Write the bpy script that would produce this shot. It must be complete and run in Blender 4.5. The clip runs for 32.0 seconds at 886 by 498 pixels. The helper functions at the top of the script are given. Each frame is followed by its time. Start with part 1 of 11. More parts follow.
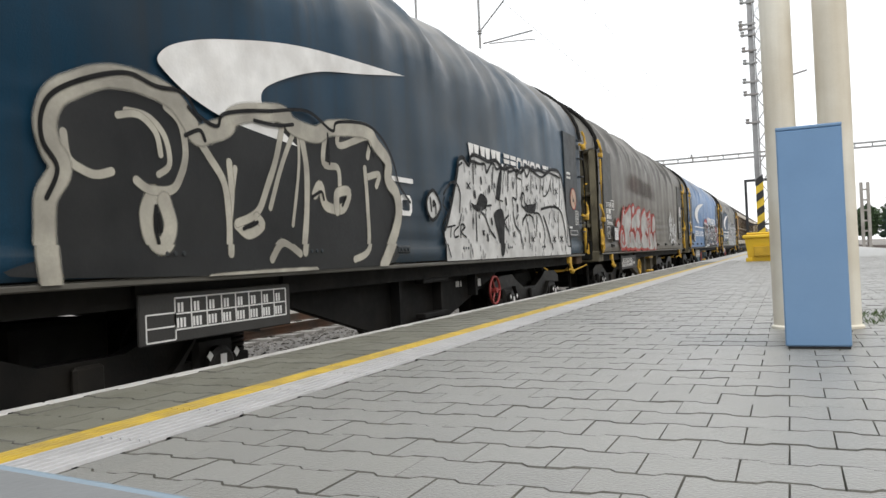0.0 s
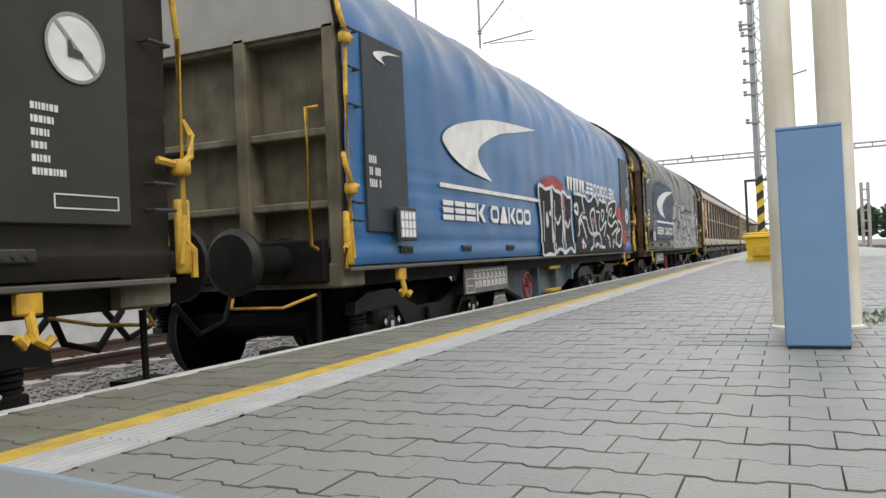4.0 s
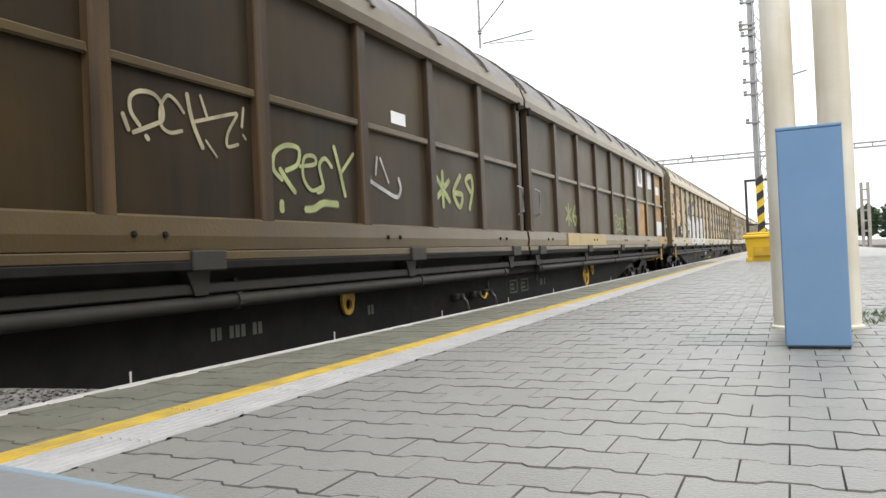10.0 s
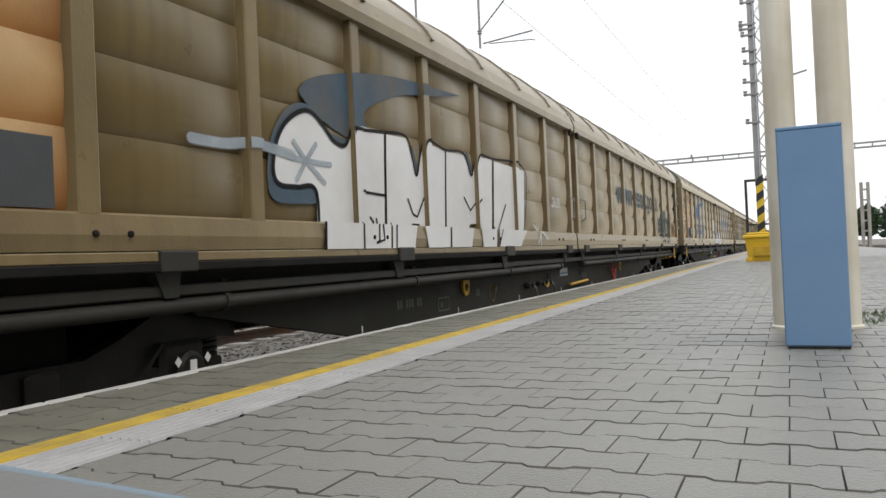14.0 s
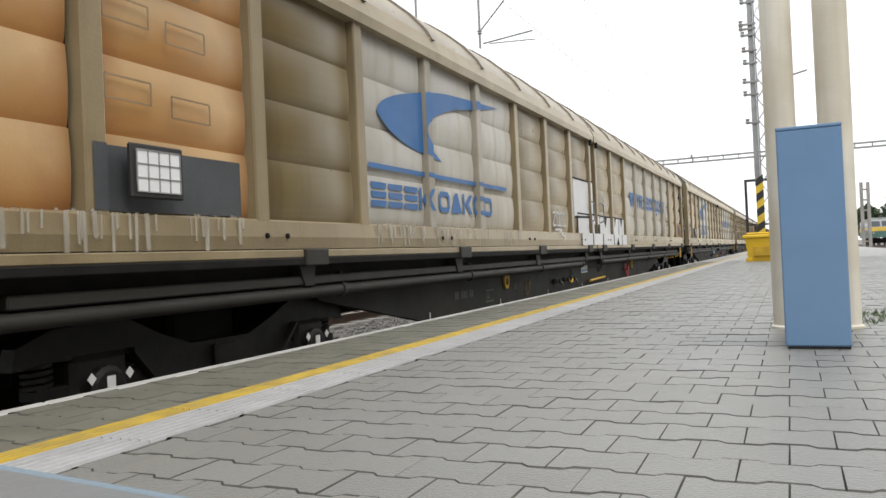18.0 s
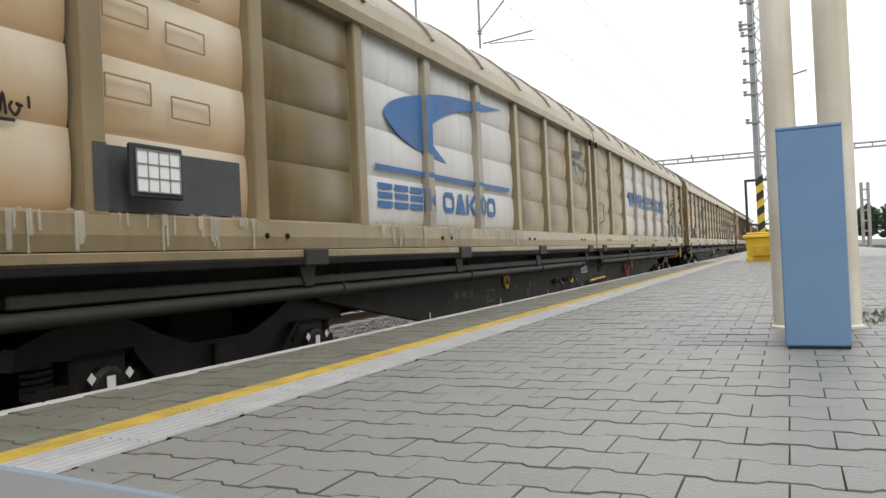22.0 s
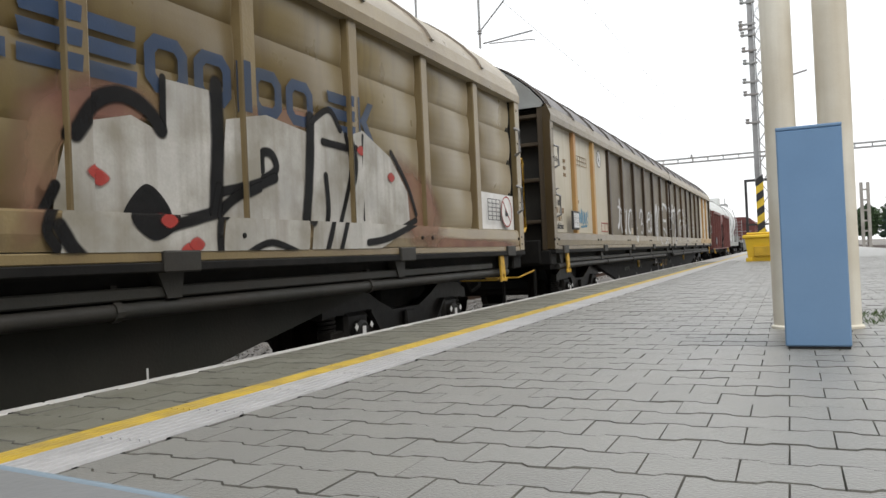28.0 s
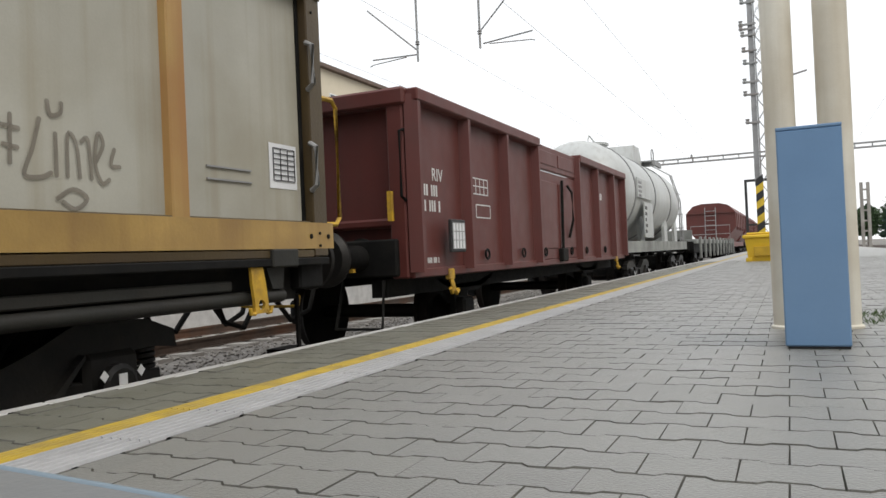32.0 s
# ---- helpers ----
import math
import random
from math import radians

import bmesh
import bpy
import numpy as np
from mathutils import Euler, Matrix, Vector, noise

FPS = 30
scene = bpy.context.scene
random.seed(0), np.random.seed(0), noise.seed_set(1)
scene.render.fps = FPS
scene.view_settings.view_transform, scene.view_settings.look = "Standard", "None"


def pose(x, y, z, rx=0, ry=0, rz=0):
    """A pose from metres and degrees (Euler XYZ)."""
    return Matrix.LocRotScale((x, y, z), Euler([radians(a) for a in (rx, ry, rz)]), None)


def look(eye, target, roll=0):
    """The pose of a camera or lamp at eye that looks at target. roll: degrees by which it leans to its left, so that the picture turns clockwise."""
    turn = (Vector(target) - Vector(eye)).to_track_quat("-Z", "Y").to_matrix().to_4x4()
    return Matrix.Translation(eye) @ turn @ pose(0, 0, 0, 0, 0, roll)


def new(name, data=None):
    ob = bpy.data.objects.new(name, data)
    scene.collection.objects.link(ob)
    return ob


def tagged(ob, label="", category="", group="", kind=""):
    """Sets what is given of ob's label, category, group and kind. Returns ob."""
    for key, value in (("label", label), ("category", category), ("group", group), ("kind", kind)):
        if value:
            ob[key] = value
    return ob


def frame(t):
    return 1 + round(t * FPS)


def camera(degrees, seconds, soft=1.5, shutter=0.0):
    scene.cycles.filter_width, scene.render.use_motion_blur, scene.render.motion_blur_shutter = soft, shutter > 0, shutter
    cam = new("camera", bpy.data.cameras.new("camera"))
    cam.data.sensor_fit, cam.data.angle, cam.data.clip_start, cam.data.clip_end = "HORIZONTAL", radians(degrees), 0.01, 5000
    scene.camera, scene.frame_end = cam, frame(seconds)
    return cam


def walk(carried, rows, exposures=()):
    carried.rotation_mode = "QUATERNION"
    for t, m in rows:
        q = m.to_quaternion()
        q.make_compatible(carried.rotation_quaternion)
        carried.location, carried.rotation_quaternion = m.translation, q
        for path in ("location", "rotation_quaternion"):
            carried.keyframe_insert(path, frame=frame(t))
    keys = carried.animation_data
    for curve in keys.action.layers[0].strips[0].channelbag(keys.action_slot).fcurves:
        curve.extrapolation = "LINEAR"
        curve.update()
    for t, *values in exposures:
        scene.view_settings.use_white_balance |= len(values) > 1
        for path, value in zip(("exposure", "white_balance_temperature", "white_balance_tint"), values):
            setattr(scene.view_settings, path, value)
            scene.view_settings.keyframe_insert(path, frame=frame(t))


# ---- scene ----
# ---- the camera, which stands still ----
cam = camera(60.04, 32.0)
EYE = (0.0, 0.0, 0.476)
th, pi_ = radians(24.3175), radians(0.6272)
AHEAD = (-math.sin(th) * math.cos(pi_), math.cos(th) * math.cos(pi_), math.sin(pi_))
STAND = look(EYE, [e + 10 * a for e, a in zip(EYE, AHEAD)], -2.522)
EXPOSURES = [(0.0, 0.55), (1.0, 0.47), (2.0, 0.55), (3.0, 0.55), (6.0, 0.48), (7.0, 0.6), (8.0, 0.64), (9.0, 0.66), (10.0, 0.87), (11.0, 0.9), (12.0, 0.82), (13.0, 0.7), (14.0, 0.26), (17.0, 0.55), (18.0, 0.5), (19.0, 0.36), (20.0, 0.22), (21.0, 0.37),
             (22.0, 0.42), (23.0, 0.46), (24.0, 0.36), (25.0, 0.42), (28.0, 0.45), (29.0, 0.52), (30.0, 0.7), (31.0, 0.79), (32.0, 0.24)]
walk(cam, [(0.0, STAND), (32.0, STAND)], EXPOSURES)

# ---- light: a bright, evenly overcast sky and a wide, weak sun ----
SUN_EL, SUN_AZ = 52.0, 115.0  # degrees; azimuth from +y towards +x
world = bpy.data.worlds.new("overcast_sky")
scene.world = world
world.use_nodes = True
wn, wl = world.node_tree.nodes, world.node_tree.links
wn.clear()
sky = wn.new("ShaderNodeTexSky")
sky.sky_type, sky.sun_disc = "NISHITA", False
sky.sun_elevation, sky.sun_rotation = radians(SUN_EL), radians(SUN_AZ)
sky.air_density, sky.dust_density = 1.0, 4.0
sky_bg, cloud_bg, sky_mix = wn.new("ShaderNodeBackground"), wn.new("ShaderNodeBackground"), wn.new("ShaderNodeMixShader")
sky_bg.inputs["Strength"].default_value = 0.12
cloud_bg.inputs["Color"].default_value = (0.97, 0.985, 1.0, 1)
cloud_bg.inputs["Strength"].default_value = 1.12
sky_mix.inputs[0].default_value = 0.85
wl.new(sky.outputs[0], sky_bg.inputs["Color"])
wl.new(sky_bg.outputs[0], sky_mix.inputs[1])
wl.new(cloud_bg.outputs[0], sky_mix.inputs[2])
wl.new(sky_mix.outputs[0], wn.new("ShaderNodeOutputWorld").inputs["Surface"])
sun = new("sun", bpy.data.lights.new("sun", "SUN"))
sun.data.energy, sun.data.angle, sun.data.color = 0.9, radians(25), (1.0, 0.96, 0.9)
az, el = radians(SUN_AZ), radians(SUN_EL)
sun.matrix_world = look((0, 0, 30), (-math.sin(az) * math.cos(el), -math.cos(az) * math.cos(el), 30 - math.sin(el)))


# ---- materials ----
def shade(name, color, rough=0.7, metal=0.0, vary=0.16, scale=3.0, grain=60.0, bump=0.15, dirt=None, dirt_amount=0.0,
          dirt_scale=1.5, streak=None, streak_amount=0.0, dust_up=None, coat=0.0, per_object=0.0, wear=None, wear_amount=0.0, section=None, spec=0.5, spray=0.0, edge=None, edge_amount=0.0, sheen=0.0, sheen_tint=(0.95, 0.85, 0.66, 1)):
    """A painted or raw surface: colour with two scales of variation, blotches of dirt, run-down streaks, dust on upward faces."""
    m = bpy.data.materials.new(name)
    m.use_nodes = True
    n, l = m.node_tree.nodes, m.node_tree.links
    bsdf = n["Principled BSDF"]
    bsdf.inputs["Metallic"].default_value = metal
    bsdf.inputs["Specular IOR Level"].default_value = spec
    if sheen:
        # dust-like sheen that brightens grazing views, standing in for distant glare
        bsdf.inputs["Sheen Weight"].default_value, bsdf.inputs["Sheen Roughness"].default_value = sheen, 0.35
        bsdf.inputs["Sheen Tint"].default_value = sheen_tint
    if coat:
        bsdf.inputs["Coat Weight"].default_value = coat
    tc, info = n.new("ShaderNodeTexCoord"), n.new("ShaderNodeObjectInfo")
    off = n.new("ShaderNodeVectorMath")
    off.operation = "MULTIPLY_ADD"
    off.inputs[1].default_value = (1, 1, 1)
    comb = n.new("ShaderNodeCombineXYZ")
    mul = n.new("ShaderNodeMath")
    mul.operation, mul.inputs[1].default_value = "MULTIPLY", 37.0
    l.new(info.outputs["Random"], mul.inputs[0])
    for k in range(3):
        l.new(mul.outputs[0], comb.inputs[k])
    l.new(tc.outputs["Object"], off.inputs[0])
    l.new(comb.outputs[0], off.inputs[2])
    co = off.outputs[0]

    def noise_tex(sc, detail=4.0, stretch=None):
        t = n.new("ShaderNodeTexNoise")
        t.inputs["Scale"].default_value, t.inputs["Detail"].default_value = sc, detail
        src = co
        if stretch:
            mp = n.new("ShaderNodeMapping")
            mp.inputs["Scale"].default_value = stretch
            l.new(co, mp.inputs["Vector"])
            src = mp.outputs[0]
        l.new(src, t.inputs["Vector"])
        return t.outputs["Fac"]

    def ramp(src, a, b):
        r = n.new("ShaderNodeMapRange")
        r.inputs["From Min"].default_value, r.inputs["From Max"].default_value = a, b
        l.new(src, r.inputs["Value"])
        return r.outputs[0]

    def times(src, k):
        t = n.new("ShaderNodeMath")
        t.operation, t.use_clamp = "MULTIPLY", True
        l.new(src, t.inputs[0])
        if isinstance(k, float):
            t.inputs[1].default_value = k
        else:
            l.new(k, t.inputs[1])
        return t.outputs[0]

    def mix(fac, a, b):
        x = n.new("ShaderNodeMix")
        x.data_type = "RGBA"
        l.new(fac, x.inputs["Factor"])
        for sock, v in ((x.inputs[6], a), (x.inputs[7], b)):
            if isinstance(v, tuple):
                sock.default_value = (*v[:3], 1)
            else:
                l.new(v, sock)
        return x.outputs[2]

    lo = tuple(max(c * (1 - vary), 0) for c in color)
    hi = tuple(min(c * (1 + vary), 1) for c in color)
    col = mix(ramp(noise_tex(scale, 5.0), 0.3, 0.7), lo, hi)
    fine = noise_tex(grain, 3.0)
    col = mix(times(ramp(fine, 0.35, 0.65), min(vary, 0.5)), col, tuple(c * 0.72 for c in color))
    if per_object:
        col = mix(times(info.outputs["Random"], per_object), col, tuple(c * 0.55 for c in color))
    if wear:
        col = mix(times(ramp(noise_tex(scale * 2.3, 8.0), 0.56, 0.62), wear_amount), col, wear)
    if streak:
        s = ramp(noise_tex(1.0, 4.0, (9.0, 9.0, 0.35)), 0.48, 0.72)
        col = mix(times(s, streak_amount), col, streak)
    if dirt:
        col = mix(times(ramp(noise_tex(dirt_scale, 6.0), 0.42, 0.68), dirt_amount), col, dirt)
    if section:
        # rust that has run down each bulge of a panel
        sp, fr_, ad = n.new("ShaderNodeSeparateXYZ"), n.new("ShaderNodeMath"), n.new("ShaderNodeMath")
        l.new(tc.outputs["Object"], sp.inputs[0])
        ad.operation, ad.inputs[1].default_value = "MULTIPLY_ADD", 1 / 0.375
        ad.inputs[2].default_value = -1.30 / 0.375
        l.new(sp.outputs[2], ad.inputs[0])
        fr_.operation = "FRACT"
        l.new(ad.outputs[0], fr_.inputs[0])
        low = ramp(fr_.outputs[0], 0.95, 0.1)
        wob = n.new("ShaderNodeMath")
        wob.operation = "ADD"
        l.new(low, wob.inputs[0])
        l.new(noise_tex(2.5, 5.0), wob.inputs[1])
        col = mix(times(ramp(wob.outputs[0], 0.75, 1.45), 0.95), col, section)
    if edge:
        # a second colour towards a panel's seams: creeping rust on ochre and rusting panels
        se, ab, wa = n.new("ShaderNodeSeparateXYZ"), n.new("ShaderNodeMath"), n.new("ShaderNodeMath")
        l.new(tc.outputs["Object"], se.inputs[0])
        ab.operation = "ABSOLUTE"
        l.new(se.outputs[1], ab.inputs[0])
        wa.operation, wa.inputs[1].default_value = "MULTIPLY_ADD", 0.42
        l.new(noise_tex(3.2, 5.0), wa.inputs[0])
        l.new(ab.outputs[0], wa.inputs[2])
        col = mix(times(ramp(wa.outputs[0], 0.56, 0.80), edge_amount), col, edge)
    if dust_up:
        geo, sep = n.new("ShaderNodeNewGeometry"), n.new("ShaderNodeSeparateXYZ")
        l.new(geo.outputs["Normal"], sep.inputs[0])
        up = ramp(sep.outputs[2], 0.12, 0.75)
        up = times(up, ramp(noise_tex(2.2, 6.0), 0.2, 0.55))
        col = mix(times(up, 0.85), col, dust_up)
    l.new(col, bsdf.inputs["Base Color"])
    rr = n.new("ShaderNodeMapRange")
    rr.inputs["To Min"].default_value, rr.inputs["To Max"].default_value = max(rough - 0.12, 0.05), min(rough + 0.12, 1)
    l.new(noise_tex(scale * 3.1), rr.inputs["Value"])
    l.new(rr.outputs[0], bsdf.inputs["Roughness"])
    if bump:
        b = n.new("ShaderNodeBump")
        b.inputs["Strength"].default_value, b.inputs["Distance"].default_value = bump, 0.01
        l.new(fine, b.inputs["Height"])
        l.new(b.outputs[0], bsdf.inputs["Normal"])
    if spray:
        # sprayed paint thins out towards its edges and in patches
        at, sm_, mx, tr = n.new("ShaderNodeAttribute"), n.new("ShaderNodeMath"), n.new("ShaderNodeMixShader"), n.new("ShaderNodeBsdfTransparent")
        at.attribute_name = "spray"
        sm_.operation, sm_.inputs[1].default_value = "MULTIPLY_ADD", 0.55
        l.new(noise_tex(7.0, 6.0), sm_.inputs[0])
        l.new(at.outputs["Fac"], sm_.inputs[2])
        l.new(times(ramp(sm_.outputs[0], 0.38, 1.0), spray), mx.inputs[0])
        l.new(tr.outputs[0], mx.inputs[1])
        l.new(bsdf.outputs[0], mx.inputs[2])
        l.new(mx.outputs[0], n["Material Output"].inputs["Surface"])
    return m


GRIME = (0.035, 0.03, 0.025)
RUST = (0.20, 0.075, 0.025)
M = {}
M["paver"] = shade("paver_concrete", (0.195, 0.193, 0.178), 0.40, spec=1.0, sheen=0.5, sheen_tint=(1, 1, 0.98, 1), scale=1.2, grain=140, vary=0.12, bump=0.35, dirt=(0.185, 0.182, 0.160), dirt_amount=0.6, dirt_scale=1.6, per_object=0.12)
M["joint"] = shade("joint_sand", (0.125, 0.12, 0.105), 0.95, scale=8, grain=200, bump=0.4, dirt=(0.06, 0.07, 0.03), dirt_amount=0.5)
M["chamfer"] = shade("paver_edge_dirt", (0.145, 0.142, 0.125), 0.9, spec=0.4, scale=6, vary=0.3, grain=160, bump=0.4)
M["kerb"] = shade("edge_concrete_white", (0.52, 0.51, 0.49), 0.65, scale=4, vary=0.1, dirt=(0.34, 0.33, 0.31), dirt_amount=0.45, dirt_scale=5)
M["yellow_line"] = shade("yellow_marking", (0.56, 0.39, 0.045), 0.6, scale=6, dirt=(0.28, 0.22, 0.1), dirt_amount=0.55, dirt_scale=9)
M["groove"] = shade("groove_dirt", (0.22, 0.215, 0.20), 0.8, scale=6, vary=0.25, dirt=(0.13, 0.125, 0.11), dirt_amount=0.6, dirt_scale=9)
M["groove_yellow"] = shade("groove_yellow_dirt", (0.33, 0.20, 0.03), 0.8, scale=6, vary=0.25, dirt=(0.18, 0.13, 0.06), dirt_amount=0.6, dirt_scale=9)
M["tactile"] = shade("tactile_tile", (0.46, 0.46, 0.465), 0.6, scale=4, vary=0.1, dirt=(0.33, 0.33, 0.33), dirt_amount=0.5, dirt_scale=7, per_object=0.2)
M["ballast"] = shade("ballast_stone", (0.23, 0.215, 0.195), 0.95, scale=14, grain=45, vary=0.5, bump=1.0, dirt=(0.09, 0.08, 0.07), dirt_amount=0.7, dirt_scale=22)
M["stone"] = shade("loose_ballast", (0.30, 0.28, 0.25), 0.95, scale=5, vary=0.25, bump=0.5, per_object=0.5)
M["rail"] = shade("rail_steel", (0.10, 0.075, 0.06), 0.6, metal=0.4, scale=9, dirt=RUST, dirt_amount=0.4)
M["rail_head"] = shade("rail_head_polished", (0.45, 0.44, 0.43), 0.3, metal=0.9, vary=0.1)
M["sleeper"] = shade("concrete_sleeper", (0.36, 0.34, 0.31), 0.9, dirt=GRIME, dirt_amount=0.35)
M["cream"] = shade("cream_column_paint", (0.79, 0.755, 0.655), 0.6, scale=2.5, vary=0.08, grain=90, dirt=(0.42, 0.34, 0.22), dirt_amount=0.4, dirt_scale=2, streak=(0.40, 0.33, 0.22), streak_amount=0.35)
M["blue_box"] = shade("blue_box_paint", (0.15, 0.275, 0.46), 0.5, scale=3, vary=0.06, bump=0.02, dirt=(0.2, 0.3, 0.43), dirt_amount=0.3)
M["bench_blue"] = shade("greyblue_bench_paint", (0.18, 0.186, 0.188), 0.5, scale=3, vary=0.06)
M["bench_rim"] = shade("blue_rim_paint", (0.20, 0.26, 0.31), 0.45, scale=3, vary=0.06)
M["foliage"] = shade("tree_leaves", (0.045, 0.085, 0.028), 0.8, scale=0.8, vary=0.4, grain=3, bump=0.0, dirt=(0.02, 0.045, 0.018), dirt_amount=0.8, dirt_scale=0.6)
M["conifer"] = shade("conifer_needles", (0.022, 0.05, 0.03), 0.8, scale=0.8, vary=0.4, grain=3, bump=0.0)
M["bark"] = shade("tree_bark", (0.08, 0.06, 0.045), 0.9)
M["weed"] = shade("weed_green", (0.07, 0.12, 0.03), 0.8, vary=0.4)
M["loco_green"] = shade("locomotive_green", (0.05, 0.13, 0.11), 0.45, dirt=GRIME, dirt_amount=0.3)
M["loco_yellow"] = shade("locomotive_yellow", (0.62, 0.42, 0.05), 0.45, dirt=GRIME, dirt_amount=0.3)
M["loco_grey"] = shade("locomotive_grey", (0.34, 0.37, 0.37), 0.5, dirt=GRIME, dirt_amount=0.3)
M["bin_yellow"] = shade("yellow_plastic", (0.80, 0.52, 0.02), 0.45, scale=3, vary=0.08, dirt=(0.45, 0.3, 0.06), dirt_amount=0.3)
M["galv"] = shade("galvanised_steel", (0.33, 0.33, 0.33), 0.55, metal=0.5, scale=4)
M["mast"] = shade("mast_grey_paint", (0.30, 0.31, 0.31), 0.65, scale=4, dirt=RUST, dirt_amount=0.25)
M["black"] = shade("black_paint", (0.025, 0.025, 0.026), 0.6)
M["stripe_yellow"] = shade("warning_yellow", (0.72, 0.5, 0.04), 0.6)
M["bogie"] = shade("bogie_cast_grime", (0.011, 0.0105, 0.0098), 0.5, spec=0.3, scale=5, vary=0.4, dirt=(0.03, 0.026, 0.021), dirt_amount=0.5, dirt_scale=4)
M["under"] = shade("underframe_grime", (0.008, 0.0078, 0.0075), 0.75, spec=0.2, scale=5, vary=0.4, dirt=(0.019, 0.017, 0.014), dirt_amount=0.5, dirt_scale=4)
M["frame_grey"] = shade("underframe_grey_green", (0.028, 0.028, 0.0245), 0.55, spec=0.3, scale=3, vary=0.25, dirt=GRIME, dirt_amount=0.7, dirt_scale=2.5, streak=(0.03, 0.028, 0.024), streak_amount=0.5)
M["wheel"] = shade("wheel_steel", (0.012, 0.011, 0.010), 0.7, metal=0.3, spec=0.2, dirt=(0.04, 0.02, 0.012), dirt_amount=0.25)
M["steel_dark"] = shade("bare_dark_steel", (0.03, 0.028, 0.026), 0.5, metal=0.6, scale=6)
M["hook_yellow"] = shade("hook_yellow_paint", (0.62, 0.37, 0.03), 0.6, scale=9, dirt=(0.2, 0.12, 0.04), dirt_amount=0.55, dirt_scale=12)
M["red_wheel"] = shade("handwheel_red_paint", (0.30, 0.035, 0.03), 0.55, scale=9, dirt=GRIME, dirt_amount=0.3)
M["white_paint"] = shade("white_lettering_paint", (0.74, 0.74, 0.73), 0.7, scale=7, vary=0.08, dirt=(0.42, 0.40, 0.37), dirt_amount=0.35, dirt_scale=4)
M["ink"] = shade("dark_lettering_paint", (0.05, 0.05, 0.055), 0.7)
M["faded_ink"] = shade("faded_lettering_paint", (0.27, 0.19, 0.11), 0.8)
M["plaster_dull"] = shade("dull_plaster", (0.30, 0.27, 0.22), 0.9, scale=0.6, vary=0.15, dirt=(0.2, 0.18, 0.15), dirt_amount=0.5, dirt_scale=0.5)
M["faded_grey"] = shade("faded_stencil_grey", (0.10, 0.105, 0.085), 0.8)
M["faded_yellow"] = shade("faded_stencil_ochre", (0.20, 0.13, 0.05), 0.8)
M["card"] = shade("white_label_card", (0.78, 0.79, 0.80), 0.5, vary=0.04)


def island_paver(source, name):
    m = M[source].copy()
    m.name = name
    n, l = m.node_tree.nodes, m.node_tree.links
    geo = n.new("ShaderNodeNewGeometry")
    for link in list(l):
        if link.from_socket.name == "Random" and link.from_node.bl_idname == "ShaderNodeObjectInfo":
            to = link.to_socket
            l.remove(link)
            l.new(geo.outputs["Random Per Island"], to)
    return m


# the strip between edge and yellow line is darker and more olive
M["paver_olive"] = shade("paver_olive_dark", (0.195, 0.193, 0.158), 0.5, scale=1.2, grain=140, vary=0.15, bump=0.35, dirt=(0.125, 0.122, 0.09), dirt_amount=0.6, dirt_scale=3, per_object=0.25)
M["paver_rest"] = island_paver("paver", "paver_concrete_rest")
M["paver_edge"] = island_paver("paver_olive", "paver_olive_rest")


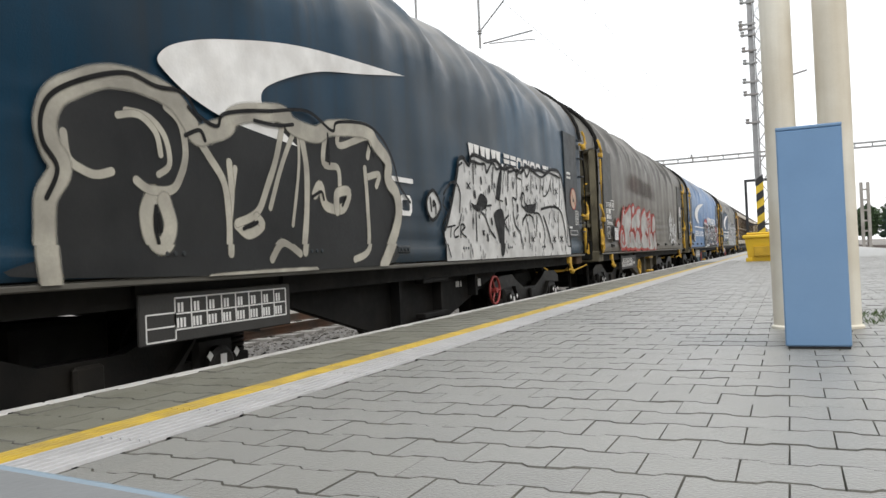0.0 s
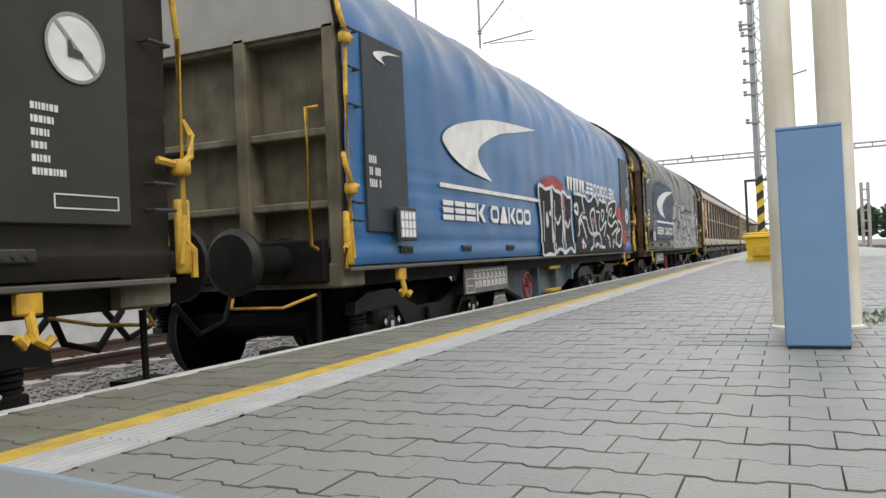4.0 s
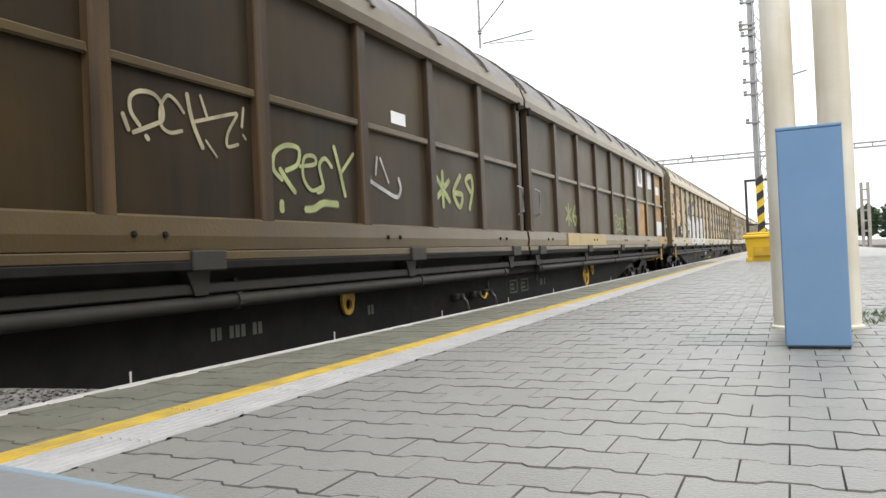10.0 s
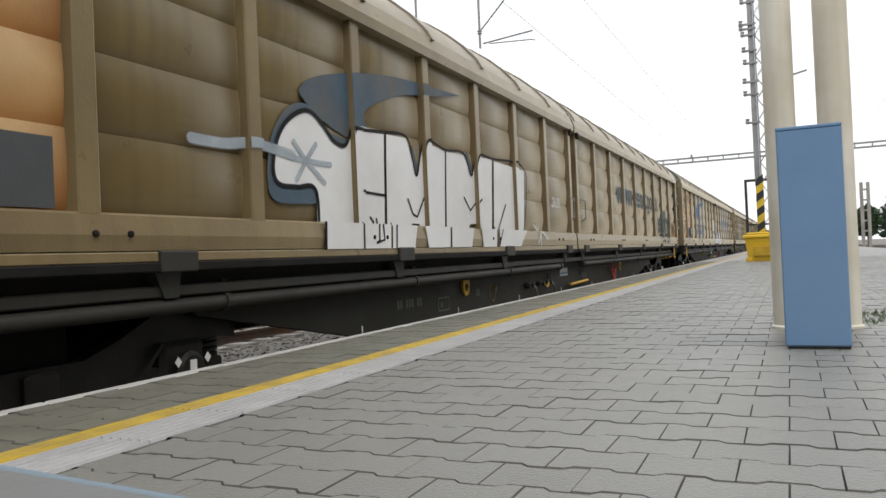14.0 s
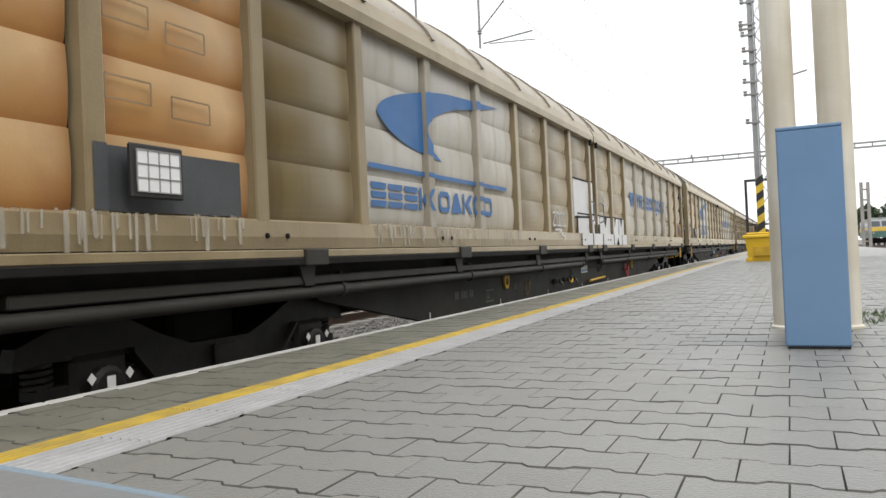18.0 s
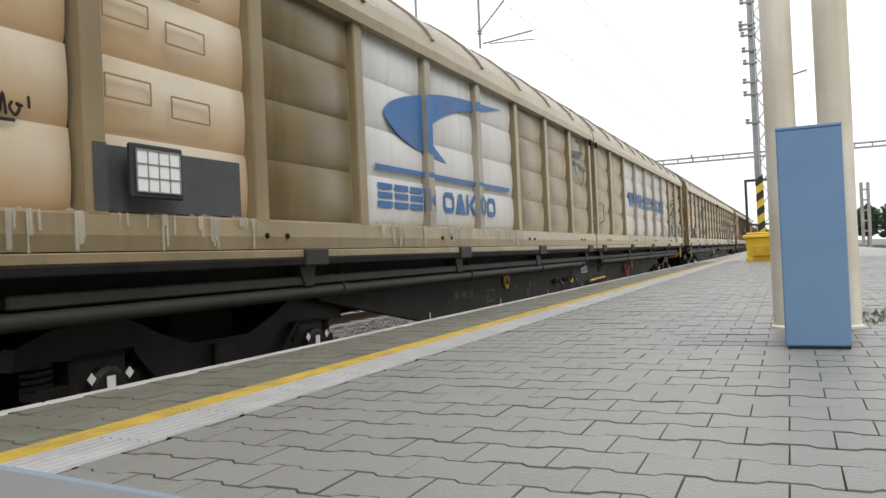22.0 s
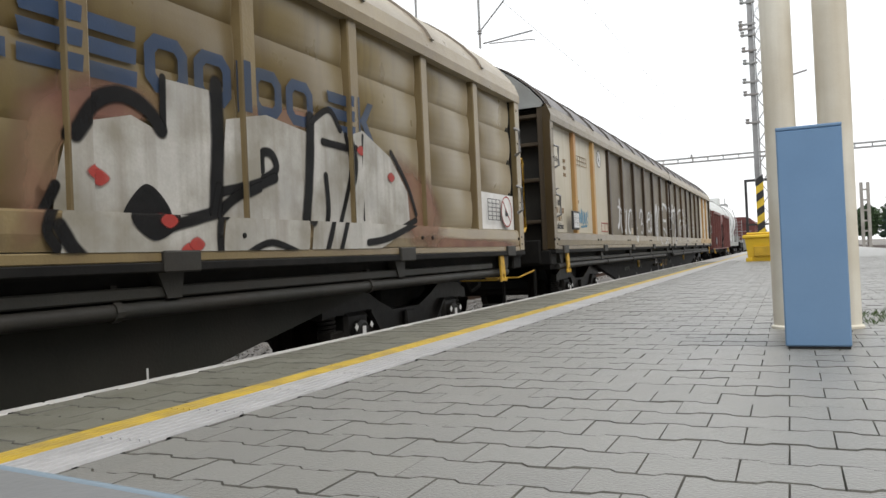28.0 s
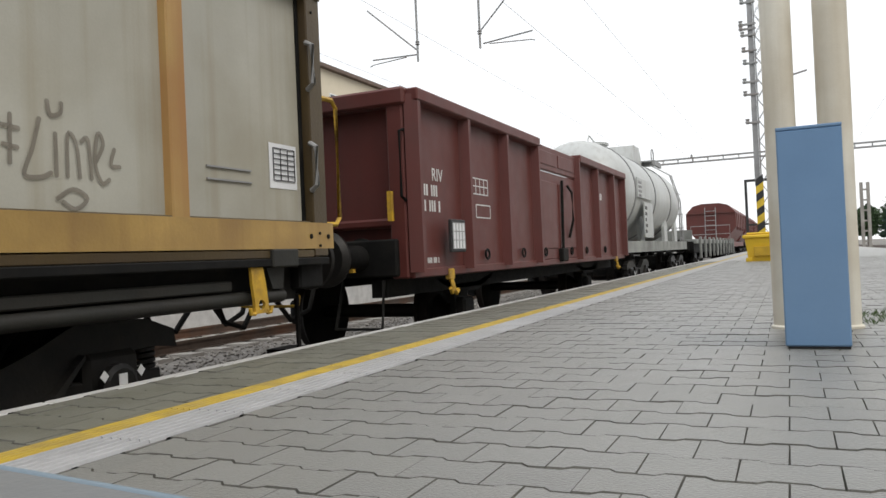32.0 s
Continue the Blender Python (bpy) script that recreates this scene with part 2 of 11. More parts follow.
# ---- mesh building ----
class Build:
    """Collects simple solids and makes one mesh of them."""

    def __init__(self):
        self.v, self.f = [], []

    def add(self, verts, faces):
        k = len(self.v)
        self.v += [tuple(p) for p in verts]
        self.f += [tuple(i + k for i in f) for f in faces]
        return self

    def box(self, x0, x1, y0, y1, z0, z1, c=0.0):
        """A box, with chamfered edges of width c."""
        if not c:
            v = [(x, y, z) for z in (z0, z1) for y in (y0, y1) for x in (x0, x1)]
            return self.add(v, [(0, 2, 3, 1), (4, 5, 7, 6), (0, 1, 5, 4), (2, 6, 7, 3), (0, 4, 6, 2), (1, 3, 7, 5)])
        c = min(c, (x1 - x0) * 0.45, (y1 - y0) * 0.45, (z1 - z0) * 0.45)
        ring = lambda a, z: [(x0 + a, y0 + c, z), (x0 + c, y0 + a, z), (x1 - c, y0 + a, z), (x1 - a, y0 + c, z),
                             (x1 - a, y1 - c, z), (x1 - c, y1 - a, z), (x0 + c, y1 - a, z), (x0 + a, y1 - c, z)]
        low = lambda z: [(x0 + c, y0 + c, z)] * 1
        rings = [ring(0, z0 + c), ring(0, z1 - c)]
        top = [(x0 + c, y0 + c, z1), (x1 - c, y0 + c, z1), (x1 - c, y1 - c, z1), (x0 + c, y1 - c, z1)]
        bot = [(p[0], p[1], z0) for p in top]
        v = rings[0] + rings[1] + top + bot
        f = [(i, (i + 1) % 8, 8 + (i + 1) % 8, 8 + i) for i in range(8)]
        f += [(16, 17, 18, 19), (23, 22, 21, 20)]
        f += [(9, 10, 17, 16), (11, 12, 18, 17), (13, 14, 19, 18), (15, 8, 16, 19)]
        f += [(8, 9, 16), (10, 11, 17), (12, 13, 18), (14, 15, 19)]
        f += [(2, 1, 20, 21), (4, 3, 21, 22), (6, 5, 22, 23), (0, 7, 23, 20)]
        f += [(1, 0, 20), (3, 2, 21), (5, 4, 22), (7, 6, 23)]
        return self.add(v, f)

    def prism(self, pts, axis, a, b):
        """A polygon of two coordinates, counter-clockwise, carried along an axis from a to b."""
        put = {"x": lambda p, t: (t, p[0], p[1]), "y": lambda p, t: (p[0], t, p[1]), "z": lambda p, t: (p[0], p[1], t)}[axis]
        n = len(pts)
        v = [put(p, a) for p in pts] + [put(p, b) for p in pts]
        f = [tuple(range(n))[::-1], tuple(range(n, 2 * n))] + [(i, (i + 1) % n, n + (i + 1) % n, n + i) for i in range(n)]
        return self.add(v, f)

    def rod(self, p0, p1, r, n=8, r1=None):
        p0, p1 = Vector(p0), Vector(p1)
        r1 = r if r1 is None else r1
        q = (p1 - p0).to_track_quat("Z", "Y")
        ring = lambda p, rad: [p + q @ Vector((rad * math.cos(2 * math.pi * i / n), rad * math.sin(2 * math.pi * i / n), 0)) for i in range(n)]
        v = ring(p0, r) + ring(p1, r1)
        return self.add(v, [tuple(range(n))[::-1], tuple(range(n, 2 * n))] + [(i, (i + 1) % n, n + (i + 1) % n, n + i) for i in range(n)])

    def tube(self, pts, r, n=6):
        """A bent round bar."""
        pts = [Vector(p) for p in pts]
        v, f = [], []
        for i, p in enumerate(pts):
            d = (pts[min(i + 1, len(pts) - 1)] - pts[max(i - 1, 0)]).normalized()
            q = d.to_track_quat("Z", "Y")
            v += [p + q @ Vector((r * math.cos(2 * math.pi * k / n), r * math.sin(2 * math.pi * k / n), 0)) for k in range(n)]
        for i in range(len(pts) - 1):
            f += [(i * n + k, i * n + (k + 1) % n, (i + 1) * n + (k + 1) % n, (i + 1) * n + k) for k in range(n)]
        f += [tuple(range(n))[::-1], tuple(range((len(pts) - 1) * n, len(pts) * n))]
        return self.add(v, f)

    def ring(self, c, axis, rad, r, n=24, k=6):
        """A torus round the axis 'x', 'y' or 'z'."""
        v, f = [], []
        for i in range(n):
            a = 2 * math.pi * i / n
            for j in range(k):
                b = 2 * math.pi * j / k
                u, w, h = (rad + r * math.cos(b)) * math.cos(a), (rad + r * math.cos(b)) * math.sin(a), r * math.sin(b)
                o = {"x": (h, u, w), "y": (u, h, w), "z": (u, w, h)}[axis]
                v.append((c[0] + o[0], c[1] + o[1], c[2] + o[2]))
        for i in range(n):
            f += [(i * k + j, ((i + 1) % n) * k + j, ((i + 1) % n) * k + (j + 1) % k, i * k + (j + 1) % k) for j in range(k)]
        return self.add(v, f)

    def turned(self, c, axis, prof, n=20):
        """A body of revolution: profile of (along the axis, radius)."""
        v, f = [], []
        for a, rad in prof:
            for i in range(n):
                t = 2 * math.pi * i / n
                u, w = rad * math.cos(t), rad * math.sin(t)
                o = {"x": (a, u, w), "y": (u, a, w), "z": (u, w, a)}[axis]
                v.append((c[0] + o[0], c[1] + o[1], c[2] + o[2]))
        for j in range(len(prof) - 1):
            f += [(j * n + i, j * n + (i + 1) % n, (j + 1) * n + (i + 1) % n, (j + 1) * n + i) for i in range(n)]
        f += [tuple(range(n))[::-1], tuple(range((len(prof) - 1) * n, len(prof) * n))]
        return self.add(v, f)

    def sheet(self, rows):
        """A skin over rows of points."""
        n = len(rows[0])
        return self.add([p for r in rows for p in r], [(i * n + k, i * n + k + 1, (i + 1) * n + k + 1, (i + 1) * n + k) for i in range(len(rows) - 1) for k in range(n - 1)])

    def mesh(self, name, material, smooth=0.0):
        me = bpy.data.meshes.new(name)
        me.from_pydata(self.v, [], self.f)
        bm = bmesh.new()
        bm.from_mesh(me)
        bmesh.ops.recalc_face_normals(bm, faces=bm.faces)
        bm.to_mesh(me)
        bm.free()
        me.materials.append(material)
        if smooth:
            me.polygons.foreach_set("use_smooth", [True] * len(me.polygons))
            me.set_sharp_from_angle(angle=radians(smooth))
        return me


def part(name, b, material, parent, label="", smooth=0.0, kind=""):
    """One mesh object under a thing or a part."""
    ob = new(name, b if isinstance(b, bpy.types.Mesh) else b.mesh(name, material, smooth))
    ob.parent = parent
    return tagged(ob, label, kind=kind)


def thing(name, label, category, at=(0, 0, 0), group="", kind=""):
    """The base of a thing in parts."""
    ob = new(name)
    ob.empty_display_size = 0.2
    ob.location = at
    return tagged(ob, label, category, group, kind)


def solid(name, b, material, label, category, kind="", smooth=0.0, group="", at=(0, 0, 0)):
    """A thing of one mesh."""
    ob = new(name, b.mesh(name, material, smooth))
    ob.location = at
    return tagged(ob, label, category, group, kind)


def smoothed(pts, n=6, closed=False):
    """A curve through a few points."""
    out, m = [], len(pts)
    for i in range(m if closed else m - 1):
        p0, p1, p2, p3 = (pts[(i + k) % m] if closed else pts[min(max(i + k, 0), m - 1)] for k in (-1, 0, 1, 2))
        for s in range(n):
            t = s / n
            out.append(tuple(0.5 * (2 * b + (c - a) * t + (2 * a - 5 * b + 4 * c - d) * t * t + (3 * b - a - 3 * c + d) * t ** 3) for a, b, c, d in zip(p0, p1, p2, p3)))
    return out if closed else out + [tuple(pts[-1])]


# ---- the place: levels in metres from the top of the platform ----
RAIL = -0.55          # top of the rails
BED = -0.73           # top of the ballast
EDGE = -2.585         # the platform's edge towards the train
AXIS = -4.254         # centre of the train's track
AXIS_2 = -8.75        # centre of the next track
GAUGE = 0.7535        # half the distance of the rails

b = Build().sheet([[(x, y, BED - 0.012) for x in (-900, -60, 0, 60, 900)] for y in (-60, 400, 1500)])
solid("ground", b, M["ballast"], "grey crushed-stone ballast bed of the tracks", "ground", "structure")

# loose stones, where the gaps between wagons let the bed show
rng = random.Random(4)
v, f = [], []
ico = [(0, 0, 1), (0.9, 0, 0.3), (0.28, 0.85, 0.3), (-0.72, 0.53, 0.3), (-0.72, -0.53, 0.3), (0.28, -0.85, 0.3), (0, 0, -0.6)]
ico_f = [(0, 1, 2), (0, 2, 3), (0, 3, 4), (0, 4, 5), (0, 5, 1), (6, 2, 1), (6, 3, 2), (6, 4, 3), (6, 5, 4), (6, 1, 5)]
for i in range(15000):
    y = 2.5 + 24 * rng.random() ** 1.5
    x, s, a = rng.uniform(-10.8, -2.9), rng.uniform(0.018, 0.045), rng.uniform(0, 6.28)
    k, ca, sa = len(v), math.cos(a), math.sin(a)
    for p in ico:
        q = [c * s * rng.uniform(0.7, 1.2) for c in p]
        v.append((x + q[0] * ca - q[1] * sa, y + q[0] * sa + q[1] * ca, BED + q[2] * 0.8))
    f += [tuple(j + k for j in t) for t in ico_f]
b = Build()
b.v, b.f = v, f
solid("ballast_stones", b, M["stone"], "loose grey ballast stones between the rails", "ballast", "stuff")


def track(x, y0, y1):
    for s in (-1, 1):
        xr = x + s * GAUGE
        rail = thing("rail", "rust-brown steel rail with a polished head on sleepers", "rail", (0, 0, 0), "rails of the station tracks", "structure")
        b = Build()
        b.box(xr - 0.07, xr + 0.07, y0, y1, BED + 0.02, BED + 0.035)
        b.box(xr - 0.01, xr + 0.01, y0, y1, BED + 0.035, RAIL - 0.04)
        b.box(xr - 0.034, xr + 0.034, y0, y1, RAIL - 0.04, RAIL - 0.003)
        part("rail_body", b, M["rail"], rail)
        part("rail_head", Build().box(xr - 0.028, xr + 0.028, y0, y1, RAIL - 0.003, RAIL), M["rail_head"], rail)
    me = Build().prism([(-1.3, -0.1), (1.3, -0.1), (1.28, 0.03), (0.5, 0.0), (-0.5, 0.0), (-1.28, 0.03)], "y", -0.13, 0.13).mesh("sleeper", M["sleeper"])
    for i in range(60):
        s = new("sleeper", me)
        s.location = (x, 1.0 + i * 0.6, BED + 0.012)
        tagged(s, "grey concrete sleeper bedded in ballast", "sleeper", "sleepers of the station tracks", "structure")


track(AXIS, -40, 400)
track(AXIS_2, -40, 400)
track(5.75, -40, 400)
track(11.4, -40, 400)

# the platform: body, edge, markings; the pavers come last in the file
b = Build().box(EDGE + 0.02, 3.95, -12, 130, BED - 0.02, -0.075)
solid("platform", b, M["joint"], "concrete platform body under a bed of joint sand", "platform", "structure")
edge = thing("platform_edge", "whitewashed concrete edge slabs along the platform", "platform edge", kind="structure")
me = Build().box(EDGE, EDGE + 0.075, 0.004, 0.996, -0.16, 0.0, 0.006).mesh("edge_slab", M["kerb"])
for i in range(142):
    part("edge_slab", me, None, edge).location = (0, i - 12.0, 0)
Y0, Y1 = -1.964, -1.855
line = thing("yellow_line", "worn yellow ribbed warning line on the platform", "safety line", kind="structure")
b = Build()
part("line_bed", Build().box(Y0, Y1, -12, 50, -0.05, -0.004), M["groove_yellow"], line)
for k in range(4):
    b.prism([(Y0 + 0.006 + k * 0.026, -0.006), (Y0 + 0.024 + k * 0.026, -0.006), (Y0 + 0.020 + k * 0.026, 0.004), (Y0 + 0.010 + k * 0.026, 0.004)], "y", 0, 0.996)
me = b.mesh("line_tile", M["yellow_line"])
for i in range(62):
    part("line_tile", me, None, line).location = (0, i - 12.0, 0)
T0, T1 = -1.852, -1.631
strip = thing("tactile_strip", "light grey ribbed tactile guide tiles", "tactile paving", kind="structure")
part("strip_bed", Build().box(T0, T1, -12, 42, -0.05, -0.004), M["groove"], strip, "dirty grooves between the ribs")
b = Build()
for k in range(6):
    x = T0 + 0.012 + k * 0.036
    b.prism([(x, -0.006), (x + 0.022, -0.006), (x + 0.018, 0.005), (x + 0.004, 0.005)], "y", 0, 0.396)
me = b.mesh("tactile_tile", M["tactile"])
for i in range(135):
    part("tactile_tile", me, None, strip).location = (0, i * 0.4 - 12.0, 0)

# ---- the platform's things ----
for x, rad in ((-0.02, 0.081), (0.252, 0.086)):
    col = thing("canopy_column", "cream-painted round steel canopy column on the platform", "column", (x, 4.68, 0), "paired canopy columns", "structure")
    b = Build().turned((0, 0, 0), "z", [(0.0, rad), (3.9, rad)], 28)
    part("shaft", b, M["cream"], col, smooth=40)
    part("collar", Build().turned((0, 0, 0), "z", [(0.0, rad + 0.013), (0.012, rad + 0.013), (0.02, rad + 0.002)], 28), M["cream"], col, smooth=40)
box_ = thing("blue_post_box", "tall narrow blue sheet-metal box in front of the columns", "metal box", (-0.036, 3.745, 0))
part("body", Build().box(0.0, 0.264, 0.0, 0.42, 0.012, 0.974, 0.006), M["blue_box"], box_)
part("lid", Build().box(-0.001, 0.265, -0.001, 0.421, 0.974, 0.988, 0.003), M["blue_box"], box_)
part("plinth", Build().box(0.01, 0.26, 0.012, 0.41, 0.0, 0.012), M["black"], box_)

# the blue-grey bench end by the camera
bench = thing("bench", "blue-grey painted metal bench with a rounded rim", "bench", (0, 0, 0))
u = Vector((0.263, -0.027, 0)).normalized()
w = Vector((-u.y, u.x, 0))
o = Vector((-0.684, 0.483, 0.3))
quad = lambda a0, a1, b0, b1, z0, z1: [tuple(o + u * a + w * c + Vector((0, 0, z))) for z in (z0, z1) for a, c in ((a0, b0), (a1, b0), (a1, b1), (a0, b1))]
part("seat", Build().add(quad(-1.2, 0.75, -0.42, -0.004, -0.035, 0.0), [(3, 2, 1, 0), (4, 5, 6, 7), (0, 1, 5, 4), (1, 2, 6, 5), (2, 3, 7, 6), (3, 0, 4, 7)]), M["bench_blue"], bench)
part("rim", Build().rod(o - u * 1.2 - w * 0.006 - Vector((0, 0, 0.004)), o + u * 0.75 - w * 0.006 - Vector((0, 0, 0.004)), 0.006, 12), M["bench_rim"], bench, "pale blue rounded rim", smooth=50)
for a in (-1.1, 0.65):
    for c in (-0.38, -0.06):
        p = o + u * a + w * c
        part("leg", Build().rod((p.x, p.y, 0), (p.x, p.y, 0.27), 0.018, 10), M["bench_blue"], bench, smooth=50)

# yellow grit bin
gb = thing("grit_bin", "yellow plastic grit bin with a lid on the platform", "grit bin", (-0.66, 22.55, 0))
b = Build()
b.add([(x * s, y * s2, z) for z, s, s2 in ((0.0, 0.82, 0.8), (0.62, 1, 1)) for x, y in ((-0.44, -0.3), (0.44, -0.3), (0.44, 0.3), (-0.44, 0.3))],
      [(3, 2, 1, 0), (4, 5, 6, 7), (0, 1, 5, 4), (1, 2, 6, 5), (2, 3, 7, 6), (3, 0, 4, 7)])
b.box(-0.43, -0.28, -0.36, 0.3, 0.0, 0.10, 0.01).box(0.28, 0.43, -0.36, 0.3, 0.0, 0.10, 0.01)
part("tub", b, M["bin_yellow"], gb)
part("lid", Build().box(-0.5, 0.5, -0.36, 0.36, 0.62, 0.72, 0.03).box(-0.4, 0.4, -0.28, 0.28, 0.72, 0.78, 0.03), M["bin_yellow"], gb)
part("hatch", Build().box(-0.22, 0.22, -0.33, -0.255, 0.14, 0.40, 0.01), shade("bin_hatch_plastic", (0.55, 0.34, 0.02), 0.5), gb, "darker recessed hatch")


def lattice(b, x, y, z0, z1, w, step, r=0.022):
    """A square lattice mast: four angle legs and zigzag bracing."""
    for sx in (-1, 1):
        for sy in (-1, 1):
            b.box(x + sx * w / 2 - r, x + sx * w / 2 + r, y + sy * w / 2 - r, y + sy * w / 2 + r, z0, z1)
    n = int((z1 - z0) / step)
    for i in range(n):
        a, c = z0 + i * step, z0 + (i + 1) * step
        s = 1 if i % 2 else -1
        for k in (-1, 1):
            b.rod((x - s * w / 2, y + k * w / 2, a), (x + s * w / 2, y + k * w / 2, c), r * 0.55, 5)
            b.rod((x + k * w / 2, y - s * w / 2, a), (x + k * w / 2, y + s * w / 2, c), r * 0.55, 5)


# lattice signal mast behind the bin
mast = thing("lattice_mast", "grey steel lattice mast with insulators and a striped foot", "mast", (-0.62, 26.5, 0))
b = Build()
lattice(b, 0.0, 0, 0, 9.5, 0.22, 0.34, 0.018)
part("lattice", b, M["mast"], mast)
b = Build().box(-0.30, -0.14, -0.08, 0.08, 2.35, 9.5, 0.01)
part("pole", b, M["galv"], mast)
for k in range(9):
    z0 = 0.35 + k * 0.24
    s = Build().add([(x, -0.19 + dy, z0 + dz + (x + 0.28) * 0.7) for dy in (0.02, 0) for x, dz in ((-0.28, 0), (-0.05, 0), (-0.05, 0.24), (-0.28, 0.24))],
                    [(3, 2, 1, 0), (4, 5, 6, 7), (0, 1, 5, 4), (1, 2, 6, 5), (2, 3, 7, 6), (3, 0, 4, 7)])
    part("stripe", s, M["stripe_yellow"] if k % 2 else M["black"], mast, "yellow warning stripe" if k % 2 else "black warning stripe")
for z, wd in ((8.35, 0.3), (8.15, 0.25), (7.45, 0.42), (7.3, 0.42), (7.1, 0.3), (6.6, 0.25), (6.2, 0.2), (5.6, 0.3), (5.2, 0.28), (4.3, 0.2)):
    b = Build().box(-0.33 - wd / 2, -0.05, -0.15, -0.1, z, z + 0.07, 0.01).turned((-0.36 - wd / 3, -0.12, z), "z", [(0, 0.05), (0.05, 0.075), (0.1, 0.05), (0.16, 0.07)], 10)
    part("bracket", b, M["mast"], mast)
part("arm", Build().rod((0.55, -0.1, 5.62), (1.35, -0.1, 5.8), 0.03, 8), M["mast"], mast)

# the dark tubular frame beside the mast
fr = thing("stair_frame", "dark steel portal frame beside the lattice mast", "steel frame", (-1.5, 33.0, 0))
for x in (0.0, 0.95):
    part("post", Build().box(x - 0.05, x + 0.05, -0.05, 0.05, 0, 2.95, 0.008), M["black"], fr)
part("top_rail", Build().box(-0.05, 1.0, -0.05, 0.05, 2.95, 3.05, 0.008), M["black"], fr)
part("cross_rail", Build().box(0.05, 0.9, -0.03, 0.03, 1.2, 1.27, 0.006), M["black"], fr)


def gantry(y, x0, x1, z, label, deep=0.55):
    """A lattice portal across the tracks."""
    g = thing("catenary_gantry", label, "gantry", (0, y, 0), "catenary gantries")
    b = Build()
    for zz in (z, z + deep):
        for yy in (-0.25, 0.25):
            b.box(x0, x1, yy - 0.04, yy + 0.04, zz - 0.04, zz + 0.04)
    n = int((x1 - x0) / 1.1)
    for i in range(n + 1):
        x = x0 + i * (x1 - x0) / n
        for yy in (-0.25, 0.25):
            b.rod((x, yy, z), (x, yy, z + deep), 0.028, 5)
        if i < n:
            b.rod((x, -0.25, z), (x + (x1 - x0) / n, 0.25, z), 0.02, 5)
    part("beam", b, M["mast"], g)
    for x in (x0, x1):
        b = Build()
        lattice(b, x, 0, BED - 0.02, z + 0.6, 0.5, 0.7, 0.04)
        part("leg", b, M["mast"], g)
    return g


far = gantry(62.0, -22.0, 14.5, 6.98, "grey steel lattice gantry spanning the tracks", 0.32)
for x in (-6.6, -2.0, 3.4):
    part("insulator", Build().turned((x, 0, 7.34), "z", [(0, 0.05), (0.06, 0.1), (0.12, 0.05), (0.18, 0.1), (0.24, 0.04)], 10), M["mast"], far)
near = gantry(17.0, -13.5, 5.5, 8.6, "tall grey lattice gantry with hanging catenary supports")
for x, foot, root, steady, reg, stay in (
        (-6.48, 5.40, (-6.40, 5.50), (-5.16, 5.60), [(-6.22, 5.50), (-6.22, 5.46), (-5.20, 5.40), (-5.11, 5.37)], ((-6.46, 5.81), (-5.83, 6.44))),
        (-8.13, 5.32, (-8.16, 5.50), (-9.37, 5.52), [(-8.4, 5.52), (-8.42, 5.46), (-9.35, 5.40), (-9.45, 5.36)], ((-8.16, 5.62), (-9.5, 6.81)))):
    part("drop_post", Build().rod((x, 0, 8.6), (x, 0, foot), 0.030, 8), M["mast"], near, smooth=50)
    part("steady_arm", Build().rod((root[0], 0, root[1]), (steady[0], -0.05, steady[1]), 0.020, 8), M["mast"], near, smooth=50)
    part("registration_arm", Build().tube([(a_, -0.05, c_) for a_, c_ in reg], 0.014), M["mast"], near)
    part("stay_tube", Build().rod((stay[0][0], 0, stay[0][1]), (stay[1][0], 0, stay[1][1]), 0.020, 8), M["mast"], near, smooth=50)
    part("insulator", Build().turned((x, 0, 5.72), "z", [(0, 0.03), (0.03, 0.06), (0.06, 0.04), (0.09, 0.06), (0.12, 0.03)], 10), M["galv"], near)
for x, zz in ((-4.9, 5.42), (-4.3, 6.6), (-9.9, 5.42), (-8.9, 6.6), (3.2, 5.3)):
    b = Build().rod((x, -30, zz), (x, 120, zz), 0.005, 5)
    solid("overhead_wire", b, M["mast"], "thin dark overhead contact wire above the track", "overhead wire", group="overhead wires")

# far side: low wall of the opposite platform, station building
b = Build().box(-14.6, -11.2, -10, 60, BED - 0.02, -0.2, 0.02)
solid("far_platform", b, M["kerb"], "pale concrete platform beyond the second track", "platform", "structure")
plaster = shade("cream_plaster", (0.62, 0.55, 0.42), 0.85, scale=1.5, vary=0.08, dirt=(0.45, 0.40, 0.32), dirt_amount=0.35)
roofing = shade("roof_sheet_brown", (0.12, 0.08, 0.06), 0.7)
pane_mat = shade("window_glass_dark", (0.06, 0.07, 0.08), 0.12, vary=0.1, bump=0.02)
# out of view, added to keep sky light off the nearest wagon sides
solid("wall_east", Build().box(15.0, 15.5, -48, 32, -0.9, 10.5), M["plaster_dull"], "unseen plain plaster wall added to dim the near wagon sides", "wall", "structure")
house = thing("station_building", "cream plastered station building with dark windows", "building", (-22.0, 24.0, -0.7))
part("wall", Build().box(-8, 0, 0, 30, 0, 11.4), plaster, house)
part("roof", Build().box(-8.3, 0.3, -0.3, 30.3, 11.4, 11.6), roofing, house)
for k in range(9):
    for z in (1.4, 5.0, 8.9):
        win = part("window", Build().box(0.0, 0.06, 1.2 + k * 3.2, 2.9 + k * 3.2, z, z + 1.3, 0.01), M["white_paint"], house)
        for j in range(2):
            part("pane", Build().box(0.06, 0.075, 1.27 + k * 3.2 + j * 0.8, 2.03 + k * 3.2 + j * 0.8, z + 0.07, z + 1.23), pane_mat, win, "dark glass pane")

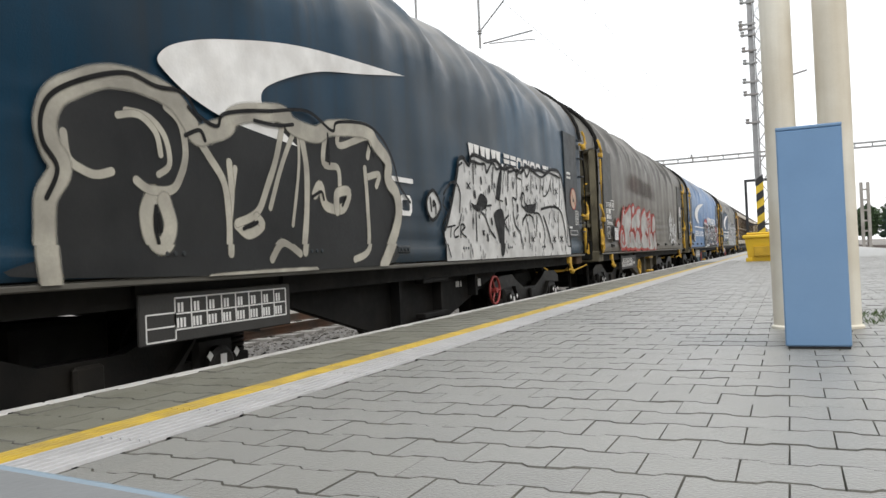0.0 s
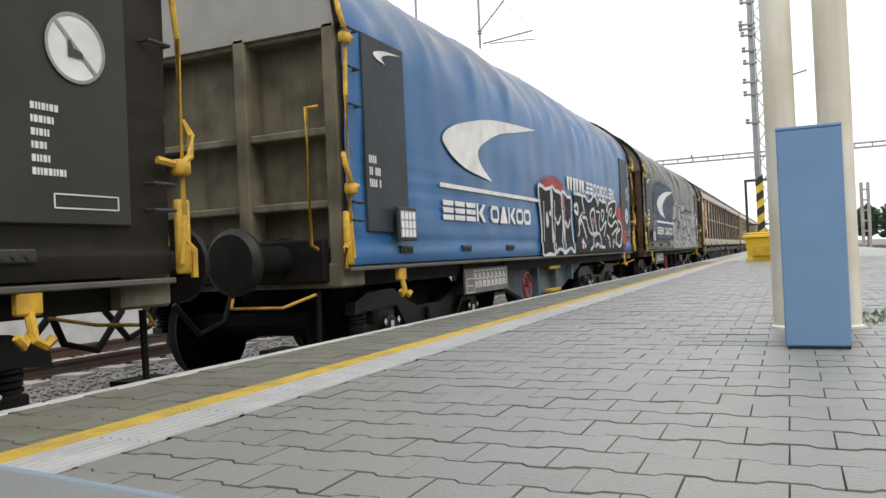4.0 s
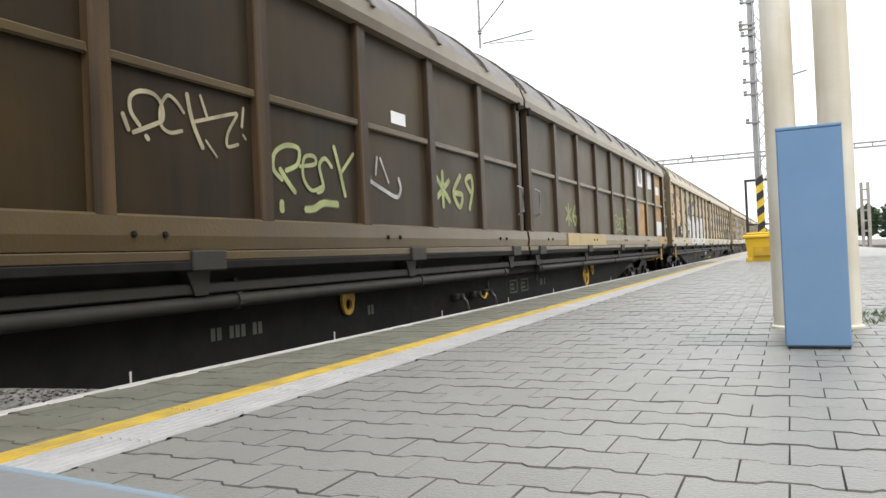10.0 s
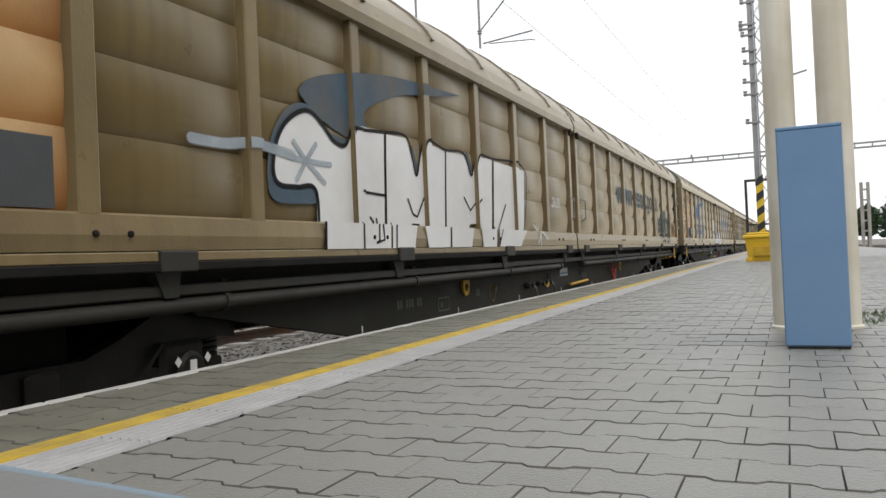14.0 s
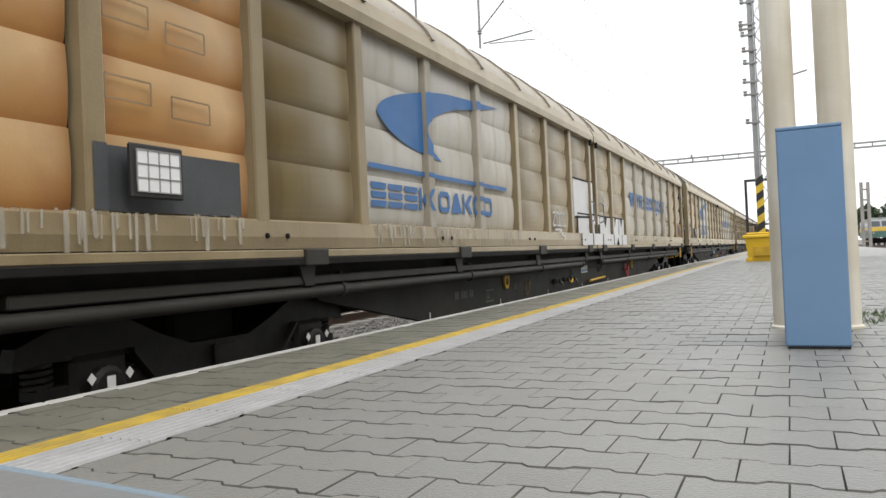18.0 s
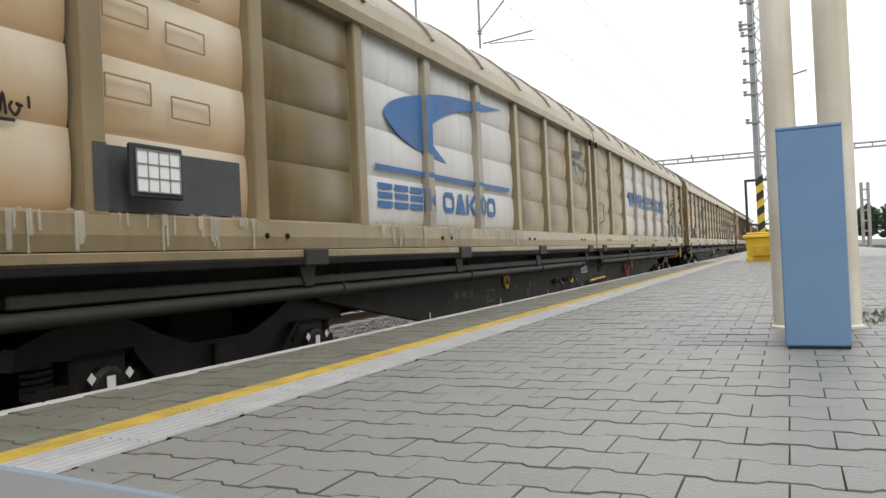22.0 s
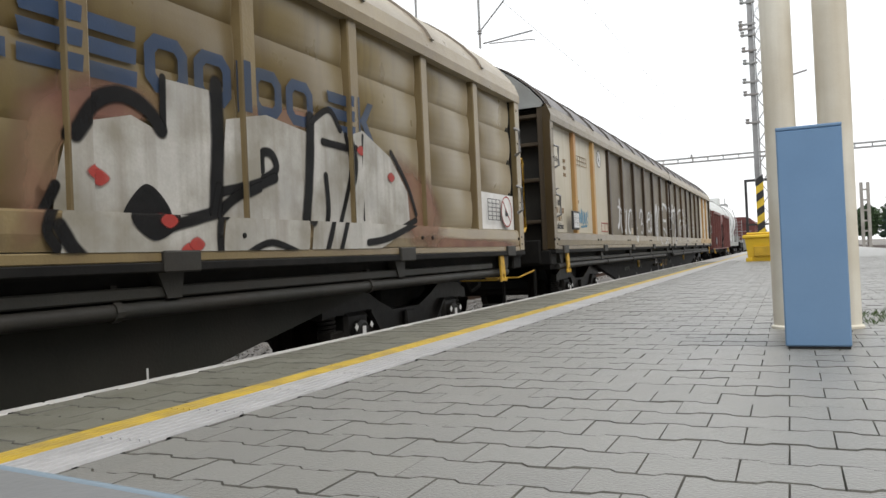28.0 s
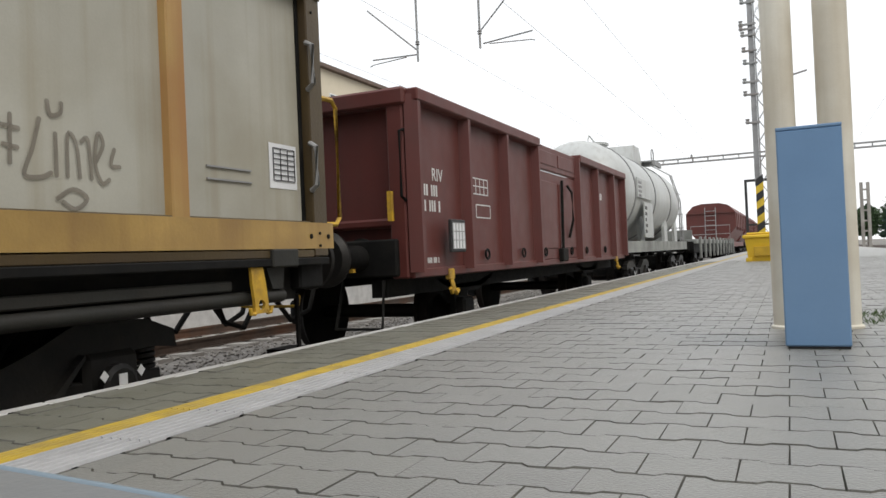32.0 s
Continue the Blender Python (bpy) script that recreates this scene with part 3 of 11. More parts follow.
# beyond the platform on the other side: kerb, post, trees, a running locomotive
solid("platform_edge_2", Build().box(3.95, 4.03, -12, 130, -0.16, 0.0, 0.006), M["kerb"], "whitewashed concrete edge along the far side of the platform", "platform edge", "structure")
post_ = thing("concrete_mast", "pale concrete twin catenary mast", "mast", (6.2, 80.0, BED))
for x in (0.0, 0.55):
    part("mast_leg", Build().box(x - 0.14, x + 0.14, -0.14, 0.14, 0, 6.4, 0.02), M["sleeper"], post_)
for k in range(6):
    part("mast_tie", Build().box(0.14, 0.41, -0.1, 0.1, 0.9 + k * 0.95, 1.05 + k * 0.95), M["sleeper"], post_)


def tree(x, y, hgt, wid, conifer, seed):
    r = random.Random(seed)
    t = thing("tree", "dark green conifer beyond the tracks" if conifer else "full green broadleaf tree beyond the tracks", "tree", (x, y, BED - 0.05), "trees beyond the tracks")
    b = Build().rod((0, 0, 0), (0, 0, hgt * 0.9), 0.02 * hgt, 8, 0.005 * hgt)
    for k in range(9):
        a, z = r.uniform(0, 6.28), hgt * r.uniform(0.3, 0.8)
        b.rod((0, 0, z), (math.cos(a) * wid * 0.35, math.sin(a) * wid * 0.35, z + hgt * 0.08), 0.006 * hgt, 5, 0.002 * hgt)
    part("trunk", b, M["bark"], t)
    c = Build()
    for k in range(5200):
        q = r.random()
        if conifer:
            z = hgt * (0.12 + 0.88 * q)
            rad = wid / 2 * (1 - q) * (0.55 + 0.45 * abs(math.sin(q * 26))) * math.sqrt(r.uniform(0.25, 1))
        else:
            z = hgt * (0.22 + 0.78 * q)
            rad = wid / 2 * math.sqrt(max(0.0, 1 - (2 * q - 0.9) ** 2)) * (0.75 + 0.25 * math.sin(k % 7 * 2.1 + z * 2)) * math.sqrt(r.uniform(0.3, 1))
        a, s = r.uniform(0, 6.28), 0.035 * hgt * r.uniform(0.6, 1.3)
        o_ = Vector((rad * math.cos(a), rad * math.sin(a), z))
        e1 = Vector((r.uniform(-1, 1), r.uniform(-1, 1), r.uniform(-0.5, 0.5))).normalized() * s
        e2 = Vector((r.uniform(-1, 1), r.uniform(-1, 1), r.uniform(-1, 1))).normalized() * s
        c.add([o_ - e1, o_ + e2 * 0.6, o_ + e1, o_ - e2 * 0.6], [(0, 1, 2, 3)])
    part("crown", c, M["conifer"] if conifer else M["foliage"], t, kind="stuff")


for k, (x, y, hgt, wid, con) in enumerate(((16.5, 150, 11.5, 5.5, True), (19.5, 165, 9.5, 8.0, False), (23, 160, 12.5, 6.0, True), (27, 170, 10.0, 9.0, False), (21.0, 148, 7.0, 7.0, False), (32, 175, 12, 8, True), (15.2, 185, 8.5, 7.0, False))):
    tree(x, y, hgt, wid, con, k)
b = Build()
rr = random.Random(9)
for k in range(150):
    x, y = rr.uniform(0.36, 0.62), rr.uniform(4.85, 5.6)
    a = rr.uniform(0, 6.28)
    s = rr.uniform(0.012, 0.035)
    b.add([(x, y, 0), (x + 0.01 * math.cos(a), y + 0.01 * math.sin(a), 0), (x + s * math.cos(a), y + s * math.sin(a), s * 1.2)], [(0, 1, 2)])
solid("weeds", b, M["weed"], "small green weeds in the paving joints", "weeds", "stuff")

# the locomotive that runs past on the fourth track
LOCO_X = 11.4
loco = thing("locomotive", "green and yellow electric locomotive running light", "locomotive", (LOCO_X, 0, RAIL))
part("body", Build().prism([(-8.0, 1.15), (8.0, 1.15), (7.9, 2.0), (-7.9, 2.0)], "x", -1.45, 1.45), M["loco_green"], loco, "green lower body")
part("waist_band", Build().prism([(-7.92, 2.0), (7.92, 2.0), (7.85, 2.55), (-7.85, 2.55)], "x", -1.46, 1.46), M["loco_yellow"], loco, "yellow waist band")
part("upper_body", Build().prism([(-7.85, 2.55), (7.85, 2.55), (7.2, 3.55), (-7.2, 3.55)], "x", -1.40, 1.40), M["loco_grey"], loco, "grey-green upper body with cabs")
part("roof", Build().prism([(-1.38, 3.55), (1.38, 3.55), (1.0, 3.85), (-1.0, 3.85)], "y", -7.0, 7.0), M["loco_grey"], loco)
for e in (-1, 1):
    for x in (-0.62, 0.62):
        part("windscreen", Build().add([(x - 0.5, e * 7.83, 2.65), (x + 0.5, e * 7.83, 2.65), (x + 0.5, e * 7.36, 3.36), (x - 0.5, e * 7.36, 3.36)], [(0, 1, 2, 3)]), pane_mat, loco, "dark cab windscreen")
        part("headlight", Build().turned((x * 1.5, e * 7.98, 1.75), "y", [(0, 0.13), (e * 0.05, 0.12)], 14), M["galv"], loco)
        part("buffer", Build().rod((x * 1.4, e * 7.95, 1.05), (x * 1.4, e * 8.5, 1.05), 0.12, 12), M["under"], loco)
    part("pantograph", Build().tube([(0.5, e * 4.0, 3.85), (0.0, e * 5.2, 4.35), (0.5, e * 4.2, 4.5)], 0.04).tube([(-0.5, e * 4.0, 3.85), (0.0, e * 5.2, 4.35), (-0.5, e * 4.2, 4.5)], 0.04), M["under"], loco)
    part("bogie", Build().box(-1.25, 1.25, e * 4.4 - 1.9, e * 4.4 + 1.9, 0.35, 1.05, 0.05), M["under"], loco)
    for a in (-1.3, 1.3):
        part("wheelset", Build().turned((0, e * 4.4 + a, 0.62), "x", [(-0.8, 0.62), (-0.68, 0.62), (-0.67, 0.1), (0.67, 0.1), (0.68, 0.62), (0.8, 0.62)], 24), M["wheel"], loco)
for k in range(5):
    for s in (-1, 1):
        part("side_window", Build().box(*sorted((s * 1.38, s * 1.43)), -5.2 + k * 2.4, -4.2 + k * 2.4, 2.75, 3.25), pane_mat, loco, "dark side window")

# ---- the train: levels below in metres from the top of the rails, x towards the platform ----
SIDE = 1.40           # outer face of the wagons' sides


def wheelset_mesh():
    b = Build()
    for s in (-1, 1):
        b.turned((0, 0, 0), "x", [(s * 0.685, 0.49), (s * 0.715, 0.475), (s * 0.72, 0.46), (s * 0.815, 0.455), (s * 0.82, 0.43), (s * 0.80, 0.40), (s * 0.755, 0.36), (s * 0.75, 0.17), (s * 0.80, 0.13), (s * 0.86, 0.08)], 36)
    b.rod((-1.0, 0, 0), (1.0, 0, 0), 0.075, 12)
    return b.mesh("wheelset", M["wheel"], 40)


WHEELSET = wheelset_mesh()
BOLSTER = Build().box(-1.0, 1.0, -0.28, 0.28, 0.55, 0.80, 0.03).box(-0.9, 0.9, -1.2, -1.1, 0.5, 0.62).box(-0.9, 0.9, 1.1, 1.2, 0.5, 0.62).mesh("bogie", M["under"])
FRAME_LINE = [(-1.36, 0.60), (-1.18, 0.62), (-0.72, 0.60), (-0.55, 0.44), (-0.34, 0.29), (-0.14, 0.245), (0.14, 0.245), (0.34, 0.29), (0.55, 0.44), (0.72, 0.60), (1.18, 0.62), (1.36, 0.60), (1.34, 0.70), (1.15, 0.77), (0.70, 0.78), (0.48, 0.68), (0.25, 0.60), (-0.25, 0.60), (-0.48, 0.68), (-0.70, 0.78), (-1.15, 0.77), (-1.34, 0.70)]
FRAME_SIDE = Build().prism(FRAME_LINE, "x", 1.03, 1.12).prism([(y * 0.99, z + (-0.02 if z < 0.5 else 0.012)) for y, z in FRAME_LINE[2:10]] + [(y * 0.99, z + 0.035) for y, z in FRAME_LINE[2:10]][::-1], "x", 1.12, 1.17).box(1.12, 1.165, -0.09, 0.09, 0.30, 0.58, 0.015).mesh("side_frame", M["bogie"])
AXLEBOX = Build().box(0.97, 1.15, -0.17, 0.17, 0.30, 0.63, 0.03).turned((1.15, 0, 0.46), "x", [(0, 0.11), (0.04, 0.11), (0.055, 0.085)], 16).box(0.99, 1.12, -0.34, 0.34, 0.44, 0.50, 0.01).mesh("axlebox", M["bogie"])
b = Build().tube([(1.04 + 0.06 * math.cos(k * 0.6), 0.06 * math.sin(k * 0.6), 0.48 + k * 0.0030) for k in range(58)], 0.015, 5)
SPRING = b.mesh("spring", M["steel_dark"], 60)
BUFFER_BODY = Build().turned((0, 0, 0), "y", [(0, 0.17), (0.03, 0.17), (0.04, 0.11), (0.36, 0.105), (0.37, 0.085), (0.56, 0.085)], 20).mesh("buffer", M["under"], 40)
BUFFER_HEAD = Build().turned((0, 0, 0), "y", [(0.555, 0.09), (0.565, 0.225), (0.60, 0.23), (0.64, 0.19), (0.648, 0.0)], 24).mesh("buffer_head", M["steel_dark"], 40)
HANDWHEEL = Build().ring((0, 0, 0), "x", 0.15, 0.014, 28, 8).rod((-0.05, 0, 0), (0.03, 0, 0), 0.03, 10).rod((0, 0, 0), (0, 0.15, 0), 0.011).rod((0, 0, 0), (0, -0.075, 0.13), 0.011).rod((0, 0, 0), (0, -0.075, -0.13), 0.011)
b = Build()
v, n_ = [], 28
for k in range(n_):
    a = 2 * math.pi * k / n_
    c, d = math.cos(a), math.sin(a)
    q = min(0.062 / max(abs(c), 1e-6), (0.235 if d > 0 else 0.05) / max(abs(d), 1e-6))
    for x_, rad in ((0.0, q), (0.02, q), (0.02, 0.030), (0.0, 0.030)):
        v.append((x_, rad * c - 0.16 * max(0.0, rad * d), 0.05 + rad * d))
b.add(v, [(4 * k + m, 4 * ((k + 1) % n_) + m, 4 * ((k + 1) % n_) + (m + 1) % 4, 4 * k + (m + 1) % 4) for k in range(n_) for m in range(4)])
for e in (-1, 1):
    b.tube([(0.011, e * 0.045, 0.02), (0.011, e * 0.062, 0.0), (0.011, e * 0.09, 0.002), (0.011, e * 0.10, 0.035)], 0.013)
HOOK_PLATE = b.mesh("rope_hook", M["hook_yellow"])
b = Build().box(0.0, 0.05, -0.06, 0.06, 0.10, 0.2, 0.01).tube([(0.03, 0, 0.12), (0.05, 0.0, 0.04), (0.06, 0.0, 0.0), (0.06, 0.05, -0.03), (0.06, 0.09, 0.0)], 0.022).tube([(0.03, 0, 0.02), (0.06, -0.05, -0.02), (0.06, -0.08, 0.02)], 0.02)
HOOK_BENT = b.mesh("rope_hook", M["hook_yellow"])
MARK = Build().box(1.205, 1.209, -0.025, 0.025, 0.44, 0.52).mesh("axlebox_mark", M["white_paint"])
DIAMOND = Build().prism([(0.0, -0.03), (0.026, 0.0), (0.0, 0.03), (-0.026, 0.0)], "x", 1.205, 1.209).mesh("axlebox_mark", M["white_paint"])
BOLT = Build().turned((0, 0, 0), "x", [(0, 0.016), (0.014, 0.016), (0.018, 0.0)], 8).mesh("bolt", M["under"])
WHEELS = []           # (wheelset, wagon) pairs that turn as the train rolls
TRAIN = []            # (wagon, place of its middle along the track at the start)


def piece(name, me, parent, at=(0, 0, 0), rz=0.0, label=""):
    ob = part(name, me, None, parent, label)
    ob.location = at
    ob.rotation_euler = (0, 0, rz)
    return ob


def running_gear(w, half, pivots, single=False):
    """Buffers, couplings, bogies and wheels. half: from the wagon's middle to its headstock."""
    for e in (-1, 1):
        for s in (-1, 1):
            r = 0.0 if e > 0 else math.pi
            bf = piece("buffer", BUFFER_BODY, w, (s * 0.875, e * half, 1.05), r)
            piece("buffer_head", BUFFER_HEAD, bf, label="worn dark steel buffer head")
        part("headstock", Build().box(-1.25, 1.25, e * half - 0.08, e * half + 0.0, 0.88, 1.2, 0.015), M["under"], w)
        b = Build().box(-0.05, 0.05, e * half - 0.02, e * half + 0.42, 1.0, 1.1, 0.015) if e > 0 else Build().box(-0.05, 0.05, e * half - 0.42, e * half + 0.02, 1.0, 1.1, 0.015)
        b.tube([(0, e * (half + 0.36), 1.05), (0.02, e * (half + 0.42), 0.92), (0.02, e * (half + 0.4), 0.78)], 0.022)
        b.tube([(-0.35, e * half, 0.95), (-0.33, e * (half + 0.15), 0.6), (-0.31, e * (half + 0.4), 0.52), (-0.3, e * (half + 0.62), 0.75)], 0.025)
        b.tube([(0.40, e * half, 0.95), (0.40, e * (half + 0.15), 0.62), (0.38, e * (half + 0.4), 0.55), (0.36, e * (half + 0.62), 0.78)], 0.022)
        part("coupling", b, M["under"], w, "greasy black screw coupling with air hoses", smooth=50)
    for p in pivots:
        axles = (0.0,) if single else (-0.9, 0.9)
        if single:
            for s in (-1, 1):
                b = Build().prism([(-0.16, 0.3), (0.16, 0.3), (0.2, 0.95), (-0.2, 0.95)], "x", 0.96 * s, 1.02 * s).box(min(0.94 * s, 1.12 * s), max(0.94 * s, 1.12 * s), -0.14, 0.14, 0.32, 0.60, 0.03)
                b.prism([(-0.75, 0.80), (-0.3, 0.66), (0.3, 0.66), (0.75, 0.80), (0.75, 0.83), (0.3, 0.75), (-0.3, 0.75), (-0.75, 0.83)], "x", 0.98 * s, 1.10 * s)
                piece("axle_guard", b.mesh("axle_guard", M["under"]), w, (0, p, 0))
        else:
            bg = piece("bogie", BOLSTER, w, (0, p, 0), label="black grimy two-axle bogie")
            for s in (0, 1):
                piece("side_frame", FRAME_SIDE, bg, rz=s * math.pi)
                for a in axles:
                    piece("axlebox", AXLEBOX, bg, (0, a, 0), s * math.pi)
                    piece("axlebox_mark", MARK, bg, (0, a, 0), s * math.pi)
                    for d in (-0.115, 0.115):
                        piece("axlebox_mark", DIAMOND, bg, (0, a + d, 0.52), s * math.pi)
                    for d in (-0.28, 0.28):
                        piece("spring", SPRING, bg, (0, a + d, 0), s * math.pi)
        for a in axles:
            WHEELS.append((piece("wheelset", WHEELSET, w, (0, p + a, 0.46), label="steel wheelset with dull treads"), (0, p + a, 0.46)))


def skin(b, prof, ys, lift=None, thick=0.0):
    """A roof or hood: both halves of the profile over the stations ys."""
    full = [(x, z) for x, z in prof] + [(-x, z) for x, z in prof[-2::-1]]
    rows = []
    for k, y in enumerate(ys):
        d = lift(k, y) if lift else 0.0
        rows.append([(x * (1 + d / 1.6), y, z + d * max(0.0, (z - prof[0][1]) / 1.3)) for x, z in full])
    return b.sheet(rows)


def table(b, x, y0, y1, z0, z1, cols, rows_, t=0.008):
    """A ruled frame, as on load tables."""
    for i in range(cols + 1):
        y = y0 + (y1 - y0) * i / cols
        b.box(x, x + 0.003, y - t / 2, y + t / 2, z0, z1)
    for i in range(rows_ + 1):
        z = z0 + (z1 - z0) * i / rows_
        b.box(x, x + 0.003, y0, y1, z - t / 2, z + t / 2)


def bars(b, x, y0, z0, h, pattern, t=0.6):
    """Lines of writing that cannot be read: a run of marks of letter size. A digit is a mark's width, a space a gap."""
    y = y0
    for ch in pattern:
        wd = h * 0.28 * (int(ch) if ch.isdigit() else 1)
        if ch.isdigit():
            b.box(x, x + 0.003, y, y + wd, z0, z0 + h)
        y += wd + h * 0.22
    return y


def letters(name, text, x, y0, z0, h, material, parent, label=""):
    """Readable words on a side that looks towards +x."""
    cu = bpy.data.curves.new(name, "FONT")
    cu.body, cu.size, cu.extrude = text, h * 1.38, 0.0015
    tmp = new("lettering_curve", cu)
    me = bpy.data.meshes.new_from_object(tmp.evaluated_get(bpy.context.evaluated_depsgraph_get()))
    bpy.data.objects.remove(tmp)
    me.materials.clear()
    me.materials.append(material)
    me.attributes.new("spray", "FLOAT", "POINT").data.foreach_set("value", [1.0] * len(me.vertices))
    ob = part(name, me, None, parent, label)
    ob.matrix_local = Matrix.Translation((x, along(parent, y0), z0)) @ Matrix(((0, 0, 1, 0), (1, 0, 0, 0), (0, 1, 0, 0), (0, 0, 0, 1)))
    return ob


def clip(poly, k, lo, hi):
    """A flat polygon cut to lo..hi of its coordinate k."""
    for sgn, lim in ((1, lo), (-1, hi)):
        out = []
        for i, p in enumerate(poly):
            q = poly[(i + 1) % len(poly)]
            a, c = sgn * (p[k] - lim), sgn * (q[k] - lim)
            if a >= 0:
                out.append(p)
            if a * c < 0:
                t = a / (a - c)
                out.append(tuple(u + (v - u) * t for u, v in zip(p, q)))
        poly = out
        if len(poly) < 3:
            return []
    return poly


class Side(list):
    """Raised and sunken faces of a wagon's side. Paint laid out along y is stretched by a and moved by b."""
    a, b = 1.0, 0.0


FIT = {}              # the same stretch for what is fixed to a wagon by name


def along(parent, y):
    a, b = FIT.get(parent.name, (1.0, 0.0))
    return a * y + b


class Paint:
    """Flat painted shapes in the side's plane (y, z), laid on the side's raised and sunken faces."""

    def __init__(self, zones, lift=0.004):
        self.zones, self.b, self.lift, self.k, self.cover, self.hold, self.seen = zones, Build(), lift, 0, [], False, {}
        self.run = (zones.a, zones.b) if isinstance(zones, Side) else (1.0, 0.0)

    def poly(self, pts):
        """Points (y, z), (y, z, cover) or (y, z, cover, rise)."""
        pts = [tuple(p) + (1.0, 0.0)[len(p) - 2:] if len(p) < 4 else tuple(p) for p in pts]
        pts = [(p[0] * self.run[0] + self.run[1], *p[1:]) for p in pts]
        for y0, y1, z0, z1, x in self.zones:
            p = clip(clip(pts, 0, y0, y1), 1, z0, z1)
            if p:
                if not self.hold:
                    self.k = (self.k + 1) % 80
                d = x + self.lift + 0.00005 * self.k
                self.cover += [1.0] * (len(self.b.v) - len(self.cover))
                face = []
                for q in p:
                    key = (round(d + q[3], 5), round(q[0], 4), round(q[1], 4))
                    if key not in self.seen:
                        self.seen[key] = len(self.b.v)
                        self.b.v.append((d + q[3], q[0], q[1]))
                        self.cover.append(q[2])
                    if self.seen[key] not in face:
                        face.append(self.seen[key])
                if len(face) > 2:
                    self.b.f.append(tuple(face))
        return self

    def hull(self, pts, n=5):
        """A rounded closed shape."""
        return self.poly(smoothed(pts, n, True))

    def haze(self, pts, core=0.6, cover=0.9):
        """A cloud of overspray that thins out to nothing."""
        out = smoothed(pts, 4, True)
        c = (sum(p[0] for p in out) / len(out), sum(p[1] for p in out) / len(out))
        ring = [(c[0] + (p[0] - c[0]) * core, c[1] + (p[1] - c[1]) * core, cover) for p in out]
        self.poly(ring)
        rim = [(p[0], p[1], 0.0) for p in out]
        self.k -= 1
        return self.band(rim + rim[:1], ring + ring[:1])

    def rect(self, y0, y1, z0, z1):
        return self.poly([(y0, z0), (y1, z0), (y1, z1), (y0, z1)])

    def fan(self, pts):
        """A shape that bulges round its middle."""
        c = (sum(p[0] for p in pts) / len(pts), sum(p[1] for p in pts) / len(pts))
        was, self.hold = self.hold, True
        self.k += 0 if was else 1
        for i, p in enumerate(pts):
            self.poly([c, p, pts[(i + 1) % len(pts)]])
        self.hold = was
        return self

    def band(self, left, right):
        """The strip between two lines of equally many points."""
        was, self.hold = self.hold, True
        self.k += 0 if was else 1
        for i in range(len(left) - 1):
            self.poly([left[i], left[i + 1], right[i + 1], right[i]])
        self.hold = was
        return self

    def stroke(self, pts, w, n=6, closed=False, soft=0.3):
        """A brush or spray-can line, with edges that thin out over a part of its width."""
        c = smoothed(pts, n, closed)
        if closed:
            c.append(c[0])
        rows = [[], [], [], []]
        for i, p in enumerate(c):
            a, d = c[max(i - 1, 0)], c[min(i + 1, len(c) - 1)]
            if closed and i in (0, len(c) - 1):
                a, d = c[-2], c[1]
            t = Vector((d[0] - a[0], d[1] - a[1]))
            t = t.normalized() if t.length > 1e-6 else Vector((1, 0))
            for row, k, cv in zip(rows, (1 + soft, 1 - soft, soft - 1, -1 - soft), (0.0, 1.0, 1.0, 0.0)):
                row.append((p[0] - t.y * w / 2 * k, p[1] + t.x * w / 2 * k, cv, 0.00004 * i))
        self.k, self.hold = (self.k + 1) % 80, True
        for k in range(3):
            self.band(rows[k], rows[k + 1])
        for i in () if closed else (0, len(c) - 1):
            # a round end beyond the last point
            p, a = c[i], c[1] if i == 0 else c[-2]
            o = math.atan2(p[1] - a[1], p[0] - a[0])
            arc = lambda q, cv: [(p[0] + w / 2 * q * math.cos(o + j * math.pi / 8), p[1] + w / 2 * q * math.sin(o + j * math.pi / 8), cv, 0.00004 * i) for j in range(-4, 5)]
            inner, outer = arc(1 - soft, 1.0), arc(1 + soft, 0.0)
            self.poly(inner)
            self.band(inner, outer)
        self.hold = False
        return self

    def disc(self, y, z, r, ry=None, n=16):
        return self.fan([(y + (ry or r) * math.cos(2 * math.pi * k / n), z + r * math.sin(2 * math.pi * k / n)) for k in range(n)])

    def loop(self, y, z, r, w, n=20):
        ring = lambda q: [(y + q * math.cos(2 * math.pi * k / n), z + q * math.sin(2 * math.pi * k / n)) for k in range(n + 1)]
        return self.band(ring(r + w / 2), ring(r - w / 2))

    def put(self, name, material, parent, label="", kind=""):
        ob = part(name, self.b, material, parent, label, kind=kind)
        self.cover += [1.0] * (len(self.b.v) - len(self.cover))
        ob.data.attributes.new("spray", "FLOAT", "POINT").data.foreach_set("value", self.cover)
        return ob


def swoosh(p, y, z, s):
    """The crescent that both liveries carry; y its blunt end, z its upper tip's height, s its length."""
    outer = [(1.0, 0.0), (0.49, -0.032), (0.2, -0.08), (0.055, -0.12), (0.0, -0.157), (0.022, -0.184), (0.094, -0.219), (0.21, -0.247), (0.43, -0.27)]
    inner = [(1.0, 0.0), (0.74, -0.045), (0.53, -0.08), (0.36, -0.135), (0.30, -0.175), (0.33, -0.22), (0.43, -0.27)]
    at = lambda c, n: [(y + a * s, z + b * s) for a, b in smoothed(c, n)]
    p.band(at(outer, 9), at(inner, 12))
    return p


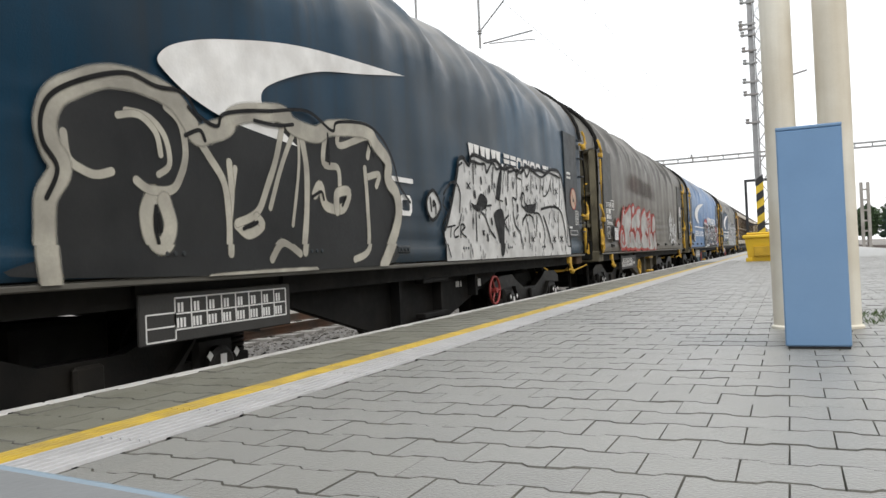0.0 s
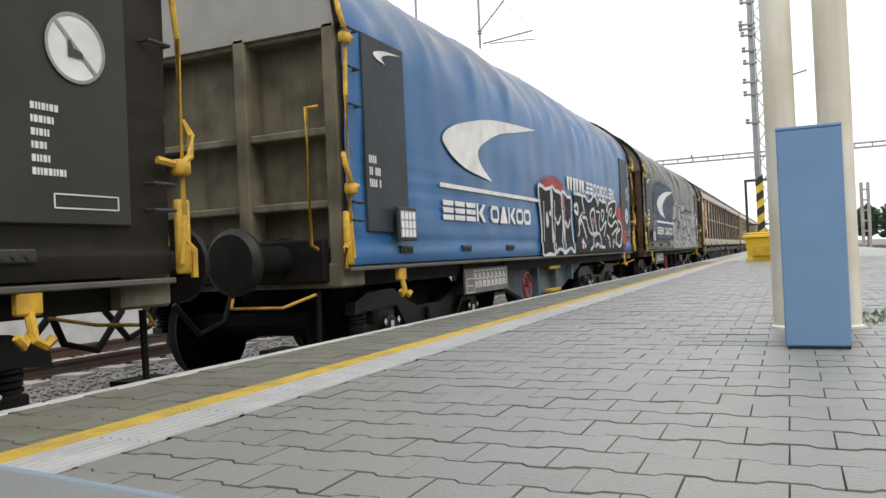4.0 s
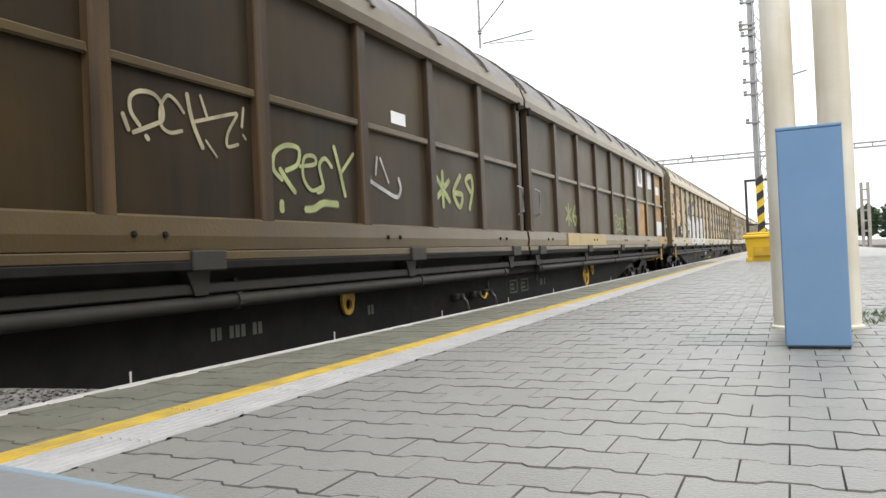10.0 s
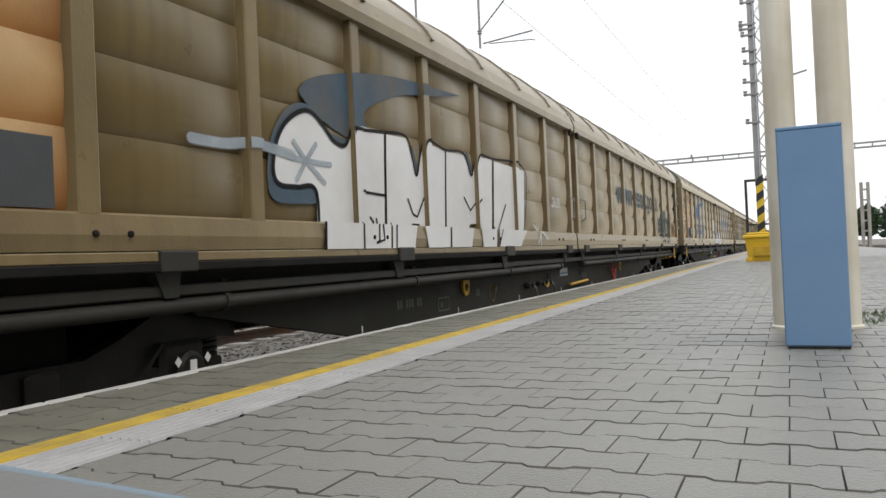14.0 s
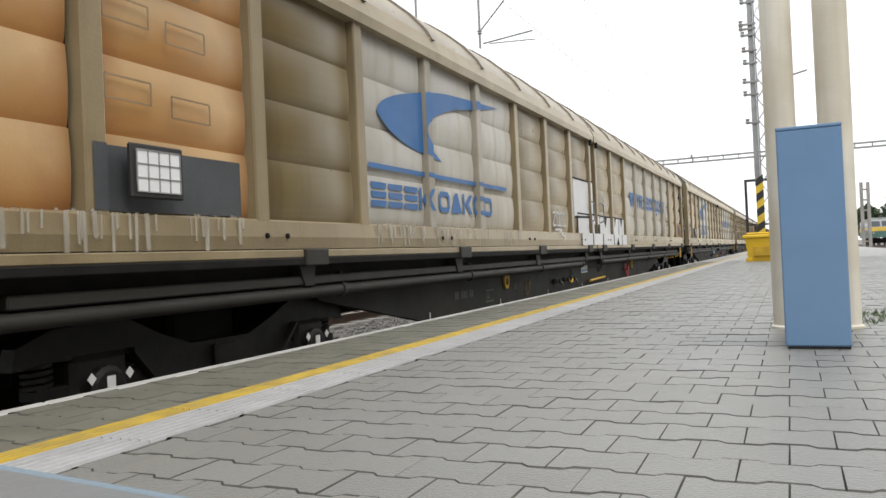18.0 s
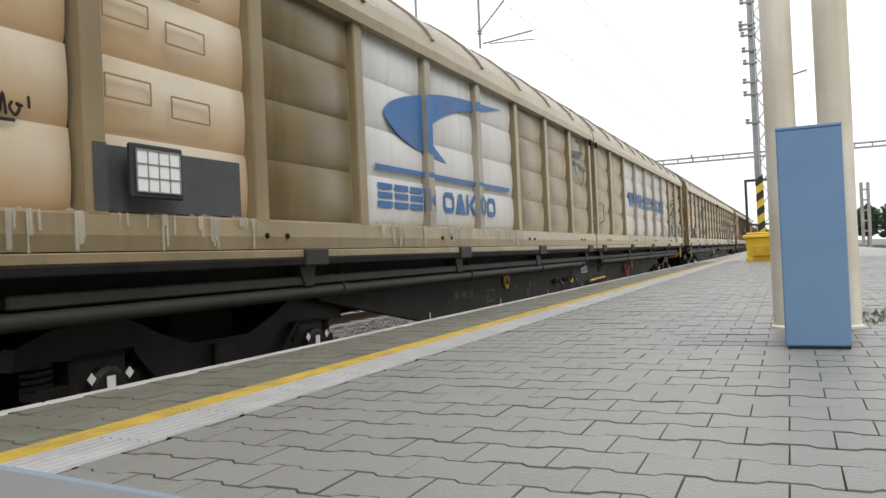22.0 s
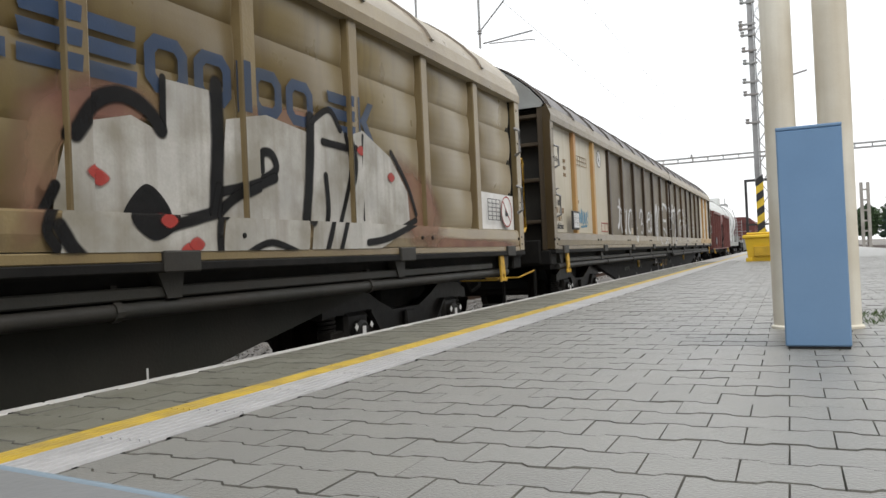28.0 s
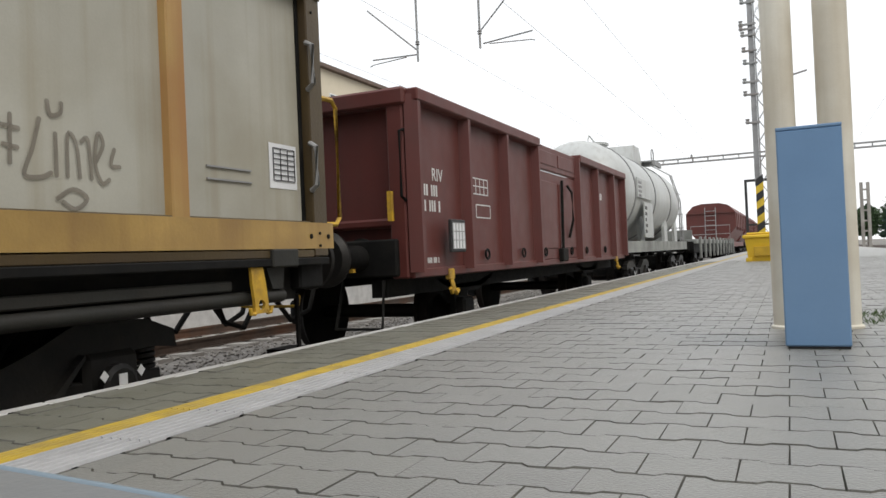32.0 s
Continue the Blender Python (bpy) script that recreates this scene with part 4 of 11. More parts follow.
def block_words(p, y, z, h, pattern, w=None):
    """A brand's word mark as plain shapes: v two wedges, o a ring, d a ring with a tail, s stacked bars, k a bar and a wedge, A an upright wedge, i a bar, . a dot."""
    w = w or h * 0.85
    t = h * 0.25
    for ch in pattern:
        c, wide = t * 0.9, w
        if ch in "od":
            ring = lambda q, c: [(y + q + c, z + q), (y + w - q - c, z + q), (y + w - q, z + q + c), (y + w - q, z + h - q - c), (y + w - q - c, z + h - q), (y + q + c, z + h - q), (y + q, z + h - q - c), (y + q, z + q + c), (y + q + c, z + q)]
            p.band(ring(0, c), ring(t * 0.95, c * 0.4))
            if ch == "d":
                p.poly([(y + 0.15 * w, z - 0.3 * h), (y + 0.9 * w, z - 0.3 * h), (y + w, z - 0.08 * h), (y + 0.2 * w, z - 0.12 * h)])
        elif ch == "s":
            for q in (0.0, 0.37, 0.74):
                p.poly([(y + (0.06 * w if q else 0), z + q * h), (y + w * 0.97, z + q * h), (y + w, z + (q + 0.26) * h), (y, z + (q + 0.26) * h)])
        elif ch == "v":
            wide = 1.5 * w
            for q in (0.0, 0.5):
                p.poly([(y + (q + 0.13) * wide, z), (y + (q + 0.36) * wide, z), (y + (q + 0.49) * wide, z + h), (y + q * wide, z + h)])
        elif ch == "A":
            p.poly([(y, z), (y + w, z), (y + w * 0.63, z + h), (y + w * 0.37, z + h)])
        elif ch == "k":
            p.rect(y, y + t, z, z + h * 1.02)
            p.poly([(y + t * 1.2, z + h * 0.5), (y + w * 0.72, z), (y + w, z), (y + w * 0.62, z + h * 0.5), (y + w, z + h), (y + w * 0.72, z + h)])
        elif ch in "i.":
            wide = t * 1.1
            p.rect(y, y + wide, z, z + (h if ch == "i" else wide))
        y += wide + h * 0.16 if ch != " " else w * 0.5
    return y


def card(parent, y, z, wd=0.30, ht=0.34):
    """The framed label holder behind wire mesh."""
    y = along(parent, y)
    f = part("label_holder", Build().box(SIDE + 0.045, SIDE + 0.075, y - 0.03, y + wd + 0.03, z - 0.03, z + ht + 0.03, 0.008), M["black"], parent, "black framed label holder")
    part("label_card", Build().box(SIDE + 0.075, SIDE + 0.079, y, y + wd, z, z + ht), M["card"], f, "white label card")
    b = Build()
    for k in range(5):
        b.box(SIDE + 0.079, SIDE + 0.083, y + wd * k / 4 - 0.003, y + wd * k / 4 + 0.003, z, z + ht)
    for k in range(4):
        b.box(SIDE + 0.079, SIDE + 0.083, y, y + wd, z + ht * k / 3 - 0.003, z + ht * k / 3 + 0.003)
    part("wire_mesh", b, M["galv"], f)


def sign(parent, y, z, r, x, ring_mat, disc_mat):
    """The round no-shunting-over-the-hump sign."""
    y = along(parent, y)
    zone = [(-20, 20, 0, 5, x)]
    s = Paint(zone).disc(y, z, r, n=28).put("round_sign", disc_mat, parent, "round warning sign, no hump shunting")
    Paint(zone, 0.007).loop(y, z, r, r * 0.1, 28).stroke([(y - r * 0.65, z + r * 0.65), (y + r * 0.65, z - r * 0.65)], r * 0.1).put("sign_ring", ring_mat, s)
    Paint(zone, 0.009).poly([(y - r * 0.3, z - r * 0.3), (y + r * 0.25, z - r * 0.3), (y + r * 0.2, z - r * 0.1), (y - r * 0.1, z - r * 0.02), (y - r * 0.2, z + r * 0.2), (y - r * 0.3, z + r * 0.2)]).put("sign_symbol", M["ink"], s)


def eye_tab(x, y, z):
    """A flat tab with a round hole, welded on by its upper edge."""
    b, n = Build(), 24
    v = []
    for k in range(n):
        a = 2 * math.pi * k / n
        c, s_ = math.cos(a), math.sin(a)
        q = 0.078 if s_ < 0 else min(0.085 / max(abs(s_), 1e-6), 0.09 / max(abs(c), 1e-6), 0.078 + 0.05 * s_)
        for d, rad in ((0.0, q), (0.022, q), (0.022, 0.042), (0.0, 0.042)):
            v.append((x + d, y + rad * c, z + rad * s_))
    return b.add(v, [(4 * k + j, 4 * ((k + 1) % n) + j, 4 * ((k + 1) % n) + (j + 1) % 4, 4 * k + (j + 1) % 4) for k in range(n) for j in range(4)])


def covered_wagon(y0, y1, st, label):
    """A long sliding-wall wagon whose walls run from y0 to y1 along the track at the start."""
    mid, L = (y0 + y1) / 2, (y1 - y0)
    h = L / 2
    w = thing("covered_wagon", label, "freight wagon", (AXIS, mid, RAIL), "wagons of the goods train")
    TRAIN.append((w, mid))
    wall, sill, roof = st["wall"], st["sill"], st["roof"]
    zs, zp, ze = 1.06, 1.30, 2.80
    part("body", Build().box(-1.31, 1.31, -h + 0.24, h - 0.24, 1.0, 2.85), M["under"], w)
    at = [0.2 + 1.195 * k for k in range(9)] + [h - 0.075]
    # panels, shared by all bays
    pw = 1.195 - 0.12
    rows = []
    n = st["ribs"]
    for k in range(max(n, 1)):
        hs = (ze - zp) / max(n, 1)
        # each section bellies out: its upper half leans to the sky, its lower half rolls under to a sharp crease
        for u, f_ in ((0.0, 0.0), (0.05, 0.30), (0.14, 0.55), (0.28, 0.80), (0.45, 0.97), (0.6, 1.0), (0.75, 0.92), (0.9, 0.75), (0.999, 0.58)):
            rows.append((zp + hs * (k + u), 0.036 * f_ if n else 0.0))
    bb = Build()
    bb.sheet([[(SIDE - (0.06 if n else 0.03) + d * e, y, z) for y, e in ((-pw / 2, 0.6), (-pw / 2 + 0.03, 1), (pw / 2 - 0.03, 1), (pw / 2, 0.6))] for z, d in rows])
    me_panel = bb.mesh("panel", wall, 40)
    dp = 0.07 if n else 0.05
    me_post = Build().prism([(-0.066, SIDE - dp), (0.08, SIDE - dp), (0.066, SIDE + 0.012), (0.056, SIDE + 0.022), (-0.05, SIDE + 0.022), (-0.058, SIDE + 0.012)], "z", zp - 0.01, ze + 0.03)
    me_post.v = [(b_, a_, c_) for a_, b_, c_ in me_post.v]
    me_post = me_post.mesh("post", st.get("post", sill))
    me_rail = Build().box(SIDE - 0.02, SIDE + 0.008, -pw / 2, pw / 2, 2.02, 2.07, 0.008).mesh("mid_rail", sill)
    me_stile = Build().box(SIDE - 0.07, SIDE + 0.04, -0.08, 0.08, zs + 0.01, ze + 0.03, 0.008).mesh("end_stile", sill)
    me_seam = Build().box(SIDE - 0.065, SIDE - 0.02, -0.016, 0.016, zp, ze).mesh("door_seam", M["under"])
    posts = []
    for s in (0, 1):
        for half in (-1, 1):
            wl_ = part("sliding_wall", Build().prism([(SIDE - 0.06, zs + 0.062), (SIDE + 0.024, zs + 0.062), (SIDE + 0.036, 1.195), (SIDE + 0.022, zp - 0.012), (SIDE + 0.006, zp), (SIDE - 0.06, zp)], "y", *((-h + 0.155, -0.035) if half < 0 else (0.035, h - 0.155))), sill, w, "sliding wall with a stiff bottom beam")
            wl_.rotation_euler = (0, 0, s * math.pi)
            for k in range(9):
                yc = half * (at[k] + at[k + 1]) / 2
                pm = me_panel
                piece("panel", pm, wl_, (0, yc, 0))
                if not n and st.get("rail"):
                    piece("mid_rail", me_rail, wl_, (0, yc, 0))
            for k in range(10):
                yc = half * at[k]
                if k == 9:
                    piece("end_stile", me_stile, wl_, (0, half * (h - 0.078), 0))
                    piece("door_seam", me_seam, wl_, (0, half * (h - 0.178), 0))
                    for z in (1.14, 1.22, 1.62, 2.3, 2.68):
                        piece("bolt", BOLT, wl_, (SIDE + 0.04, half * (h - 0.1), z)).scale = (0.5, 0.6, 0.6)
                    continue
                piece("post", me_post, wl_, (0, yc, 0))
                posts.append(yc)
            ya, yb = (-h, -0.035) if half < 0 else (0.035, h)
            part("eave_beam", Build().prism([(SIDE - 0.06, ze - 0.02), (SIDE + 0.05, ze - 0.02), (SIDE + 0.055, ze + 0.06), (SIDE + 0.0, ze + 0.2), (SIDE - 0.06, ze + 0.2)], "y", ya, yb), sill, wl_)
            part("bottom_lip", Build().box(SIDE - 0.05, SIDE + 0.036, max(ya, -h + 0.16), min(yb, h - 0.16), zs + 0.004, zs + 0.055, 0.006), sill, wl_)
            part("wall_track", Build().box(SIDE - 0.07, SIDE + 0.046, ya, yb, zs - 0.045, zs + 0.003, 0.006), M["under"], wl_)
            for k in range(5):
                yc = half * (0.5 + k * (h - 1.0) / 4)
                part("guide_shoe", Build().box(SIDE - 0.08, SIDE + 0.06, yc - 0.13, yc + 0.13, zs - 0.05, zs + 0.06, 0.008).prism([(yc - 0.10, zs - 0.05), (yc - 0.04, zs - 0.18), (yc + 0.06, zs - 0.18), (yc + 0.08, zs - 0.05)], "x", SIDE - 0.11, SIDE - 0.02), M["frame_grey"], wl_)
                for d in (-0.1, 0.1):
                    piece("bolt", BOLT, wl_, (SIDE + 0.033, yc + d + half * 0.4, 1.2))
            # roof half with its hoops
            if s == 0:
                rp = [(SIDE - 0.0, ze + 0.18), (SIDE - 0.05, ze + 0.27), (1.2, 3.235), (1.02, 3.385), (0.82, 3.52), (0.6, 3.635), (0.35, 3.72), (0.15, 3.76), (0.0, 3.77)]
                ys, k = [], 0
                m = 9
                for i in range(m):
                    c0 = ya + (yb - ya) * i / m
                    for d in (0.0, 0.10, 0.105, 0.15, 0.155):
                        ys.append(c0 + d * 1.2 + 0.001)
                ys.append(yb)
                lift = lambda k, y, ys=ys: (0.035 if k % 5 in (2, 3) and k < len(ys) - 1 else 0.0)
                part("roof", skin(Build(), rp, ys, lift), roof, w, "ribbed sliding roof half", smooth=35)
                for yq in (ya, yb):
                    cap = [(x, z) for x, z in rp] + [(-x, z) for x, z in rp[::-1]]
                    if abs(yq) > 1:
                        part("gable", Build().prism([(x * 0.985, z - 0.01) for x, z in cap], "y", yq - 0.02 if yq > 0 else yq, yq if yq > 0 else yq + 0.02), st["gable"], w)
    # wall ends, ledges and rails at both ends
    for e in (-1, 1):
        span = lambda a, c: (min(e * (h - a), e * (h - c)), max(e * (h - a), e * (h - c)))
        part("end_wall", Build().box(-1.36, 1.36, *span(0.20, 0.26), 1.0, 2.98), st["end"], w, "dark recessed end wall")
        for x in (-1.31, -0.45, 0.45, 1.31):
            part("end_post", Build().box(x - 0.05, x + 0.05, *span(0.012, 0.21), 1.0, 3.0, 0.008), st["endpost"], w)
        for z in (1.42, 1.98, 2.46, 2.84):
            part("ledge", Build().box(-1.26, 1.26, *span(0.04, 0.21), z, z + 0.05, 0.008), st["endpost"], w)
        part("end_sill", Build().box(-1.38, 1.38, *span(-0.02, 0.25), 0.86, 1.06, 0.015), M["under"], w)
        b = Build().tube([(1.34, e * (h - 0.02), 2.16), (1.37, e * (h + 0.22), 2.16), (1.37, e * (h + 0.27), 2.11), (1.37, e * (h + 0.27), 1.34), (1.37, e * (h + 0.22), 1.29), (1.34, e * (h - 0.02), 1.29)], 0.018)
        if e > 0:
            part("handrail", b, M["hook_yellow"], w, "yellow tubular handrail", smooth=60)
        if st.get("loop") or st.get("rail"):
            b = Build().tube(smoothed([(0.85, e * (h + 0.02), 1.3), (0.85, e * (h + 0.17), 1.3), (0.85, e * (h + 0.21), 1.38), (0.85, e * (h + 0.21), 1.72), (0.85, e * (h + 0.12), 1.83), (0.85, e * (h + 0.03), 1.72), (0.85, e * (h + 0.03), 1.35)], 4), 0.02)
            part("shunter_grip", b, M["hook_yellow"], w, "yellow bent shunter's grip", smooth=60)
        else:
            g_ = part("shunter_grip", Build().tube(smoothed([(0.86, e * (h + 0.20), 1.42), (0.86, e * (h + 0.20), 1.66), (0.9, e * (h + 0.19), 1.74), (0.98, e * (h + 0.17), 1.78), (1.04, e * (h + 0.16), 1.73), (1.05, e * (h + 0.16), 1.66)], 4), 0.02), M["hook_yellow"], w, "yellow cane-shaped shunter's grip", smooth=60)
            part("grip_foot", Build().tube(smoothed([(1.05, e * (h + 0.16), 1.66), (1.06, e * (h + 0.15), 1.45), (1.09, e * (h + 0.12), 1.34), (1.17, e * (h + 0.06), 1.30)], 4), 0.019), M["frame_grey"], g_, "bare grey foot of the grip", smooth=60)
        part("diagonal_stay", Build().rod((0.45, e * (h + 0.015), 2.96), (0.98, e * (h + 0.015), 1.98), 0.026, 8), st["endpost"], w, smooth=50)
        b = Build().tube([(1.15, e * (h + 0.02), 0.82), (1.15, e * (h + 0.03), 0.42), (1.15, e * (h + 0.3), 0.40)], 0.02).box(0.85, 1.2, *span(-0.34, -0.06), 0.40, 0.43)
        part("step", b, M["under"], w)
        part("step_edge", Build().box(1.2, 1.225, *span(-0.34, -0.06), 0.395, 0.435), M["hook_yellow"], w, "yellow step edge")
        part("uncoupling_bar", Build().tube([(0.4, e * (h + 0.05), 0.78), (0.55, e * (h + 0.25), 0.72), (1.0, e * (h + 0.25), 0.72), (1.15, e * (h + 0.05), 0.8)], 0.012), M["hook_yellow"], w)
        # lever and brace by the corner
        b = Build().prism([(e * (h - 0.02), 1.05), (e * (h - 0.02), 1.65), (e * (h + 0.10), 1.45), (e * (h + 0.16), 1.2), (e * (h + 0.32), 0.95)] if e < 0 else [(h - 0.02, 1.65), (h - 0.02, 1.05), (h + 0.32, 0.95), (h + 0.16, 1.2), (h + 0.10, 1.45)], "x", 0.98, 1.02)
        part("corner_brace", b, M["under"], w)
        piece("rope_hook", HOOK_PLATE, w, (SIDE + 0.005, e * (h - 0.71), 0.745), label="worn yellow rope hook")
        for z in (1.50, 2.16):
            b = Build().tube([(SIDE + 0.03, e * (h - 0.155), z), (SIDE + 0.09, e * (h - 0.175), z + 0.03), (SIDE + 0.09, e * (h - 0.175), z + 0.28), (SIDE + 0.03, e * (h - 0.155), z + 0.31)], 0.018)
            part("door_handle", b, M["galv"], w, smooth=60)
    for e in (-1, 1):
        b = Build().tube([(SIDE + 0.03, e * 0.33, 1.48), (SIDE + 0.09, e * 0.33, 1.51), (SIDE + 0.09, e * 0.33, 1.78), (SIDE + 0.03, e * 0.33, 1.81)], 0.013)
        part("door_handle", b, M["galv"], w, smooth=60)
        part("door_catch", Build().box(SIDE - 0.01, SIDE + 0.06, e * 0.2 - 0.04, e * 0.2 + 0.04, 2.70, 2.80, 0.01), M["under"], w)
    # underframe
    ff = st["beam"]
    for s in (-1, 1):
        x0, x1 = sorted((s * 1.12, s * 1.20))
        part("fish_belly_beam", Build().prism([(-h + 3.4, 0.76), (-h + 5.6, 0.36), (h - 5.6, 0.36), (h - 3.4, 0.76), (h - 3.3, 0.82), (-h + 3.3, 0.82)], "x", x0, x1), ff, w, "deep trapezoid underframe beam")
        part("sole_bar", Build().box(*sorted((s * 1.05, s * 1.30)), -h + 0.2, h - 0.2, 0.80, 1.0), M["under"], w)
        part("guide_rail", Build().box(*sorted((s * 1.31, s * 1.37)), -h + 0.9, h - 0.9, 0.885, 0.945, 0.008), M["frame_grey"], w)
        part("guide_tube", Build().rod((s * 1.335, -h + 0.4, 0.835), (s * 1.335, -0.6, 0.835), 0.042, 12).rod((s * 1.335, 0.6, 0.835), (s * 1.335, h - 0.4, 0.835), 0.042, 12), M["frame_grey"], w, smooth=50)
        for k in (-7.6, -5.2, -2.8, -0.7, 0.7, 2.8, 5.2, 7.6):
            part("tube_bracket", Build().turned((s * 1.335, k, 0.835), "y", [(-0.022, 0.03), (-0.022, 0.052), (0.022, 0.052), (0.022, 0.03)], 12).box(*sorted((s * 1.20, s * 1.34)), k - 0.018, k + 0.018, 0.80, 0.96), M["frame_grey"], w)
    if st["wheel"]:
        hw = part("handwheel", HANDWHEEL, st["wheel"], w, "painted brake handwheel", smooth=60)
        hw.location = (1.27, st.get("hand_y", 2.9), 0.64)
    for yy in (-3.79, 4.02):
        part("lifting_eye", eye_tab(1.205, yy, 0.705), M["hook_yellow"], w, "yellow lifting eye")
    for k, yy in enumerate((-1.75, -1.3, -0.95)):
        v_ = part("brake_valve", Build().box(1.20, 1.27, yy - 0.09, yy + 0.06, 0.60, 0.66, 0.012).turned((1.27, yy, 0.63), "x", [(0, 0.03), (0.03, 0.03), (0.035, 0.0)], 10), M["frame_grey"], w)
        part("valve_lever", Build().tube([(1.29, yy, 0.63), (1.31, yy + 0.05, 0.58), (1.31, yy + 0.1, 0.48 + 0.1 * (k == 1)), (1.31, yy + 0.16, 0.47 + 0.16 * (k == 1))], 0.011), M["hook_yellow"] if k == 1 else M["galv"], v_, "bent brake lever", smooth=60)
    for yy in (-0.8, 0.98):
        part("frame_hole", Build().ring((1.203, yy, 0.70), "x", 0.045, 0.008, 18, 5).turned((1.198, yy, 0.70), "x", [(0, 0.044), (0.004, 0.044), (0.0041, 0)], 18), M["black"], w)
    if st.get("plate"):
        lb = part("label_plate", Build().box(1.20, 1.206, -0.2, 0.2, 0.68, 0.80, 0.002), M["card"], w, "white and blue enamel plate")
        part("label_band", Build().box(1.206, 1.209, -0.18, 0.18, 0.695, 0.735), M["blue_box"], lb)
        part("pull_bar", Build().rod((1.26, 0.15, 0.54), (1.26, 1.2, 0.56), 0.022, 8), M["hook_yellow"], w, "yellow pull bar", smooth=60)
        b = Build()
        for k in range(5):
            bars(b, 1.204, 1.2, 0.54 + k * 0.06, 0.04, "1111")
        part("frame_table", b, M["faded_grey"], w, "faded stencilled table")
        b = Build()
        table(b, 1.204, -4.45, -4.2, 0.52, 0.64, 1, 1, 0.014)
        bars(b, 1.204, -4.40, 0.55, 0.05, "21")
        part("frame_marking", b, M["faded_grey"], w, "faded stencilled box")
        b = Build().ring((1.204, -3.0, 0.60), "x", 0.09, 0.006, 18, 4).box(1.204, 1.207, -2.93, -2.83, 0.64, 0.66).box(1.204, 1.207, -2.89, -2.87, 0.60, 0.70)
        part("frame_marking", b, M["faded_yellow"], w, "faded yellow stencilled ring")
    else:
        for yy in (-0.26, 0.24) if not st["wheel"] else (-0.1, 0.32):
            b = Build()
            table(b, 1.204, yy, yy + 0.26, 0.57, 0.71, 1, 1, 0.014)
            bars(b, 1.204, yy + 0.03, 0.65, 0.03, "112112")
            bars(b, 1.204, yy + 0.03, 0.60, 0.03, "1211121")
            part("frame_marking", b, M["faded_grey"] if st["wheel"] else M["faded_yellow"], w, "faded stencilled box")
        if not st["wheel"]:
            part("frame_marking", Paint([(-20, 20, 0, 5, 1.20)]).stroke([(-1.42, 0.64), (-1.2, 0.66), (-1.22, 0.75), (-1.40, 0.74), (-1.3, 0.69)], 0.03).b, M["white_paint"], w, "white painted sign")
    zone = [(-20, 20, 0, 5, 1.20)]
    p = Paint(zone)
    for k, (yy, zz, hh) in enumerate(((-h + 5.8, 0.60, 0.075), (-h + 7.6, 0.60, 0.075), (1.1, 0.60, 0.09))):
        y = yy
        for j in range((9, 3, 4)[k]):
            if j not in (2, 6):
                p.rect(y, y + hh * 0.5, zz, zz + hh)
            y += hh * 0.72
    p.put("frame_marking", M["faded_grey"], w, "row of small stencilled marks")
    for k in range(7):
        yy = -h + 5.2 + k * 1.9
        part("weld_mark", Build().box(1.20, 1.204, yy, yy + 0.012, 0.46, 0.52), M["white_paint"], w)
    running_gear(w, h, (-h + 2.45, h - 2.45))
    zones = Side([(-20, 20, zp, ze, SIDE - 0.02 if n else SIDE - 0.03), (-20, 20, zs + 0.055, zp, SIDE + 0.035)])
    for yc in sorted(set(round(p_, 3) for p_ in posts)):
        zones.append((yc - 0.058, yc + 0.058, zp, ze, SIDE + 0.022))
    zones.a, zones.b = st.get("run", (1.0, 0.0))
    FIT[w.name] = st.get("run_named", (1.0, 0.0))
    return w, zones, h


